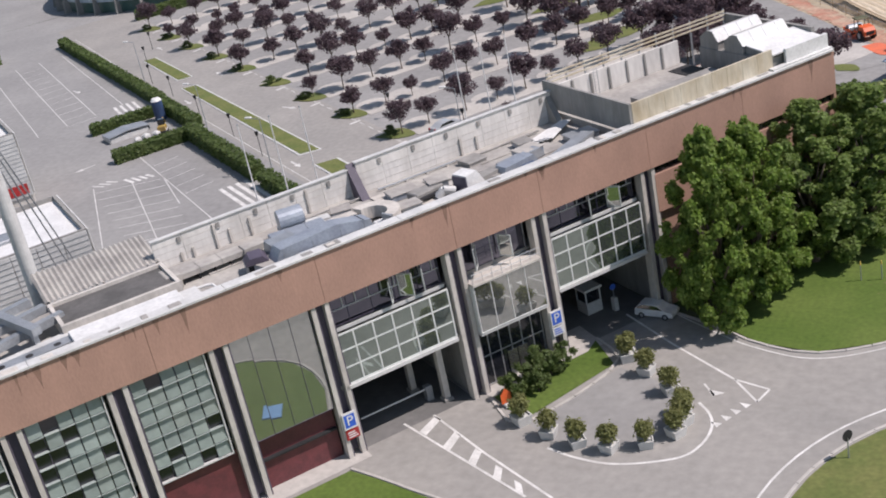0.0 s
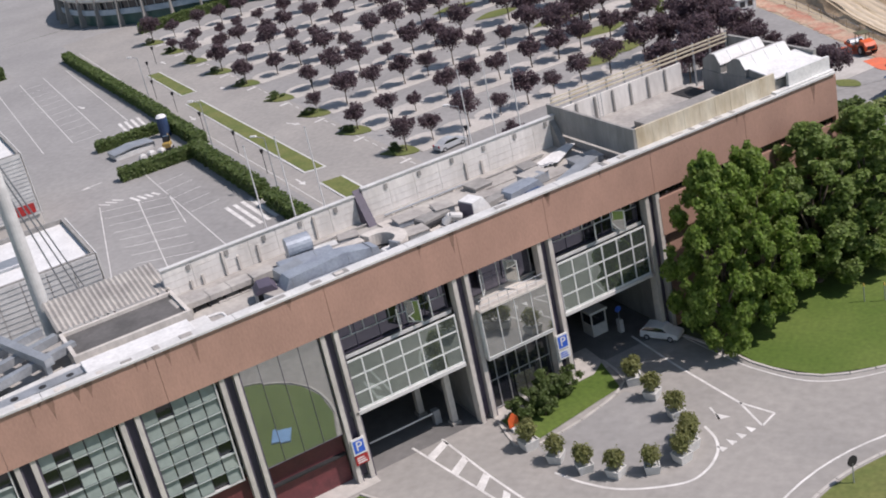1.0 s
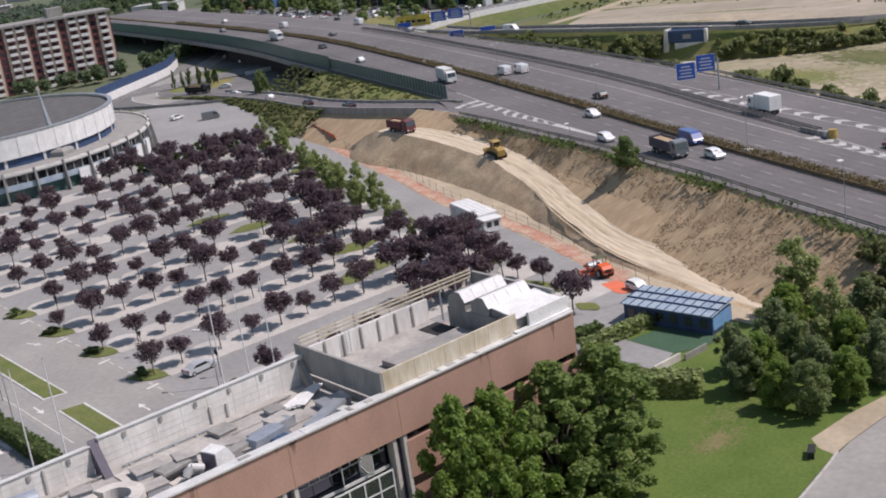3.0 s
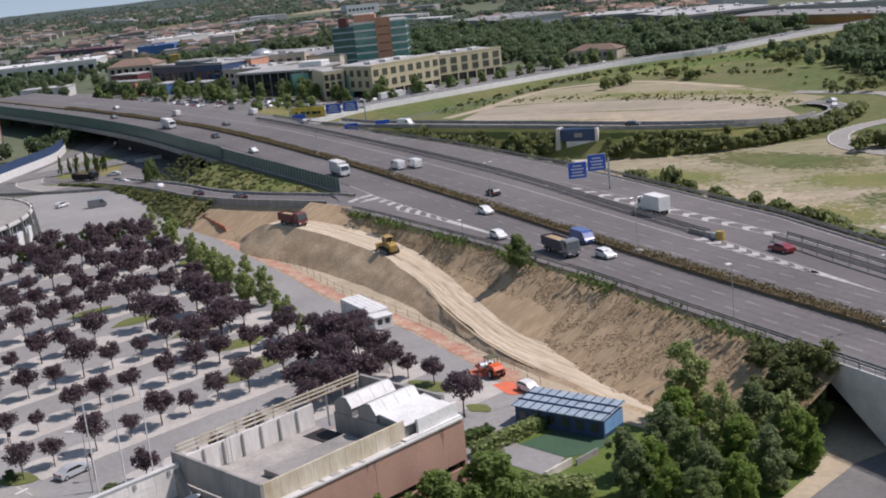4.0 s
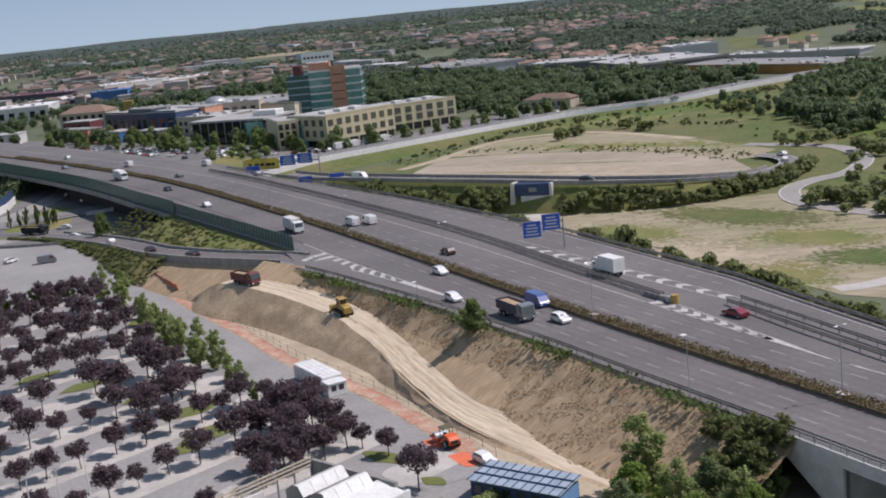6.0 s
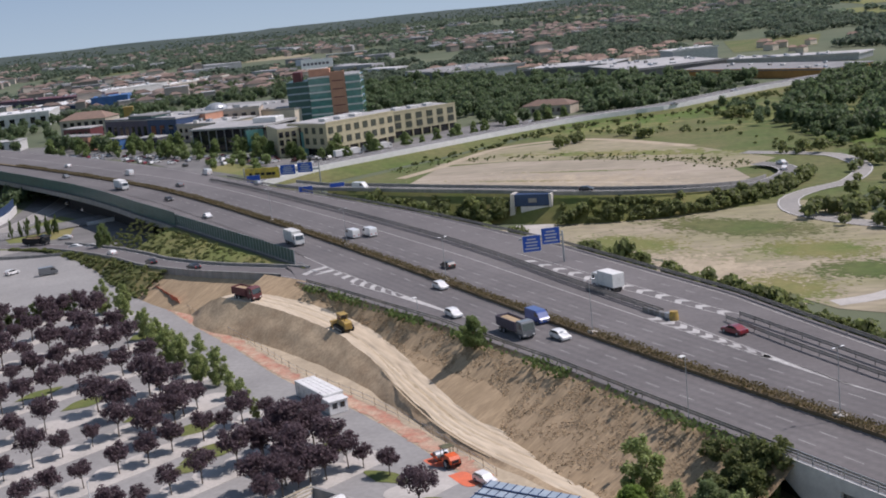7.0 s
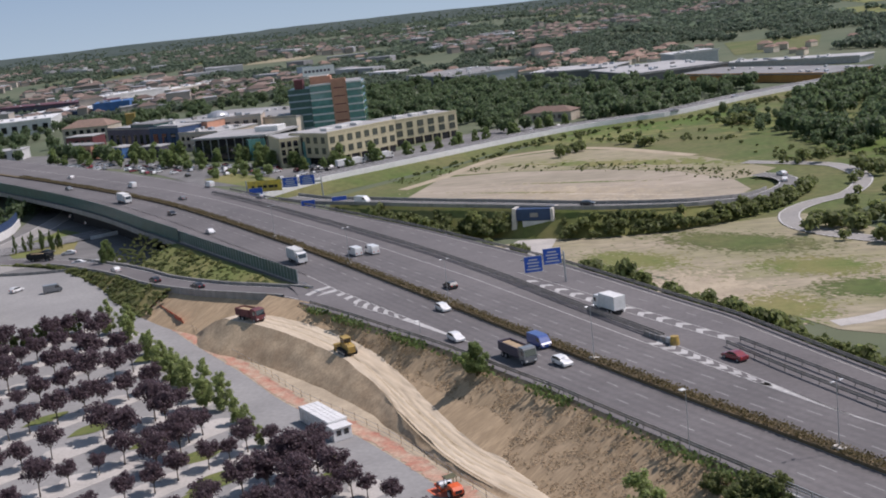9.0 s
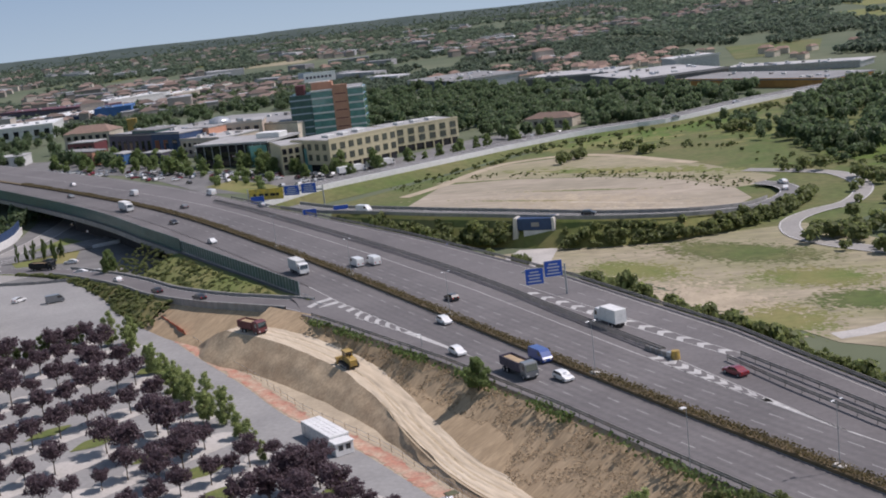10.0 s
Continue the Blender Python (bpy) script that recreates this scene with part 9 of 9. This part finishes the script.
def block(label, x, y, t, w, dep, h, wall_mat, roof_mat, cols=0, rows=0, cat="building", group="", flat=True, overhang=.3):
    ob = thing(cat.replace(" ", "_"), label, cat, pose(x, y, 0, 0, 0, t), group)
    part("wall", Geo().box(0, w, 0, dep, 0, h), wall_mat, ob)
    if flat:
        part("roof", Geo().box(-overhang, w + overhang, -overhang, dep + overhang, h + .01, h + .6), roof_mat, ob)
    else:
        part("roof", Geo().add([(-.5, -.5, h), (w + .5, -.5, h), (w + .5, dep + .5, h), (-.5, dep + .5, h), (w * .22, dep / 2, h + dep * .22), (w * .78, dep / 2, h + dep * .22)],
                               [(0, 1, 5, 4), (1, 2, 5), (2, 3, 4, 5), (3, 0, 4), (3, 2, 1, 0)]), roof_mat, ob)
    if flat and w * dep > 500:
        rb = random.Random(int(w * 7 + dep * 3 + h))
        for k in range(int(min(14, w * dep / 160))):
            u, v, a, b = rb.uniform(2, w - 6), rb.uniform(2, dep - 5), rb.uniform(1.2, 4), rb.uniform(1, 3)
            part("roof_unit", Geo().bevel_box(u, u + a, v, v + b, h + .61, h + rb.uniform(1.2, 2.4), .1), rb.choice((M_STEEL, M_WHITE_D, M_CONC_G, M_DUCT)), ob)
        part("parapet", Geo().box(-overhang, w + overhang, -overhang, -overhang + .3, h + .605, h + 1.2), wall_mat, ob)
    if cols:
        window_grid(ob, 1, w - 1, .8, h - .6, cols, rows, -.02, w / cols * .5, (h - 1.4) / rows * .55)
        window_grid(ob, 1, dep - 1, .8, h - .6, max(2, cols // 2), rows, -.02, 1.6, (h - 1.4) / rows * .55, axis="y")
    return ob


M_PLUMW = material("purple_wall", (0.10, 0.09, 0.13), (0.08, 0.07, 0.10), 0.7, 0.2, 2, 0.1)
M_CREAM = material("cream_wall", (0.52, 0.44, 0.36), (0.44, 0.36, 0.30), 0.8, 0.2, 2, 0.1)
M_BLUEB = material("blue_wall", (0.06, 0.16, 0.36), (0.05, 0.13, 0.30), 0.7, 0.2, 2, 0.1)
block("dark purple shopping hall with a flat grey roof", -318, 706, -32, 44, 40, 13, M_PLUMW, M_SHED, 7, 1)
block("blue-grey shop front with a large teal panel", -281, 682, -30, 26, 36, 13.5, M_BLUE_D, M_SHED, 3, 1)
block("pink and cream two-storey shop building", -258, 668, -24, 30, 34, 9.5, M_CREAM, M_SHED, 7, 2)
o = block("cream shop pavilion with a grey dome", -252, 694, 12, 34, 30, 13.4, M_CREAM, M_SHED, 6, 2)
dome = Geo()
for k in range(5):
    a0, a1 = k * math.pi / 10, (k + 1) * math.pi / 10
    dome.tube((8, 10, 13.9 + 4.5 * math.sin(a0)), (8, 10, 13.9 + 4.5 * math.sin(a1)), 7 * math.cos(a0), max(.05, 7 * math.cos(a1)), 16)
part("dome", dome, M_STEEL, o, "grey dome")
block("long grey-roofed mall behind the showroom", -300, 745, -22, 110, 70, 10, M_PLASTER, M_SHED)
block("cream two-storey restaurant with an orange hip roof", -382, 776, -4, 34, 20, 11, M_PLASTER, M_TERRA, 6, 2, flat=False)
block("bright blue box-shaped store with a flat roof", -470, 1018, 18, 32, 40, 11, M_BLUEB, M_BLUEB)
block("small yellow tower beside the shopping hall", -377, 871, 20, 7, 7, 10, M_YELLOW, M_YELLOW)
block("long white factory hall with a white roof", -560, 870, 18, 112, 60, 10.5, M_WHITE_D, M_WHITE, 14, 1)
block("blue factory hall with a wide white roof", -560, 1058, -18, 104, 60, 6.5, M_BLUE_D, M_WHITE)
block("long white industrial hall with a flat roof", -506, 1130, 55, 72, 40, 11.5, M_WHITE_D, M_WHITE)
block("long white industrial hall with a flat roof", -460, 1182, 72, 100, 30, 9, M_PLASTER, M_WHITE)
block("long dark works building with a maroon roof", -640, 1150, -14, 140, 40, 9, M_PLUMW, M_MAROON)
for x, y, t, w, dep, h, wm, rm, lb in ((-137, 952, 35, 64, 92, 8, M_STEEL, M_SHED, "grey warehouse with a pale flat roof"), (-81, 928, -19, 66, 50, 6, M_ASPH, M_SHED, "long low grey warehouse with a pale roof"),
                                       (3, 806, 23, 64, 84, 7, M_ASPH, M_SHED, "dark grey warehouse with a wide pale roof"), (26, 803, -49, 122, 40, 4.4, M_OCHRE, M_SHED, "orange-walled warehouse with a pale flat roof"),
                                       (60, 868, -30, 96, 26, 3.6, M_STEEL, M_SHED, "dark grey warehouse behind the orange one"), (30, 905, 20, 34, 26, 11, M_STEEL, M_WHITE_D, "pale office building among the warehouses")):
    block(lb, x, y, t, w, dep, h, wm, rm, cat="warehouse", group="warehouses", overhang=.8)
o = block("low pink farmhouse among the trees", -58, 646, -20, 27, 12, 5, M_PLASTER, M_TERRA, 7, 1, "house", flat=False)
for i, (x, y, w, dep, h, t, wm, lb) in enumerate(((-345, 690, 18, 12, 7, -20, M_CREAM, "small cream shop with a flat roof"), (-322, 672, 12, 10, 8, -30, M_TERRA2, "small salmon shop with a flat roof"), (-300, 664, 14, 10, 6, -34, M_BLUEB, "small blue shop with a flat roof"),
                                               (-275, 650, 16, 9, 6, -25, M_PLUMW, "dark purple shop annex with a flat roof"), (-240, 640, 14, 8, 5, -18, M_CREAM, "low cream shop annex with a flat roof"), (-360, 735, 20, 14, 8, -10, M_MAROON, "dark red shop with a flat roof"),
                                               (-405, 700, 30, 16, 6, 10, M_WHITE_D, "low white store with a flat roof"), (-300, 700, 22, 16, 15, -30, M_TEALW, "teal-fronted shop tower with a flat roof"), (-262, 690, 18, 18, 14, -24, M_TERRA2, "salmon shop tower with a flat roof"))):
    block(lb, x, y, t, w, dep, h, wm, M_SHED, 4, 1, "shop", "small shops")
# shops' car park: cars and small trees
cr_ = random.Random(77)
land("shop_car_park", [(-420, 700), (-330, 650), (-253, 594), (-190, 512), (-120, 470), (-96, 500), (-130, 540), (-165, 545), (-230, 600), (-330, 700), (-380, 720)], M_ASPH, "grey asphalt car park before the shops", "car park", .05)
for i in range(230):
    t = cr_.random()
    x, y = -345 + 225 * t + cr_.uniform(-14, 6), 676 - 158 * t + cr_.uniform(-26, 22)
    if y > 545 + (-150 - x) * .62:
        continue
    far_car("parked car before the shops", cr_.choice((P_WHITE, P_WHITE, P_SILVER, P_GREY, P_BLACK, P_RED)), pose(x, y, .06, 0, 0, cr_.choice((40, 130))), "parked cars")
for i in range(64):
    t = i / 64
    x, y = -330 + 215 * t + cr_.uniform(-6, 6), 676 - 146 * t + cr_.uniform(-24, 18)
    tree("street_tree", SMALLG[i % 3], "round dark green tree in the shops' car park", pose(x, y, 0, 0, 0, 40 * i) @ Matrix.Scale(cr_.uniform(.55, .9), 4), "shop car park trees")
land("shop_verge", [(-196, 531), (-167, 499), (-139, 466), (-128, 474), (-160, 518), (-186, 545)], M_ROUGH, "rough grass verge between motorway and shops", "verge", .09)
spots = scatter([(-340, 655), (-253, 598), (-167, 502), (-140, 470), (-128, 476), (-170, 540), (-245, 620), (-335, 690)], 46, fr, .4, .75)
forest("verge_trees", spots, TREE_N, M_LEAF_D, "round green trees along the shops' verge", "trees")
lorry("white articulated lorry beside the far highway", P_WHITE, M_WHITE, pose(-127, 533, .1, 0, 0, 42), "box", 14, "far lorries")
lorry("white articulated lorry beside the far highway", P_WHITE, M_WHITE, pose(-116, 545, .1, 0, 0, 42), "box", 14, "far lorries")
land("office_car_park", [(-118, 505), (-90, 530), (-66, 566), (-36, 598), (-28, 612), (-62, 636), (-92, 612), (-128, 548)], M_ASPH, "grey asphalt car park beside the offices", "car park", .055)
for i in range(46):
    t = cr_.random()
    far_car("parked car beside the offices", cr_.choice((P_WHITE, P_SILVER, P_GREY, P_BLACK, P_RED)), pose(-106 + 72 * t + cr_.uniform(-6, 6), 526 + 80 * t + cr_.uniform(-3, 14), .06, 0, 0, cr_.choice((45, 135))), "parked cars")
for i in range(12):
    t = i / 12
    tree("street_tree", SMALLG[i % 3], "round dark green tree beside the offices", pose(-104 + 74 * t + cr_.uniform(-4, 4), 536 + 76 * t + cr_.uniform(0, 12), 0, 0, 0, 40 * i) @ Matrix.Scale(cr_.uniform(.5, .8), 4), "office trees")
# houses of the town
HW = [mesh_of("wall", Geo().box(-6 - i, 6 + i, -5, 5, 0, 6 + .6 * i), M_PLASTER) for i in range(3)]
HR_ = [mesh_of("roof", Geo().add([(-6.6 - i, -5.6, 5.9 + .6 * i), (6.6 + i, -5.6, 5.9 + .6 * i), (6.6 + i, 5.6, 5.9 + .6 * i), (-6.6 - i, 5.6, 5.9 + .6 * i), (-3.5 - i, 0, 8.4 + .6 * i), (3.5 + i, 0, 8.4 + .6 * i)],
                                 [(0, 1, 5, 4), (1, 2, 5), (2, 3, 4, 5), (3, 0, 4), (3, 2, 1, 0)]), M_TERRA) for i in range(3)]
tr = random.Random(55)
for i in range(150):
    if i < 96:
        x, y = tr.uniform(-190, 70), tr.uniform(985, 1150)
    elif i < 122:
        x, y = tr.uniform(-700, -280), tr.uniform(1230, 1650)
    else:
        x, y = tr.uniform(90, 330), tr.uniform(930, 1040)
    o = thing("house", "plastered house with an orange tiled hip roof", "house", pose(x, y, 0, 0, 0, tr.uniform(0, 180)) @ Matrix.Scale(tr.uniform(.5, .85), 4), "town houses")
    k = tr.randrange(3)
    part("wall", HW[k], None, o)
    part("roof", HR_[k], None, o)
gw, gr, gl = Geo(), Geo(), Geo()
for i in range(5200):
    r = 1060 * (3900 / 1060) ** tr.random()
    az = radians(tr.uniform(-36, 13))
    x, y = r * math.sin(az), r * math.cos(az)
    town = noise.noise(Vector((x * .0032, y * .0018, 14))) + .35 * noise.noise(Vector((x * .012, y * .007, 3)))
    if town < (.12 if az < radians(-19) and r < 1700 else .0 if az < radians(-12) else .2) or tr.random() < .25:
        continue
    w, d, h = tr.uniform(4, 8), tr.uniform(4, 6.5), tr.uniform(4.5, 8.5)
    m = pose(x, y, 0, 0, 0, tr.choice((20, 35, 110, 125)) + tr.uniform(-12, 12))
    if tr.random() < .06:
        w, d, h = w * 1.4, d, tr.uniform(9, 14)
    gw.box(-w, w, -d, d, 0, h, m)
    if tr.random() < .72:
        gr.add([m @ Vector(p) for p in ((-w - .5, -d - .5, h), (w + .5, -d - .5, h), (w + .5, d + .5, h), (-w - .5, d + .5, h), (-w * .5, 0, h + d * .45), (w * .5, 0, h + d * .45))], [(0, 1, 5, 4), (1, 2, 5), (2, 3, 4, 5), (3, 0, 4)])
    else:
        gl.box(-w - .3, w + .3, -d - .3, d + .3, h, h + .5, m)
for i in range(70):                                      # long pale works and sheds in rows
    r = 1150 * (3600 / 1150) ** tr.random()
    az = radians(tr.uniform(-36, -6))
    m = pose(r * math.sin(az), r * math.cos(az), 0, 0, 0, tr.uniform(-35, 25))
    w = tr.uniform(10, 34)
    gl.box(-w, w, -9, 9, 0, tr.uniform(6, 10), m)
setting("distant_house_walls", gw, M_FARWALL, "pale walls of distant houses", "houses", kind="stuff")
setting("distant_house_roofs", gr, M_FARROOF, "orange roofs of distant houses", "houses", kind="stuff")
setting("distant_sheds", gl, M_FARSHED, "pale distant sheds on the plain", "sheds", kind="stuff")

# ---- round arena, flats and streets to the left ----
CX, CY, RO, RI = -206.0, 262.0, 46.0, 37.0
o = thing("arena", "round white arena with a dark roof, gallery and window band", "building", pose(CX, CY, 0))


def ring(r0, r1, z0, z1, n=72):
    g = Geo()
    for i in range(n):
        a = 2 * math.pi * i / n
        c, s = math.cos(a), math.sin(a)
        g.v += [(r0 * c, r0 * s, z0), (r1 * c, r1 * s, z0), (r1 * c, r1 * s, z1), (r0 * c, r0 * s, z1)]
    for i in range(n):
        b, d = 4 * i, 4 * ((i + 1) % n)
        g.f += [(b + k, d + k, d + (k + 1) % 4, b + (k + 1) % 4) for k in range(4)]
    return g


part("roof_disc", Geo().tube((0, 0, 12.8), (0, 0, 13.4), RI, RI - .3, 72), M_ROOF_D, o, "dark grey roof")
part("fascia", ring(RI + .02, RI + .5, 8.6, 13.8), M_WHITE, o, "white fascia")
part("roof_rim", ring(RI - .4, RI + .7, 13.81, 14.1), M_STEEL, o)
part("drum_glass", ring(RI - .6, RI - .1, 6.6, 8.6), M_BLUE_D, o, "dark blue window band")
me = mesh_of("drum_mullion", Geo().box(RI - .1, RI + .1, -.35, .35, 6.6, 8.6), M_WHITE_D)
for i in range(24):
    part("drum_mullion", me, None, o).matrix_basis = pose(0, 0, 0, 0, 0, 15 * i + 4)
fascia_joint = mesh_of("fascia_joint", Geo().box(RI + .5, RI + .53, -.04, .04, 8.7, 13.7), M_STEEL)
for i in range(48):
    part("fascia_joint", fascia_joint, None, o).matrix_basis = pose(0, 0, 0, 0, 0, 7.5 * i + 2)
part("gallery_roof", ring(RI - 1, RO - .5, 6.2, 6.6), M_CONC_G, o, "grey gallery roof")
part("gallery_rail", ring(RO - .5, RO - .1, 6.0, 7.0), M_CONC, o, "pale gallery parapet")
part("gallery_edge", ring(RO - .12, RO + .12, 6.3, 6.7), M_WHITE_D, o)
part("window_band", ring(RO - 1.2, RO - .7, 4.0, 6.0), M_GLASS_D, o)
part("white_band", ring(RO - .55, RO - .15, 2.8, 4.1), M_BLUE_R, o, "pale blue band")
part("base_wall", ring(RO - 1.6, RO - 1.2, 0, 3.0), M_TEALW, o, "dark green glass base")
me = mesh_of("fin", Geo().add([(RO - .6, -.2, 0), (RO + 1.3, -.2, 0), (RO + 1.3, .2, 0), (RO - .6, .2, 0), (RO - .3, -.16, 7.3), (RO + .3, -.16, 7.3), (RO + .3, .16, 7.3), (RO - .3, .16, 7.3)], [(3, 2, 1, 0), (4, 5, 6, 7), (0, 1, 5, 4), (1, 2, 6, 5), (2, 3, 7, 6), (3, 0, 4, 7)]), M_CONC_G)
me2 = mesh_of("window_bar", Geo().box(RO - .72, RO - .56, -.16, .16, 4.1, 6.0), M_CONC_G)
for i in range(40):
    part("fin", me, None, o).matrix_basis = pose(0, 0, 0, 0, 0, 9 * i)
for i in range(120):
    part("window_bar", me2, None, o).matrix_basis = pose(0, 0, 0, 0, 0, 3 * i + .7)
for k in range(5):
    part("white_panel", Geo().box(RO - .15, RO + .1, -2.9, 2.9, .2, 3.9), M_WHITE, o).matrix_basis = pose(0, 0, 0, 0, 0, -19 + 9 * k)
m_ = thing("arena_mast", "tapering grey mast standing on the arena's gallery", "mast", pose(-171.5, 249.5, 6.6))
part("mast", Geo().tube((0, 0, .9), (-2.2, .6, 16.5), 1.0, .14, 8), M_STEEL, m_)
part("foot", Geo().bevel_box(-4.2, 3.0, -2.4, 2.4, 0, 1.6, .5), M_CONC_G, m_)
part("stay", Geo().tube((-3, 3, .2), (-1.2, .3, 8.5), .12, n=6), M_WHITE_D, m_)
o = thing("apartment_block", "nine-storey apartment block with white balconies and brown walls", "building", pose(-300, 398, 0, 0, 0, 43))
part("body", Geo().box(0, 53, 0, 14, 0, 25.6), M_MAROON, o, "brown wall")
part("roof", Geo().box(-.5, 53.5, -1.6, 14.5, 25.61, 26.5), M_CONC_G, o)
part("lift_house", Geo().box(30, 36, 3, 9, 26.51, 30), M_CONC_G, o)
bal = mesh_of("balcony", Geo().box(-1.5, 1.5, -1.1, -.02, -.1, 1.0), M_WHITE)
win = mesh_of("window", Geo().box(-.7, .7, -.06, .03, -.8, .8), M_GLASS_D)
pan = mesh_of("wall_panel", Geo().box(-.5, .5, -.35, -.02, 0, 25.5), M_CREAM)
for i in range(13):
    u = 2 + 4 * i
    part("wall_panel", pan, None, o).matrix_basis = pose(u + 2, 0, 0)
    for k in range(9):
        if (i + 1) % 3:
            part("balcony", bal, None, o).matrix_basis = pose(u, 0, .6 + 2.85 * k)
        part("window", win, None, o).matrix_basis = pose(u, 0, 1.9 + 2.85 * k)
o = thing("apartment_block", "pale apartment tower with violet glass and white pilasters", "building", pose(-318, 362, 0, 0, 0, 43))
part("body", Geo().box(0, 40, 0, 16, 0, 30), M_VIOLET, o, "dark violet glass wall")
part("roof", Geo().box(-.5, 40.5, -.6, 16.5, 30.01, 31), M_CONC_G, o)
for k in range(7):
    part("pilaster", Geo().box(5.6 * k + .2, 5.6 * k + 2.2, -.6, -.02, 0, 30), M_CONC, o, "white pilaster")
for k in range(9):
    part("floor_edge", Geo().box(40.01, 40.4, .2, 15.8, 3.2 * k + .6, 3.2 * k + 1.6), M_CREAM, o)
land("arena_lot", [(-108, 268), (-128, 286), (-146, 314), (-164, 343), (-196, 345), (-230, 330), (-165, 285), (-150, 262), (-130, 240)], M_ASPH_L, "pale asphalt lot beside the arena", "car park", .006)
land("street", [(-150, 345), (-164, 344), (-196, 346), (-300, 366), (-420, 430), (-420, 460), (-300, 400), (-215, 372), (-185, 366), (-150, 357)], M_ASPH, "grey street passing below the viaduct", "road", .03)
road("underpass_street", [(-196, 352, 0), (-216, 370, 0), (-222, 400, 0), (-224, 430, 0), (-240, 490, 0), (-300, 570, 0)], 9, M_ASPH_R, "grey street passing under the viaduct", .05)
land("yard", [(-150, 345), (-226, 345), (-232, 420), (-250, 480), (-200, 490), (-150, 410)], M_ASPH, "grey asphalt yard below the viaduct", "yard", .025)
land("street_green", [(-206, 372), (-216, 386), (-213, 424), (-200, 412), (-186, 374)], M_ROUGH, "green plot beside the viaduct", "lawn", .06)
for i in range(12):
    q = (-211 + 1.6 * i + cr_.uniform(-1.5, 1.5), 381 + cr_.uniform(-3, 20) * (1 - i / 16))
    tree("cypress", BUSH[i % 3], "slim dark conical tree on the green plot", pose(q[0], q[1], 0, 0, 0, 30 * i) @ Matrix.Diagonal((.5, .5, 1.6, 1)), "plot trees")
g = Geo()
kw = Line([(-108, 268, 0), (-128, 285, 0), (-147, 314, 0), (-163, 342, 0), (-196, 344.5, 0), (-300, 364, 0)])
kw.wall(g, 55, kw.len, 0, .3, 0, .9, 5)
setting("lot_wall", g, M_CONC_G, "low dark wall between lot and street", "wall")
g = Geo()
rw = Line([(-226, 350, 0), (-228.5, 371.4, 0), (-229.9, 393, 0), (-232.2, 419, 0), (-240, 442, 0)])
rw.wall(g, 0, rw.len, 0, .4, 0, 2.8, 5)
setting("white_street_wall", g, M_WHITE, "white curved wall along the street", "wall")
g = Geo()
rw.wall(g, 10, rw.len, -.6, .15, 0, 5.6, 5)
setting("blue_screen", g, M_BLUE_D, "tall dark blue screen behind the white wall", "screen")
spots = []
for poly, n in (([(-292, 392), (-262, 412), (-240, 436), (-236, 470), (-262, 480), (-252, 434), (-280, 408)], 26), ([(-345, 380), (-310, 372), (-306, 392), (-340, 420)], 14), ([(-420, 480), (-330, 450), (-300, 560), (-420, 640)], 60)):
    spots += scatter(poly, n, fr, .7, 1.1)
forest("street_wood", spots, TREE_N, M_HAZED_WOODS, "green trees round the apartment block", "trees")
tree("broadleaf_tree", DARKG[1], "single dark tree beside the slip road", pose(-161, 347, 0) @ Matrix.Diagonal((.62, .62, .8, 1)))
for x, y, t, mat, st in ((-164.3, 316.1, 30, P_GREY, "van"), (-177.4, 320, 70, P_WHITE, "hatch"), (-186, 372, 190, P_WHITE, "sedan"), (-196, 377, 10, P_BLACK, "sedan"), (-206, 432, 60, P_WHITE, "hatch"), (-214, 444, 60, P_WHITE, "van"), (-222, 452, 60, P_SILVER, "hatch"), (-168, 352, 185, P_WHITE, "sedan"), (-174, 354, 5, P_WHITE, "sedan")):
    car("car standing by the arena streets", mat, pose(x, y, .07, 0, 0, t), st, "street cars")
lorry("dark tipper lorry on the street by the viaduct", M_BLACK, M_BLACK, pose(-192, 364, .06, 0, 0, -10), "tipper", 9, "street cars")
for i in range(9):
    tree("evergreen_bush", BUSH[i % 3], "dark bush along the arena's lot", at(100 + 3.0 * i, 191 - .4 * i, 0, 40 * i) @ Matrix.Scale(1.1, 4), "lot bushes", "shrub")

# pale blue sky above the horizon, far behind everything
g = Geo()
g.strip([(4960 * math.sin(radians(a)), 4960 * math.cos(radians(a)), 900) for a in range(-80, 61, 4)], [(4960 * math.sin(radians(a)), 4960 * math.cos(radians(a)), -5) for a in range(-80, 61, 4)])
m = bpy.data.materials.new("horizon_sky")
m.use_nodes = True
nt = m.node_tree
nt.nodes.remove(nt.nodes["Principled BSDF"])
em = nt.nodes.new("ShaderNodeEmission")
sep = nt.nodes.new("ShaderNodeSeparateXYZ")
up_ = nt.nodes.new("ShaderNodeMapRange")
up_.inputs["From Max"].default_value = 320
mx = nt.nodes.new("ShaderNodeMix")
mx.data_type = "RGBA"
mx.inputs["A"].default_value, mx.inputs["B"].default_value = (0.40, 0.55, 0.66, 1), (0.29, 0.44, 0.60, 1)
nt.links.new(nt.nodes.new("ShaderNodeNewGeometry").outputs["Position"], sep.inputs[0])
nt.links.new(sep.outputs["Z"], up_.inputs["Value"])
nt.links.new(up_.outputs[0], mx.inputs["Factor"])
nt.links.new(mx.outputs["Result"], em.inputs["Color"])
nt.links.new(em.outputs[0], nt.nodes["Material Output"].inputs["Surface"])
setting("backdrop", g, m, "pale blue summer sky low over the horizon", "sky")
